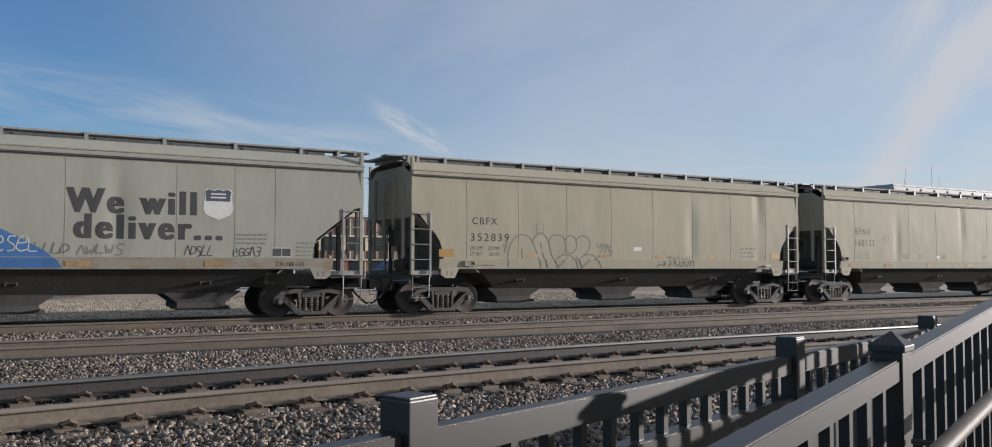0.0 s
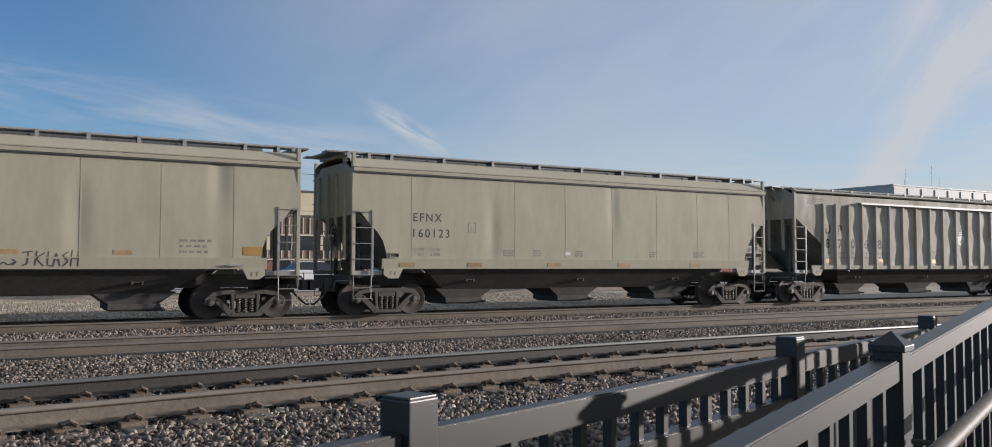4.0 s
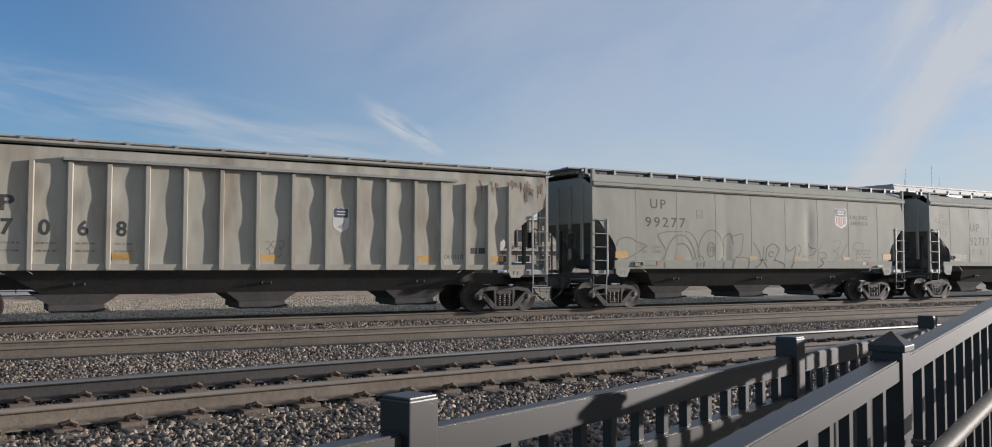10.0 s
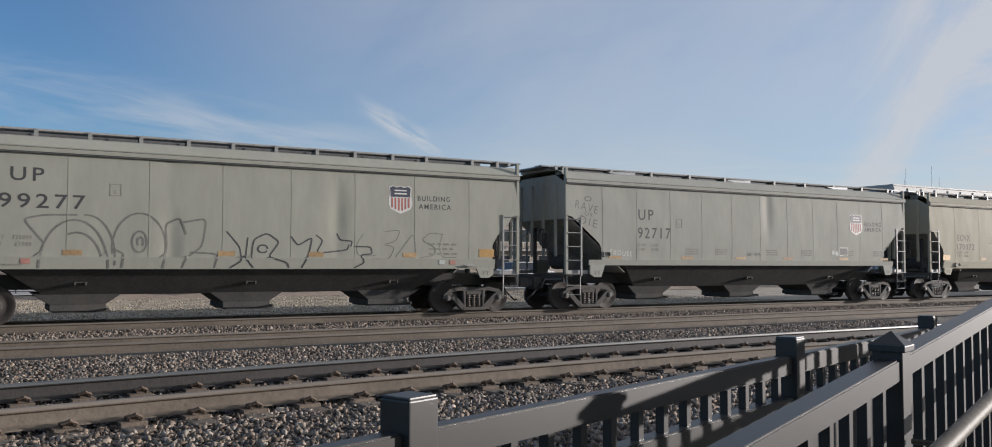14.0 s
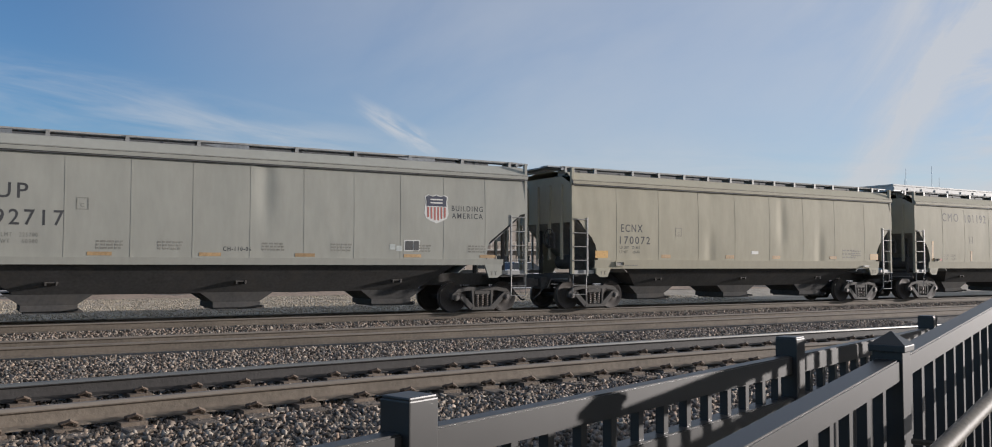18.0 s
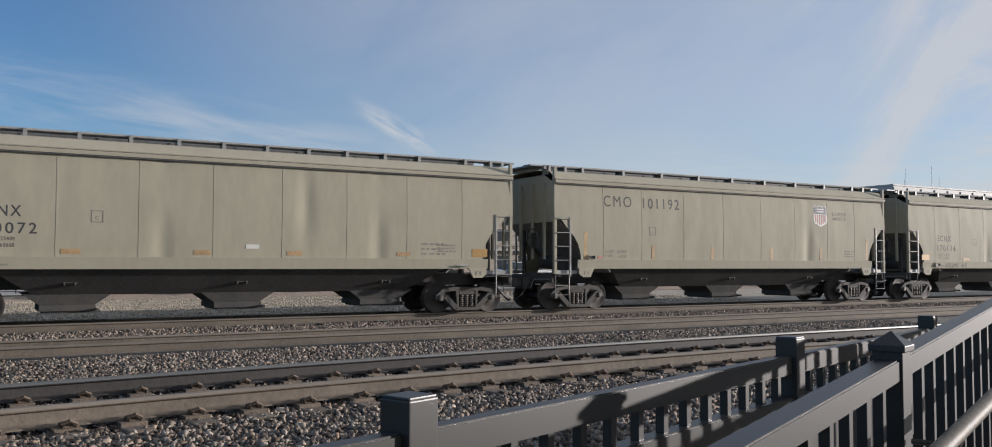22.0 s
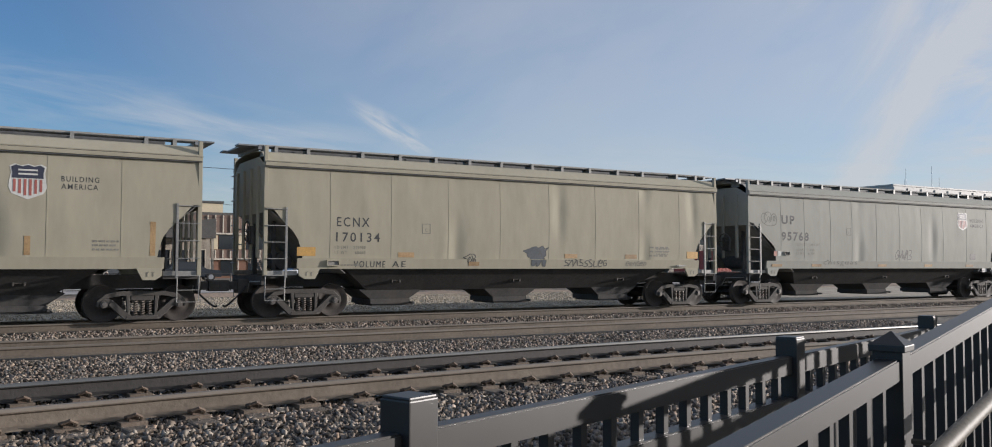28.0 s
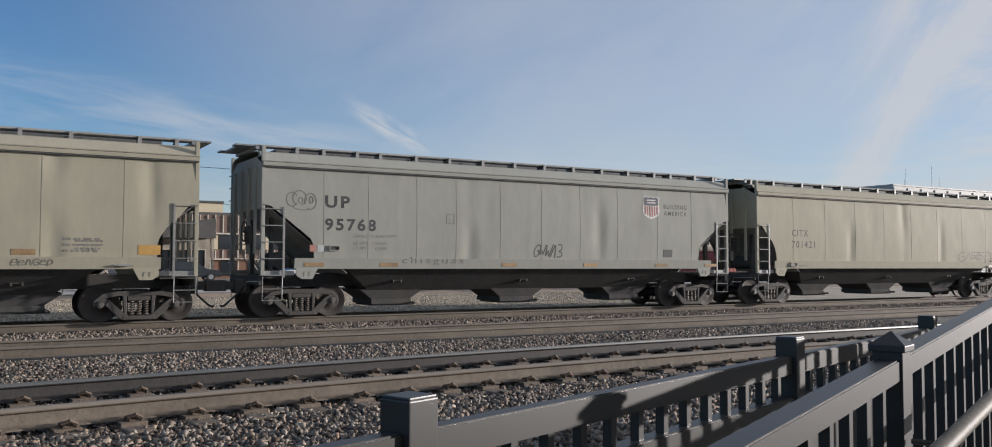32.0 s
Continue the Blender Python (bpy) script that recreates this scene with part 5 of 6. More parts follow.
for words, x_, z_, hgt, wd in (("RAVE", 84.44, 3.30, 0.26, 0.92), ("OR", 84.82, 3.07, 0.13, 0.34), ("DIE", 84.60, 2.80, 0.27, 0.72)):
    lettering(f_, words, x_ - c0, z_, hgt, wd, "soft_ink", "grey hand-sprayed tag word", 0.0, name="graffiti", tilt=-12)
outline(f_, "soft_ink", 0.035, [arc(84.97 - c0, 3.60, 0.13, 0.07, 0, 360)], "small sprayed ring above the tag")
lettering(f_, "EXOUSE", 85.85 - c0, 1.80, 0.17, 0.95, "white", "white chalk word", 0.0, name="graffiti", tilt=-4)
lettering(f_, "CH-110-06", 92.2 - c0, 1.80, 0.11, 0.72, "letter", "small black line code", 0.01, name="line_code")
for k in (89.2, 90.6, 93.2, 95.1, 97.6, 99.4):
    data_block(f_, k - c0, 1.98, 3, 0.6, 0.08, int(k))
bm = bmesh.new()
box(bm, 97.30 - c0, 97.80 - c0, FACE - 0.002, FACE, 1.84, 2.16)
hug(bm, f_)
panel = part("test_panel", bm, "white", f_, "white-framed black stencil panel")
for x0, x1 in ((97.33, 97.58), (97.60, 97.77)):
    bm = bmesh.new()
    box(bm, x0 - c0, x1 - c0, FACE - 0.004, FACE - 0.002, 1.87, 2.13)
    hug(bm, panel)
    part("panel_field", bm, "ink", panel)
for x0, z0 in ((96.85, 1.88), (97.06, 1.84)):
    bm = bmesh.new()
    box(bm, x0 - c0, x0 + 0.17 - c0, FACE - 0.002, FACE, z0, z0 + 0.15)
    hug(bm, f_)
    part("sticker", bm, "pale_spray", f_, "small pale green sticker")
reflectors(f_, hl, [85.8 - c0, 89.0 - c0, 91.6 - c0, 94.1 - c0, 97.3 - c0, 99.8 - c0], 1.66, "dull_orange", 0.55, 0.09)
for k in (-5.4, 0.18, 5.75):
    bm = bmesh.new()
    prism(bm, [(k - 1.25, 4.60), (k, 4.63), (k, 4.36), (k - 0.12, 4.40)], -1.075, -1.062)
    part("walk_gusset", bm, "walk", f_, "triangular gusset plate under the roof walkway")
sheet_board(f_, "cool", -7.20, 1.73, 0.28, 0.16)
place(f_, c0)

# G
hl = 8.14
g = hopper_car("beige covered hopper with dented panels and orange reflectors", hl, "beige", CUT_ROUND, seams=SEAMS_WIDE, seed=71, dents=(-2.1, 1.57, 3.7), posts=POSTS_ROUND)
c0 = 111.34
lettering(g, "ECNX", 105.2 - c0, 2.55, 0.26, 0.92)
lettering(g, "170072", 105.15 - c0, 2.15, 0.26, 1.3)
lettering(g, "LD LMT   225400", 105.15 - c0, 1.99, 0.09, 0.85, "letter", "small load stencil", 0.0, name="stencil")
lettering(g, "LT WT     60600", 105.15 - c0, 1.84, 0.09, 0.85, "letter", "small load stencil", 0.0, name="stencil")
capacity_mark(g, 107.6 - c0, 2.45)
data_block(g, 116.9 - c0, 2.0, 3, 0.6, 0.09, 73)
bm = bmesh.new()
box(bm, 111.3 - c0, 111.65 - c0, FACE - 0.004, FACE, 1.86, 1.97)
hug(bm, g)
part("placard", bm, "white", g, "small white placard")
reflectors(g, hl, [-7.2, 6.72], 1.68, "orange", 0.52, 0.24)
reflectors(g, hl, [-4.38, -1.35, 1.06, 4.26], 1.69, "dull_orange", 0.42, 0.12)
place(g, c0)

# H
hl = 8.25
h_ = hopper_car("cream covered hopper with striped emblem and narrow orange bars", hl, "beige", CUT_ROUND, seams=[-6.29, -4.66, -2.77, -0.87, 1.04, 2.87, 4.72, 6.35], seed=81, dents=(3.6,), posts=POSTS_WIDE, board=False)
c0 = 129.29
lettering(h_, "CMO", 123.0 - c0, 3.38, 0.36, 1.18, bold=0.0)
lettering(h_, "101192", 124.68 - c0, 3.36, 0.36, 1.62)
capacity_mark(h_, 124.95 - c0, 2.45)
lettering(h_, "LD LMT   223800", 123.0 - c0, 1.84, 0.10, 0.95, "small", "small load stencil", 0.0, name="stencil")
lettering(h_, "LT WT     62200", 123.0 - c0, 1.69, 0.10, 0.95, "small", "small load stencil", 0.0, name="stencil")
shield(h_, 133.6 - c0, 2.97, 0.72, 0.78)
lettering(h_, "BUILDING", 134.3 - c0, 3.40, 0.13, 0.82, "letter", "black slogan lettering", 0.004, name="slogan")
lettering(h_, "AMERICA", 134.3 - c0, 3.22, 0.13, 0.80, "letter", "black slogan lettering", 0.004, name="slogan")
for k, top in ((122.2, 2.5), (125.05, 2.1), (127.8, 2.1), (130.8, 2.1), (133.55, 2.1), (136.3, 2.5)):
    bm = bmesh.new()
    box(bm, k - c0, k + 0.13 - c0, FACE - 0.004, FACE, 1.66, top)
    hug(bm, h_)
    part("reflector", bm, "dull_orange", h_, "upright orange reflective bar")
data_block(h_, 135.0 - c0, 1.98, 3, 0.6, 0.1, 83)
sheet_board(h_, "beige", -6.93, 1.63)
sticker(h_, -6.52, 1.65)
place(h_, c0)

# I
hl = 8.15
i_ = hopper_car("beige covered hopper with blue and black tag graffiti low down", hl, "beige", CUT_ROUND, seams=SEAMS_WIDE, seed=91, dents=(-2.4, 1.32, 4.84, 7.0), posts=POSTS_ROUND)
c0 = 147.28
lettering(i_, "ECNX", 141.15 - c0, 2.50, 0.26, 0.96)
lettering(i_, "170134", 141.13 - c0, 2.08, 0.26, 1.3)
lettering(i_, "LD LMT   225400", 141.1 - c0, 1.88, 0.09, 0.9, "small", "small load stencil", 0.0, name="stencil")
lettering(i_, "LT WT     60600", 141.1 - c0, 1.74, 0.09, 0.9, "small", "small load stencil", 0.0, name="stencil")
capacity_mark(i_, 143.75 - c0, 2.35)
lettering(i_, "VOLUME", 141.64 - c0, 1.37, 0.18, 0.95, "ink", "black sprayed word on the sill", 0.0, name="graffiti")
lettering(i_, "AE", 142.8 - c0, 1.38, 0.17, 0.42, "ink", "black sprayed letters on the sill", 0.0, name="graffiti")
def blob(u, w):
    """Strokes of the small figure are given in units of its height, from its lower left corner."""
    return 0.12 + u * 0.62, 1.37 + w * 0.62


sprayed_area(i_, [blob(*q) for q in ((-0.28, 0.82), (0.05, 0.92), (0.45, 1.06), (0.70, 1.0), (0.92, 1.1), (1.02, 0.92), (1.28, 1.02), (1.08, 0.84), (1.12, 0.62), (0.98, 0.52), (1.06, 0.3), (1.0, 0.04), (0.86, 0.06),
                             (0.8, 0.32), (0.66, 0.12), (0.5, 0.04), (0.47, 0.26), (0.36, 0.08), (0.18, 0.08), (0.18, 0.5), (0.02, 0.52), (-0.04, 0.72))], "slate_spray", "small blue-grey horned graffiti figure", 0.001)
outline(i_, "ink", 0.028, [[blob(*q) for q in st] for st in (
    ((-0.28, 0.82), (0.05, 0.92), (0.45, 1.06), (0.52, 0.8), (0.5, 0.5), (0.18, 0.5)), ((-0.28, 0.82), (-0.04, 0.72), (0.02, 0.52), (0.18, 0.5), (0.18, 0.08), (0.36, 0.08), (0.47, 0.26)),
    ((0.47, 0.26), (0.5, 0.04), (0.66, 0.12), (0.8, 0.4), (0.84, 0.1), (1.0, 0.04), (1.06, 0.3), (0.98, 0.52), (1.12, 0.62), (1.08, 0.84), (1.28, 1.02), (1.02, 0.92), (0.92, 1.1), (0.7, 1.0)),
    ((0.62, 0.55), (0.75, 0.9), (0.86, 0.55)), ((0.68, 0.7), (0.84, 0.7)), ((0.0, 0.75), (0.4, 0.8)), ((0.02, 0.66), (0.42, 0.68)))], "dark outline of the figure")
outline(i_, "ink", 0.024, [[(-2.15 + u * 0.3, 1.48 + w * 0.3) for u, w in st] for st in (
    ((0.0, 0.62), (0.35, 0.72), (0.7, 0.95), (1.1, 0.98), (1.35, 0.8)), ((0.0, 0.62), (0.3, 0.5), (0.5, 0.45), (0.4, 0.2), (0.7, 0.0), (1.1, 0.05), (1.3, 0.3), (1.15, 0.5), (1.4, 0.62), (1.3, 0.95)),
    ((0.55, 0.4), (0.75, 0.75), (0.85, 0.3), (0.6, 0.2)), ((0.95, 0.85), (1.1, 0.5), (0.95, 0.15)))], "small black winged tag")
scrawl(i_, 151.26 - c0, 152.16 - c0, 1.41, 1.58, 97, "soft_ink", 0.02, 6)
scrawl(i_, 148.75 - c0, 150.5 - c0, 1.38, 1.64, 95, "ink", 0.026, 9)
reflectors(i_, hl, [-7.25, 6.72], 1.68, "orange", 0.52, 0.24)
reflectors(i_, hl, [-4.28, 1.52, 3.98], 1.66, "dull_orange", 0.5, 0.14)
reflectors(i_, hl, [-2.0], 1.42, "dull_orange", 0.36, 0.12)
data_block(i_, 152.6 - c0, 1.98, 3, 0.6, 0.09, 96)
place(i_, c0)

# J
hl = 8.475
j_ = hopper_car("pale cool-grey covered hopper with emblem and black tags", hl, "cool", CUT_SLOPE, seams=[-6.75, -5.45, -3.94, -2.65, -1.12, 0.39, 1.89, 3.42, 5.15, 6.7], seed=101, dents=(-2.2, 2.67), posts=POSTS_EVEN, board=False)
c0 = 165.5
lettering(j_, "UP", 158.77 - c0, 3.0, 0.34, 0.72, bold=0.03)
lettering(j_, "95768", 158.77 - c0, 2.38, 0.34, 1.5, bold=0.03)
lettering(j_, "CAPACITY 5189 CUFT", 159.6 - c0, 2.2, 0.09, 1.3, "small", "small capacity stencil", 0.0, name="stencil")
lettering(j_, "LD LMT   224400", 159.6 - c0, 2.0, 0.09, 1.0, "small", "small load stencil", 0.0, name="stencil")
lettering(j_, "LT WT     61600", 159.6 - c0, 1.86, 0.09, 1.0, "small", "small load stencil", 0.0, name="stencil")
capacity_mark(j_, 162.5 - c0, 2.65)
shield(j_, 170.36 - c0, 3.03, 0.68, 0.74)
lettering(j_, "BUILDING", 170.92 - c0, 3.38, 0.15, 1.05, "letter", "black slogan lettering", 0.004, name="slogan")
lettering(j_, "AMERICA", 170.92 - c0, 3.15, 0.15, 1.05, "letter", "black slogan lettering", 0.004, name="slogan")
outline(j_, "soft_ink", 0.026, [arc(-7.66, 3.20, 0.15, 0.19, 30, 330), arc(-7.45, 3.24, 0.19, 0.20, -70, 250), arc(-7.42, 3.18, 0.06, 0.08, 0, 360), arc(-7.14, 3.16, 0.16, 0.22, -120, 200), arc(-7.12, 3.20, 0.05, 0.09, 0, 360),
                                arc(-7.34, 3.02, 0.30, 0.10, 180, 360)], "small bubble-letter tag in grey outline")
scrawl(j_, 165.6 - c0, 166.7 - c0, 1.66, 2.1, 103, "ink", 0.035, 5)
lettering(j_, "chisguas", -4.43, 1.43, 0.24, 2.0, "soft_ink", "faded sprayed word on the sill", -0.012, name="graffiti")
for k, mat in ((-7.15, "blush"), (-6.93, "pale_spray")):
    sticker(j_, k, 1.80, 0.18, 0.18, mat)
bm = bmesh.new()
box(bm, 170.9 - c0, 171.3 - c0, FACE - 0.003, FACE, 1.72, 1.98)
hug(bm, j_)
part("test_panel", bm, "ink", j_, "black consolidated stencil panel")
reflectors(j_, hl, [158.2 - c0, 160.4 - c0, 164.4 - c0, 167.5 - c0, 170.5 - c0, 172.8 - c0], 1.40, "dull_orange", 0.55, 0.10)
sheet_board(j_, "cool", -6.60, 1.83)
place(j_, c0)

# K
hl = 8.3
k_ = hopper_car("warm cream covered hopper at the tail of the view", hl, "cream", CUT_ROUND, seams=seams_of(hl, 8), seed=111, dents=(-3.0, 0.4, 3.0), posts=POSTS_ROUND)
c0 = 175.44 + hl
lettering(k_, "CITX", 177.3 - c0, 2.55, 0.26, 0.9)
lettering(k_, "701421", 177.3 - c0, 2.12, 0.26, 1.3)
scrawl(k_, 188.0 - c0, 191.0 - c0, 1.6, 2.1, 112, "soft_ink", 0.03, 6)
place(k_, c0)


# ---- fences and ramp ----
U70 = Vector((math.sin(radians(70)), math.cos(radians(70)), 0))     # along the fences
N70 = Vector((-U70.y, U70.x, 0))                                  # away from the viewer
FENCE_RZ = 20.0


def fence_point(s, d, z):
    p = U70 * s + N70 * d
    return (p.x, p.y, z)


def panel_fence(label, dist, posts, top, rise, first, last, base, rails, picket=0.0254, pitch=0.132, cap=False):
    """A metal picket fence along the slanted line: posts at s, rails that may climb by rise per metre."""
    fe = thing("fence", label, "fence", at=fence_point(0, dist, 0), rz=FENCE_RZ)
    half = 0.0381
    for s in posts:
        z1 = top + rise * (s - posts[0])
        bm = bmesh.new()
        box(bm, s - half, s + half, -half, half, base, z1 - (0.02 if cap else 0.006), 0.003)
        p = part("post", bm, "fence", fe, "square bronze-painted post")
        bm = bmesh.new()
        e = half + 0.008
        e = e if cap else half - 0.002
        box(bm, s - e, s + e, -e, e, z1 - 0.03 if cap else z1 - 0.008, z1 - 0.012 if cap else z1, 0.003)
        if cap:
            hull8(bm, [(s - e, -e, z1 - 0.012), (s + e, -e, z1 - 0.012), (s + e, e, z1 - 0.012), (s - e, e, z1 - 0.012)],
                  [(s - 0.002, -0.002, z1 + 0.022), (s + 0.002, -0.002, z1 + 0.022), (s + 0.002, 0.002, z1 + 0.022), (s - 0.002, 0.002, z1 + 0.022)])
        part("post_cap", bm, "fence", p)
    edges = [first, *posts, last]
    for a, b in zip(edges, edges[1:]):
        lo, hi = a + (half if a != first else 0), b - (half if b != last else 0)
        for drop, tall, deep in rails:
            bm = bmesh.new()
            za, zb = top - drop + rise * (lo - posts[0]), top - drop + rise * (hi - posts[0])
            hull8(bm, [(lo, -deep / 2, za - tall), (hi, -deep / 2, zb - tall), (hi, deep / 2, zb - tall), (lo, deep / 2, za - tall)],
                  [(lo, -deep / 2, za), (hi, -deep / 2, zb), (hi, deep / 2, zb), (lo, deep / 2, za)])
            bmesh.ops.bevel(bm, geom=bm.edges[:], offset=0.004, segments=2, affect="EDGES")
            part("rail", bm, "fence", fe, "smooth bronze-painted rail")
    drop0 = rails[0][0] + rails[0][1]
    bm = bmesh.new()
    box(bm, -picket / 2, picket / 2, -picket / 2, picket / 2, -0.86, 0.0, 0.002)
    pick = finish(bm, "picket", "fence")
    for a, b in zip(edges, edges[1:]):
        n = int((b - a - half) / pitch)
        for i in range(1, n + 1):
            s = a + pitch * i if cap else b - pitch * i
            shared("picket", pick, fe, pose(s, 0, top - drop0 + 0.004 + rise * (s - posts[0])))
    return fe


# lower level fence
panel_fence("dark bronze metal picket fence with square posts", 1.174, [1.185, 3.071, 4.957, 6.843, 8.729], 1.20, -0.004, -1.0, 9.8, -0.02, [(0.065, 0.064, 0.045), (0.205, 0.34, 0.060)])
# ramp fence with caps
panel_fence("bronze metal ramp railing climbing a slope, pyramid-capped posts", 0.680, [0.661, 2.491, 4.321, 6.151], 1.245 - 0.075 * 1.83, 0.075, -1.0, 7.4, -0.1, [(0.0455, 0.058, 0.062), (1.0, 0.035, 0.035)], cap=True)
rail_thing = thing("handrail", "round bronze handrail beside the ramp railing", "handrail", at=fence_point(2.276, 0.5, 1.0306), rz=FENCE_RZ)
bm = bmesh.new()
rod(bm, (-3.276, 0, -0.0796 * 3.276), (4.0, 0, 0.0796 * 4.0), 0.021, sides=16)
part("tube", bm, "handrail", rail_thing, smooth=True)
for s in (-1.5, 0.2, 2.0, 3.6):
    bm = bmesh.new()
    path_rod(bm, [(s, 0, 0.0796 * s - 0.01), (s, 0.02, 0.0796 * s - 0.06), (s, 0.13, 0.0796 * s - 0.06)], 0.008, 6)
    part("bracket", bm, "handrail", rail_thing)
ramp = thing("ramp", "sloping concrete ramp under the railings", "ramp", kind="structure", at=(0, 0, 0), rz=FENCE_RZ)
bm = bmesh.new()
hull8(bm, [(-4, -1.2, -0.6), (9, -1.2, -0.6), (9, 0.72, -0.6), (-4, 0.72, -0.6)], [(-4, -1.2, -0.42), (9, -1.2, 0.70), (9, 0.72, 0.70), (-4, 0.72, -0.42)])
part("slab", bm, "concrete", ramp)
bm = bmesh.new()
box(bm, -4, 11, 0.73, 1.3, -0.5, -0.02)
part("kerb", bm, "concrete", ramp)


# ---- background beyond the train ----
def building(label, category, x0, x1, y0, y1, z0, z1, mat, roof="roofing", edge=0.25):
    """A plain block with a roof slab and parapet; returns the thing (origin at its front lower left corner)."""
    th = thing("building", label, category, at=(x0, y0, z0))
    w, dp, hh = x1 - x0, y1 - y0, z1 - z0
    bm = bmesh.new()
    box(bm, 0, w, 0, 0.3, 0, hh)
    part("wall", bm, mat, th)
    bm = bmesh.new()
    box(bm, 0, w, dp - 0.3, dp, 0, hh)
    part("wall", bm, mat, th)
    for k in (0, w - 0.3):
        bm = bmesh.new()
        box(bm, k, k + 0.3, 0.3, dp - 0.3, 0, hh)
        part("wall", bm, mat, th)
    bm = bmesh.new()
    box(bm, -0.1, w + 0.1, -0.1, dp + 0.1, hh, hh + edge)
    part("roof", bm, roof, th)
    return th


def window(th, x, z, w, hh, mat="glass", frame_mat="batten", proud=0.06):
    bm = bmesh.new()
    box(bm, x - 0.06, x + w + 0.06, -proud, 0.02, z - 0.06, z)
    box(bm, x - 0.06, x + w + 0.06, -proud, 0.02, z + hh, z + hh + 0.06)
    box(bm, x - 0.06, x, -proud, 0.02, z, z + hh)
    box(bm, x + w, x + w + 0.06, -proud, 0.02, z, z + hh)
    fr = part("window", bm, frame_mat, th)
    bm = bmesh.new()
    box(bm, x, x + w, -0.02, 0.01, z, z + hh)
    part("pane", bm, mat, fr)


# tan hall with stone base
tan_hall = building("tan stucco hall with a fieldstone base and flat roof", "building", -14.0, 2.55, 60, 80, 0.1, 5.15, "tan", "pole", 0.12)
bm = bmesh.new()
box(bm, -0.05, 16.6, -0.25, -0.004, 0, 1.1)
part("stone_base", bm, "stonework", tan_hall, "fieldstone plinth")
for k in (13.5, 15.0):
    bm = bmesh.new()
    box(bm, k, k + 0.12, -0.1, -0.002, 1.1, 5.0)
    part("pilaster", bm, "pole", tan_hall)
lamp = thing("wall_lamp", "white globe lamp on a short arm at the roof corner", "lamp", at=(2.65, 59.8, 4.9))
bm = bmesh.new()
path_rod(bm, [(-0.05, 0, 0), (0.2, 0, 0.15), (0.45, 0, 0.1)], 0.03)
part("arm", bm, "pole", lamp)
bm = bmesh.new()
bmesh.ops.create_uvsphere(bm, u_segments=12, v_segments=8, radius=0.14, matrix=pose(0.5, 0, 0.0))
part("globe", bm, "white", lamp)

# two-storey office with spandrel panels
office = building("two-storey office with red-brown spandrel panels and dark glazing", "building", 15.0, 46.0, 85, 100, 0.1, 6.1, "brick")
for row, (z0, z1) in enumerate(((4.35, 6.0), (1.95, 2.75))):
    n = 44
    for i in range(n):
        bm = bmesh.new()
        box(bm, i * 31 / n + 0.06, (i + 1) * 31 / n - 0.06, -0.12, -0.004, z0, z1)
        part("spandrel_panel", bm, "panel", office)
        bm = bmesh.new()
        box(bm, i * 31 / n - 0.05, i * 31 / n + 0.05, -0.20, -0.004, z0, z1)
        part("batten", bm, "batten", office)
    bm = bmesh.new()
    box(bm, 0, 31, -0.25, -0.004, z0 - 0.16, z0 - 0.01)
    part("ledge", bm, "batten", office)
for i in range(12):
    bm = bmesh.new()
    box(bm, i * 2.58 + 0.1, i * 2.58 + 1.9, -0.05, -0.003, 2.8, 4.15)
    part("pane", bm, "glass", office)
    bm = bmesh.new()
    box(bm, i * 2.58 + 1.95, i * 2.58 + 2.6, -0.07, -0.003, 2.8, 4.15)
    part("infill_panel", bm, "tan", office)
    bm = bmesh.new()
    box(bm, i * 2.58 + 0.3, i * 2.58 + 1.7, -0.05, -0.003, 0.3, 1.75)
    part("pane", bm, "glass", office)
    bm = bmesh.new()
    box(bm, i * 2.58 + 1.9, i * 2.58 + 2.0, -0.09, -0.003, 0.2, 1.75)
    part("mullion", bm, "batten", office)
building("tan stucco block rising behind the office", "building", 32.0, 42.0, 104, 115, 0.1, 10.2, "tan")
building("square tan stucco block behind the low shop", "building", 18.9, 24.5, 101.0, 103.0, 0.1, 8.3, "tan")
building("small grey rooftop block behind the office", "building", 27.8, 29.5, 103, 106, 0.1, 9.6, "pale")
low_shop = building("low grey-brown shop with a deep dark canopy", "building", 11.1, 16.5, 72, 82, 0.1, 3.6, "stonework")
bm = bmesh.new()
hull8(bm, [(-0.7, -1.5, 3.4), (5.5, -1.5, 3.4), (5.5, -0.11, 3.4), (-0.7, -0.11, 3.4)], [(-0.7, -1.5, 4.2), (5.5, -1.5, 4.95), (5.5, -0.11, 4.95), (-0.7, -0.11, 4.2)])
part("canopy", bm, "roofing", low_shop, "deep dark canopy with a rising edge")
for k in (0.2, 1.35, 2.7, 4.0):
    window(low_shop, k, 0.9, 1.0, 1.6)
for k in (-0.55, 1.0, 2.4, 3.8, 5.2):
    bm = bmesh.new()
    box(bm, k, k + 0.18, -1.4, -1.22, 0, 3.4)
    part("column", bm, "stonework", low_shop)
white_house = building("pale two-storey building with strips of dark windows", "building", 12.55, 16.5, 95, 105, 0.1, 4.85, "pale", "pale", 0.12)
bm = bmesh.new()
box(bm, -0.02, 3.95, -0.14, -0.004, 4.2, 4.32)
part("cornice", bm, "batten", white_house, "thin cornice line")
for r in range(2):
    for k in range(2):
        window(white_house, 0.7 + k * 1.5, 0.7 + r * 1.9, 0.9, 1.1, "glass", "pale")
pale_wing = building("long pale wing with a row of dark windows", "building", 11.0, 12.5, 97, 104, 0.1, 4.2, "pale", "pale", 0.12)
for k in range(3):
    window(pale_wing, 0.12 + k * 0.46, 2.0, 0.32, 1.1, "glass", "pale")
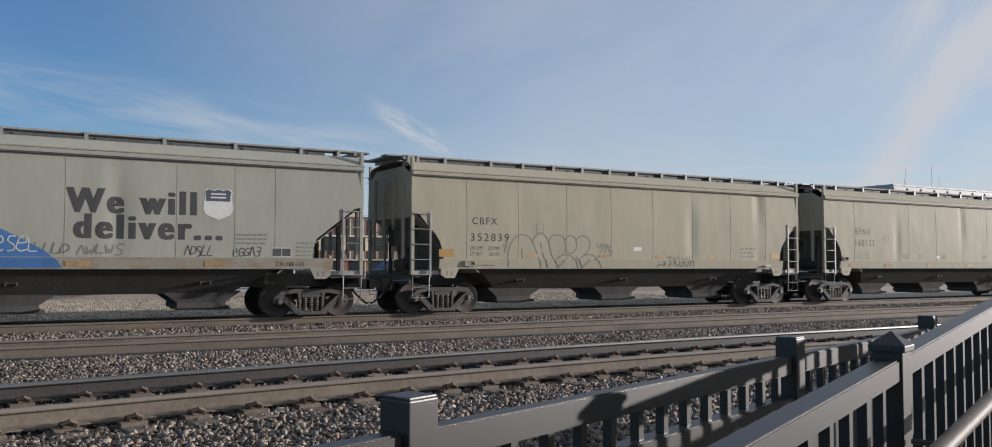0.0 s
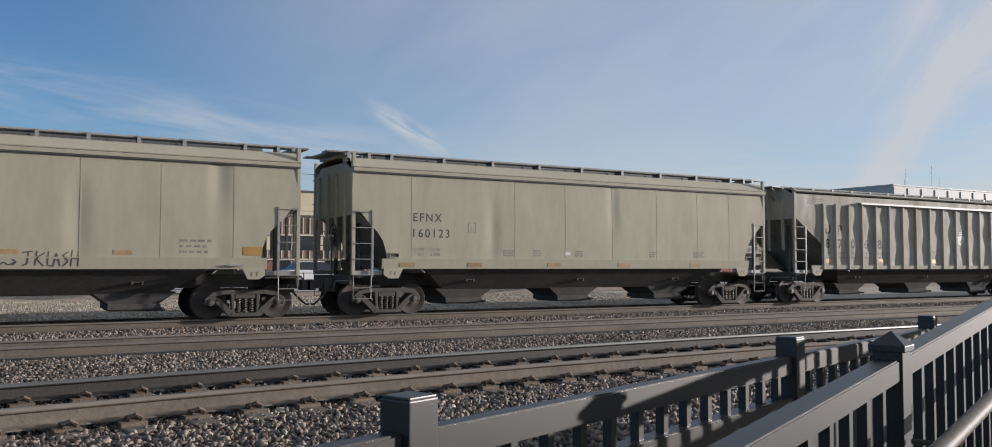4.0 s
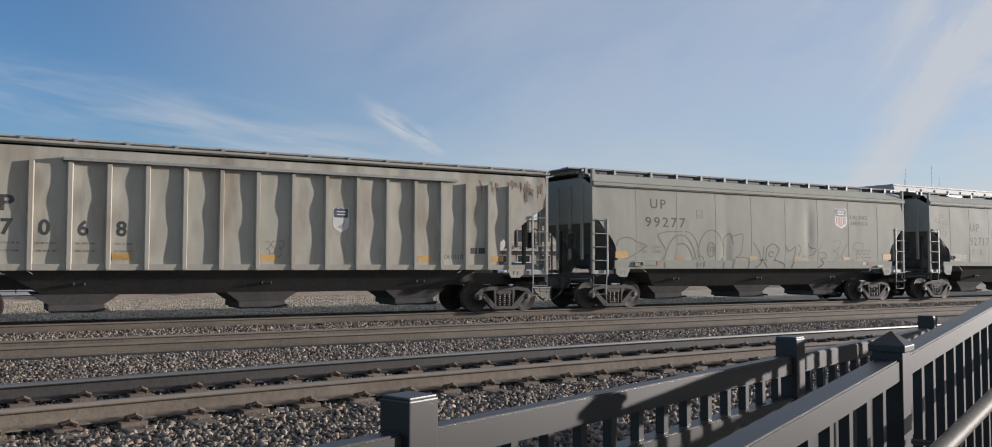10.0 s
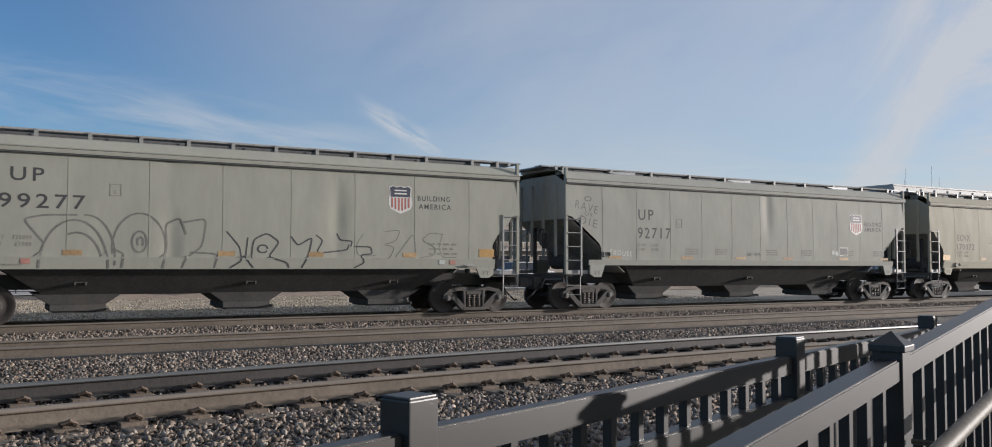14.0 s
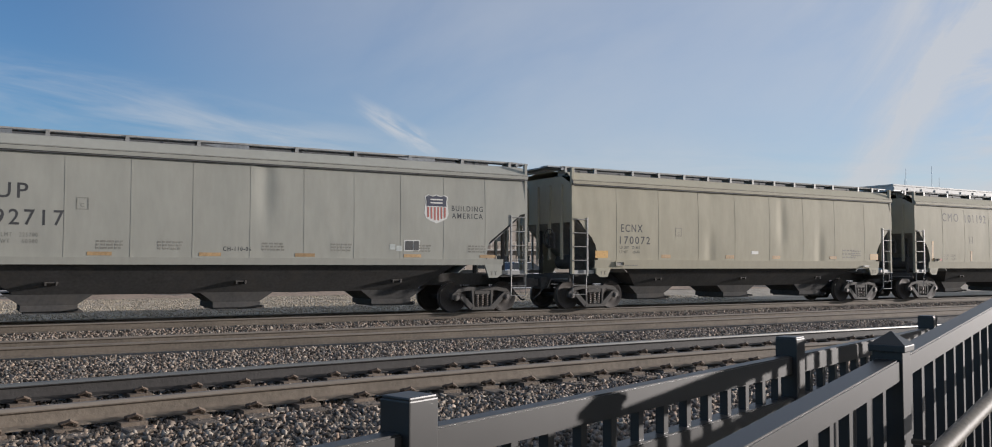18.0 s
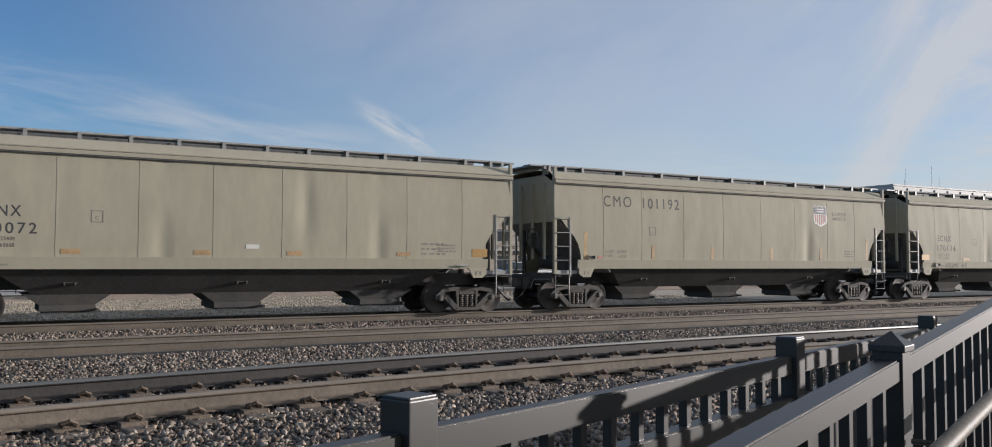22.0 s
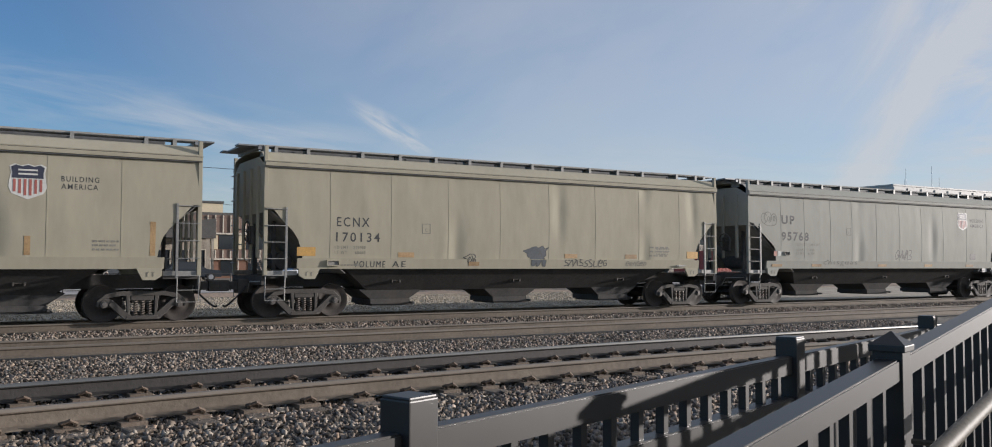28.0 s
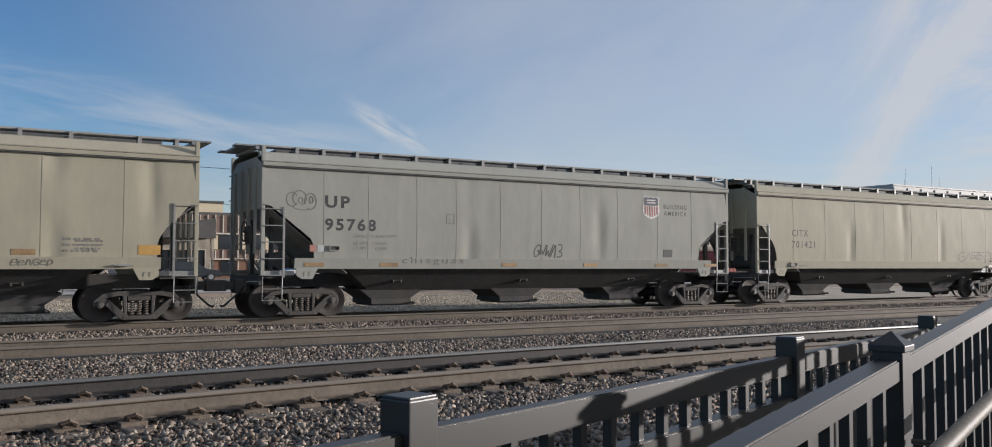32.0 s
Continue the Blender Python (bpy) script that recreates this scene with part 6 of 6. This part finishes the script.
flag = thing("flag_pole", "slim white pole with a round base", "pole", at=(9.69, 58, 0.05))
bm = bmesh.new()
rod(bm, (0, 0, 0), (0, 0, 5.3), 0.05, 0.035, 10)
part("shaft", bm, "white", flag)
bm = bmesh.new()
rod(bm, (0, 0, 0), (0, 0, 0.5), 0.12, 0.10, 10)
part("base", bm, "conduit", flag)

# far warehouse
ware = building("long off-white warehouse with a flat roof", "warehouse", 140.0, 188.0, 98, 140, 0.1, 15.6, "warehouse", "warehouse")
for i in range(12):
    bm = bmesh.new()
    box(bm, i * 4 + 0.0, i * 4 + 0.12, -0.12, -0.004, 0, 15.2)
    part("cladding_joint", bm, "pale", ware)
for x_, y_, top in ((148.0, 101, 19.3), (152.0, 104, 17.8), (160.5, 104, 20.8), (166.0, 106, 19.0)):
    mast = thing("antenna", "thin rooftop antenna mast", "antenna", at=(x_, y_, 15.95))
    bm = bmesh.new()
    rod(bm, (0, 0, 0), (0, 0, top - 15.95), 0.05, 0.03, 6)
    part("mast", bm, "conduit", mast)

# long two-storey row building with dark windows and a balcony rail
row_house = building("long taupe two-storey building with rows of dark windows", "building", 46.8, 112.0, 90, 101, 0.1, 6.7, "taupe")
for i in range(22):
    window(row_house, 1.0 + i * 2.95, 4.1, 1.7, 1.5, "glass", "batten")
    window(row_house, 1.0 + i * 2.95, 0.9, 1.7, 1.6, "glass", "batten")
bm = bmesh.new()
box(bm, 0, 65.2, -0.9, -0.004, 3.05, 3.2)
part("balcony_slab", bm, "concrete", row_house, "thin balcony slab along the upper storey")
for i in range(60):
    bm = bmesh.new()
    box(bm, 0.2 + i * 1.1, 0.26 + i * 1.1, -0.88, -0.82, 3.2, 4.05)
    part("baluster", bm, "batten", row_house)
bm = bmesh.new()
box(bm, 0, 65.2, -0.90, -0.80, 4.05, 4.12)
part("balcony_rail", bm, "batten", row_house)

# red steel container standing beyond the street
box_red = thing("shipping_container", "red corrugated steel container beyond the street", "container", at=(60.6, 61, 0.16))
bm = bmesh.new()
box(bm, 0, 2.6, 0.03, 6.0, 0.12, 2.68)
part("body", bm, "red_steel", box_red)
for k in range(13):
    bm = bmesh.new()
    hull8(bm, [(0.14 + k * 0.18, 0.03, 0.25), (0.27 + k * 0.18, 0.03, 0.25), (0.25 + k * 0.18, -0.005, 0.25), (0.16 + k * 0.18, -0.005, 0.25)],
          [(0.14 + k * 0.18, 0.03, 2.55), (0.27 + k * 0.18, 0.03, 2.55), (0.25 + k * 0.18, -0.005, 2.55), (0.16 + k * 0.18, -0.005, 2.55)])
    part("corrugation", bm, "red_steel", box_red)
for x0, x1, z0, z1 in ((0, 0.1, 0, 2.8), (2.5, 2.6, 0, 2.8), (0.1, 2.5, 0, 0.14), (0.1, 2.5, 2.66, 2.8)):
    bm = bmesh.new()
    box(bm, x0, x1, -0.03, 0.05, z0, z1, 0.01)
    part("frame", bm, "red_steel", box_red)

# utility poles and wires
upole = thing("utility_pole", "weathered timber utility pole with crossarms and conduit", "utility pole", at=(3.95, 50, -0.2))
bm = bmesh.new()
rod(bm, (0, 0, 0), (-0.02, 0, 7.15), 0.14, 0.09, 12)
part("pole", bm, "pole", upole, smooth=True)
for z in (6.9, 6.75):
    bm = bmesh.new()
    box(bm, -0.55, 0.55, -0.25, -0.13, z, z + 0.09, 0.01)
    part("crossarm", bm, "pole", upole)
for k in (-0.5, -0.25, 0.25, 0.5):
    bm = bmesh.new()
    rod(bm, (k, -0.19, 6.97), (k, -0.19, 7.10), 0.035, 0.025, 8)
    part("insulator", bm, "pole", upole)
bm = bmesh.new()
path_rod(bm, [(-0.55, -0.2, 6.0), (-0.45, -0.2, 5.7), (-0.25, -0.2, 5.3), (-0.24, -0.2, 0.3)], 0.045)
part("conduit", bm, "pole", upole)
bm = bmesh.new()
box(bm, -0.62, -0.46, -0.28, -0.12, 5.85, 6.15, 0.02)
rod(bm, (-0.54, -0.2, 6.1), (-0.1, -0.2, 6.3), 0.025, sides=6)
part("cutout_box", bm, "roofing", upole)
spole = thing("signal_pole", "slim grey metal pole", "pole", at=(4.28, 51.5, -0.2))
bm = bmesh.new()
rod(bm, (0, 0, 0), (0, 0, 5.3), 0.065, 0.055, 10)
rod(bm, (0, 0, 5.2), (0, 0, 5.35), 0.09, 0.07, 10)
part("pole", bm, "pole", spole)
wires = thing("overhead_wire", "sagging overhead cables between poles", "cable")
for (x0, z0), (x1, z1), y_ in (((-40, 7.5), (3.0, 6.9), 49.8), ((3.0, 6.9), (70, 7.6), 49.8), ((-40, 7.4), (4.9, 6.9), 49.8), ((4.9, 6.9), (70, 7.5), 49.8), ((-40, 5.2), (4.0, 5.2), 49.9),
                               ((4.0, 5.25), (60, 3.8), 49.9), ((-40, 4.9), (60, 4.6), 54.0), ((-40, 3.3), (4.0, 3.6), 49.9)):
    bm = bmesh.new()
    pts = [(x0 + (x1 - x0) * i / 12, y_, z0 + (z1 - z0) * i / 12 - 0.5 * (1 - (i / 6 - 1) ** 2)) for i in range(13)]
    path_rod(bm, pts, 0.013, 4)
    part("wire", bm, "wire", wires)
street = thing("street_lamp", "tall street lamp with a curved arm", "street lamp", at=(3.9, 80, -0.2))
bm = bmesh.new()
path_rod(bm, [(0, 0, 0), (0, 0, 5.6), (0.3, 0, 5.9), (1.2, 0, 5.95)], 0.05, 6)
part("pole", bm, "pole", street)
bm = bmesh.new()
box(bm, 1.1, 1.6, -0.12, 0.12, 5.88, 6.0, 0.03)
part("lamp_head", bm, "conduit", street)

# crossing signal with lit red lenses, octagonal sign seen from behind
sig = thing("crossing_signal", "black street signal with its upper red lamp lit", "signal", at=(5.63, 48, -0.1))
bm = bmesh.new()
rod(bm, (0.0, 0.2, 0), (0.0, 0.2, 2.6), 0.06, sides=10)
part("mast", bm, "signal_black", sig)
for z in (1.55, 2.02):
    bm = bmesh.new()
    rod(bm, (0.0, -0.05, z), (0.0, 0.1, z), 0.17, sides=16)
    housing = part("lamp_housing", bm, "signal_black", sig)
    bm = bmesh.new()
    rod(bm, (0.0, -0.08, z), (0.0, -0.055, z), 0.07, sides=14)
    part("lens", bm, "lamp_red" if z > 1.8 else "red", housing, "lit red lens" if z > 1.8 else "unlit red lens")
sign = thing("stop_sign", "grey back of an octagonal sign on a post", "sign", at=(5.30, 90, 0.0))
bm = bmesh.new()
rod(bm, (0, 0, 0), (0, 0, 2.1), 0.04, sides=8)
box(bm, -0.22, 0.22, -0.02, -0.01, 2.12, 2.34)
part("post", bm, "conduit", sign)
bm = bmesh.new()
rod(bm, (0, -0.06, 1.62), (0, -0.05, 1.62), 0.42, sides=8)
part("plate", bm, "conduit", sign)


def limb(bm, rnd, a, direction, length, r, depth, tips):
    b = a + direction * length
    rod(bm, a, b, r, r * 0.62, 5 if depth < 3 else 3)
    if depth == 0 or r < 0.006:
        tips.append(b)
        return
    for _ in range(rnd.choice((2, 3, 3))):
        d = (direction + Vector((rnd.uniform(-0.7, 0.7), rnd.uniform(-0.7, 0.7), rnd.uniform(-0.15, 0.55)))).normalized()
        limb(bm, rnd, b if rnd.random() < 0.6 else a + direction * length * 0.6, d, length * rnd.uniform(0.6, 0.85), r * 0.6, depth - 1, tips)


def bare_tree(x, y, hh, seed, label):
    rnd = random.Random(seed)
    tree = thing("bare_tree", label, "tree", at=(x, y, 0))
    bm = bmesh.new()
    tips = []
    rod(bm, (0, 0, -0.2), (0, 0, hh * 0.22), hh * 0.03, hh * 0.022, 8)
    part("trunk", bm, "bark", tree)
    bm = bmesh.new()
    for _ in range(4):
        limb(bm, rnd, Vector((0, 0, hh * 0.18)), Vector((rnd.uniform(-0.5, 0.5), rnd.uniform(-0.5, 0.5), 1)).normalized(), hh * 0.24, hh * 0.014, 5, tips)
    part("crown", bm, "twig", tree, "fine leafless twigs")


def clump_tree(name, x, y, hh, w, seed, mat, label, cone=True):
    """An evergreen or shrub: short trunk and many small needle clumps with gaps."""
    rnd = random.Random(seed)
    tree = thing(name, label, "tree" if cone else "shrub", at=(x, y, 0))
    bm = bmesh.new()
    rod(bm, (0, 0, -0.2), (0, 0, hh * 0.9), 0.12, 0.03, 7)
    part("trunk", bm, "bark", tree)
    bm = bmesh.new()
    for _ in range(1500):
        z = hh * (0.12 + 0.88 * rnd.random() ** 1.2)
        r = w * ((1 - z / hh) * 0.9 + 0.1 if cone else math.sqrt(max(0.05, 1 - (z / hh - 0.45) ** 2 * 3))) * math.sqrt(rnd.random()) * rnd.uniform(0.75, 1.15)
        ang = rnd.uniform(0, 6.283)
        c = Vector((r * math.cos(ang), r * math.sin(ang), z))
        k = rnd.uniform(0.05, 0.12)
        vs = [bm.verts.new(c + Vector((rnd.uniform(-k, k), rnd.uniform(-k, k), rnd.uniform(-k, k)))) for _ in range(4)]
        for q in ((0, 1, 2), (0, 2, 3), (0, 3, 1), (1, 3, 2)):
            bm.faces.new([vs[i] for i in q])
    part("crown", bm, mat, tree)


clump_tree("conifer", 5.0, 79, 4.7, 0.9, 3, "evergreen", "narrow dark evergreen behind the street")
bare_tree(5.2, 66, 4.6, 5, "leafless grey tree beside the street")
bare_tree(7.6, 68, 4.4, 8, "leafless grey tree beside the street")
bare_tree(2.6, 72, 4.0, 12, "leafless grey tree beside the street")
bare_tree(20.0, 70, 3.2, 15, "small leafless tree before the office")
for k, xx in enumerate((3.6, 4.4, 5.6, 6.6, 7.8)):
    clump_tree("shrub", xx, 69 + (k % 2), 2.4, 0.9, 30 + k, "hedge", "dull brown winter shrub", False)


# street strip, low chain fence, parked cars
road = tagged(new("road"), "grey asphalt street behind the bank", "road", kind="structure")
bm = bmesh.new()
box(bm, -80, 300, 50.5, 59.0, 0.10, 0.195)
part("surface", bm, "asphalt", road)
lot_fence = thing("chain_fence", "low black metal railing along the street", "fence", at=(0, 47.6, 0.06))
for i in range(60):
    bm = bmesh.new()
    rod(bm, (-10 + i * 2.0, 0, 0), (-10 + i * 2.0, 0, 0.95), 0.03, sides=6)
    part("post", bm, "signal_black", lot_fence)
for z in (0.92, 0.5, 0.1):
    bm = bmesh.new()
    rod(bm, (-10, 0, z), (108, 0, z), 0.02, sides=5)
    part("rail", bm, "signal_black", lot_fence)


def parked_car(x, y, paint, label, rz=0.0):
    pc = thing("parked_car", label, "car", "cars parked across the tracks", at=(x, y, 0.195), rz=rz)
    bm = bmesh.new()
    prism(bm, [(-2.2, 0.32), (2.2, 0.32), (2.22, 0.62), (2.05, 0.82), (1.1, 0.92), (-1.75, 0.95), (-2.2, 0.85)], -0.86, 0.86)
    bmesh.ops.bevel(bm, geom=bm.edges[:], offset=0.06, segments=2, affect="EDGES")
    part("body", bm, paint, pc)
    bm = bmesh.new()
    hull8(bm, [(-1.7, -0.8, 0.93), (1.1, -0.8, 0.90), (1.1, 0.8, 0.90), (-1.7, 0.8, 0.93)], [(-1.2, -0.66, 1.42), (0.3, -0.66, 1.44), (0.3, 0.66, 1.44), (-1.2, 0.66, 1.42)])
    part("greenhouse", bm, "glass", pc)
    bm = bmesh.new()
    box(bm, -1.2, 0.35, -0.67, 0.67, 1.42, 1.47, 0.02)
    part("cabin_roof", bm, paint, pc)
    for wx in (-1.35, 1.35):
        for wy in (-0.80, 0.80):
            bm = bmesh.new()
            rod(bm, (wx, wy - 0.1, 0.32), (wx, wy + 0.1, 0.32), 0.32, sides=16)
            wh = part("wheel", bm, "tyre", pc)
            bm = bmesh.new()
            rod(bm, (wx, wy - 0.11, 0.32), (wx, wy + 0.11, 0.32), 0.19, sides=12)
            part("rim", bm, "car_silver", wh)


for x_, y_, paint in ((9.0, 76, "car_silver"), (14.6, 70, "car_dark"), (18.2, 52, "car_white"), (24, 52, "car_dark"), (33.6, 52.5, "car_white")):
    parked_car(x_, y_, paint, {"car_silver": "silver parked car", "car_dark": "dark parked car", "car_white": "white parked car"}[paint] + " on the street beyond the tracks")


# ---- clouds: thin high layer far off, drifting ----
def cloud_layer():
    """A far dome whose thin veil is densest in a few long streaks, with a painted glare haze; it drifts as a whole."""
    m = bpy.data.materials.new("thin_cloud_and_glare_haze")
    m.use_nodes = True
    n, l = m.node_tree.nodes, m.node_tree.links
    n.remove(n["Principled BSDF"])
    out = n["Material Output"]

    def calc(op, a, b=None, c=None):
        q = n.new("ShaderNodeMath")
        q.operation = op
        for k, v in enumerate((a, b, c)):
            if v is None:
                continue
            if isinstance(v, (int, float)):
                q.inputs[k].default_value = v
            else:
                l.new(v, q.inputs[k])
        return q.outputs[0]

    def ease(v, a, b, to=1.0):
        q = n.new("ShaderNodeMapRange")
        q.interpolation_type = "SMOOTHSTEP"
        q.inputs["From Min"].default_value, q.inputs["From Max"].default_value, q.inputs["To Max"].default_value = a, b, to
        l.new(v, q.inputs["Value"])
        return q.outputs[0]

    co = n.new("ShaderNodeTexCoord")
    turn = n.new("ShaderNodeMapping")
    turn.inputs["Rotation"].default_value = (0, 0, radians(30.8))
    l.new(co.outputs["Object"], turn.inputs["Vector"])
    sep = n.new("ShaderNodeSeparateXYZ")
    l.new(turn.outputs[0], sep.inputs[0])
    ahead = calc("MAXIMUM", sep.outputs[1], 300.0)
    u, v = calc("DIVIDE", sep.outputs[0], ahead), calc("DIVIDE", sep.outputs[2], ahead)

    def streak_noise(slope, along, across, detail=8, shift=0.0):
        p = calc("MULTIPLY_ADD", u, -slope, v)
        comb = n.new("ShaderNodeCombineXYZ")
        l.new(calc("MULTIPLY", u, along), comb.inputs[0])
        l.new(calc("MULTIPLY", p, across), comb.inputs[1])
        comb.inputs[2].default_value = shift
        t = n.new("ShaderNodeTexNoise")
        t.inputs["Scale"].default_value, t.inputs["Detail"].default_value, t.inputs["Roughness"].default_value = 1.0, detail, 0.6
        t.inputs["Distortion"].default_value = 0.5
        l.new(comb.outputs[0], t.inputs["Vector"])
        return t.outputs["Fac"]

    def band(slope, at, width):
        """1 on the line v = at + slope * u, fading over width."""
        off = calc("ABSOLUTE", calc("SUBTRACT", calc("MULTIPLY_ADD", u, -slope, v), at))
        return ease(off, width, 0.0)

    left = calc("MULTIPLY", band(-0.20, 0.095, 0.055), ease(streak_noise(-0.20, 5, 34), 0.33, 0.72, 0.44))
    left = calc("MULTIPLY", left, ease(u, 0.02, -0.25))
    low = calc("MULTIPLY", band(-0.10, 0.06, 0.07), ease(streak_noise(-0.12, 4, 26, 7, 3.0), 0.40, 0.75, 0.30))
    wisp = calc("MULTIPLY", band(-0.55, 0.102, 0.020), ease(streak_noise(-0.55, 16, 60, 8, 7.0), 0.36, 0.66, 0.62))
    wisp = calc("MULTIPLY", wisp, calc("MULTIPLY", ease(u, -0.16, -0.10), ease(u, -0.04, -0.08)))
    right = calc("MULTIPLY", band(1.45, -0.522, 0.085), ease(streak_noise(1.45, 9, 10, 7, 11.0), 0.20, 0.80, 0.60))
    right = calc("MULTIPLY", right, ease(u, 0.36, 0.44))
    upper = calc("MULTIPLY", calc("MULTIPLY", ease(u, 0.24, 0.50), ease(v, 0.11, 0.24)), ease(streak_noise(0.9, 5, 8, 7, 13.0), 0.25, 0.80, 0.34))
    right = calc("ADD", right, upper)
    edge = calc("MULTIPLY", ease(u, 0.46, 0.60), ease(streak_noise(0.2, 6, 20, 7, 17.0), 0.36, 0.72, 0.38))
    # broad pale ramp to the right paints lens glare into the sky
    glare_haze = calc("MULTIPLY", ease(calc("MULTIPLY_ADD", v, 0.5, u), -0.42, 0.22), ease(streak_noise(0.3, 2.2, 3.5, 5, 21.0), -0.25, 0.75, 0.56))
    skyline = calc("MULTIPLY", ease(v, 0.17, 0.02), ease(streak_noise(-0.03, 5, 38, 7, 27.0), 0.15, 0.80, 0.62))
    total = left
    for k in (low, wisp, right, edge, glare_haze, skyline):
        total = calc("ADD", total, k)
    total = calc("MINIMUM", total, 0.9)
    em = n.new("ShaderNodeEmission")
    em.inputs["Color"].default_value, em.inputs["Strength"].default_value = (0.80, 0.82, 0.80, 1), 0.58
    tr = n.new("ShaderNodeBsdfTransparent")
    mix = n.new("ShaderNodeMixShader")
    l.new(total, mix.inputs[0])
    l.new(tr.outputs[0], mix.inputs[1])
    l.new(em.outputs[0], mix.inputs[2])
    l.new(mix.outputs[0], out.inputs["Surface"])
    bm = bmesh.new()
    bmesh.ops.create_uvsphere(bm, u_segments=64, v_segments=32, radius=3500)
    for f in [f for f in bm.faces if f.calc_center_median().z < -120]:
        bm.faces.remove(f)
    me = bpy.data.meshes.new("clouds")
    bm.to_mesh(me)
    bm.free()
    me.shade_smooth()
    me.materials.append(m)
    ob = tagged(new("clouds", me), "thin wispy white clouds with a painted glare haze in a blue sky", "clouds", kind="structure")
    ob.visible_shadow = False
    return ob


clouds = cloud_layer()


# ---- what moves ----
def motions():
    for car, centre in CARS:
        walk(car, [(t, pose(centre - travel(t), MAIN_Y, 0)) for t in [0.0] + [float(k) for k in range(2, 32, 2)] + [32.0]])
    for ws, x_ in WHEELSETS:
        walk(ws, [(k * 0.1, pose(x_, 0, 0.457, 0, -math.degrees(travel(k * 0.1) / 0.457) % 360, 0)) for k in range(321)])
    walk(clouds, [(0.0, pose(0, 0, 0)), (16.0, pose(0, 0, 0, 0, 0, 0.70)), (32.0, pose(0, 0, 0, 0, 0, 1.40))])


motions()
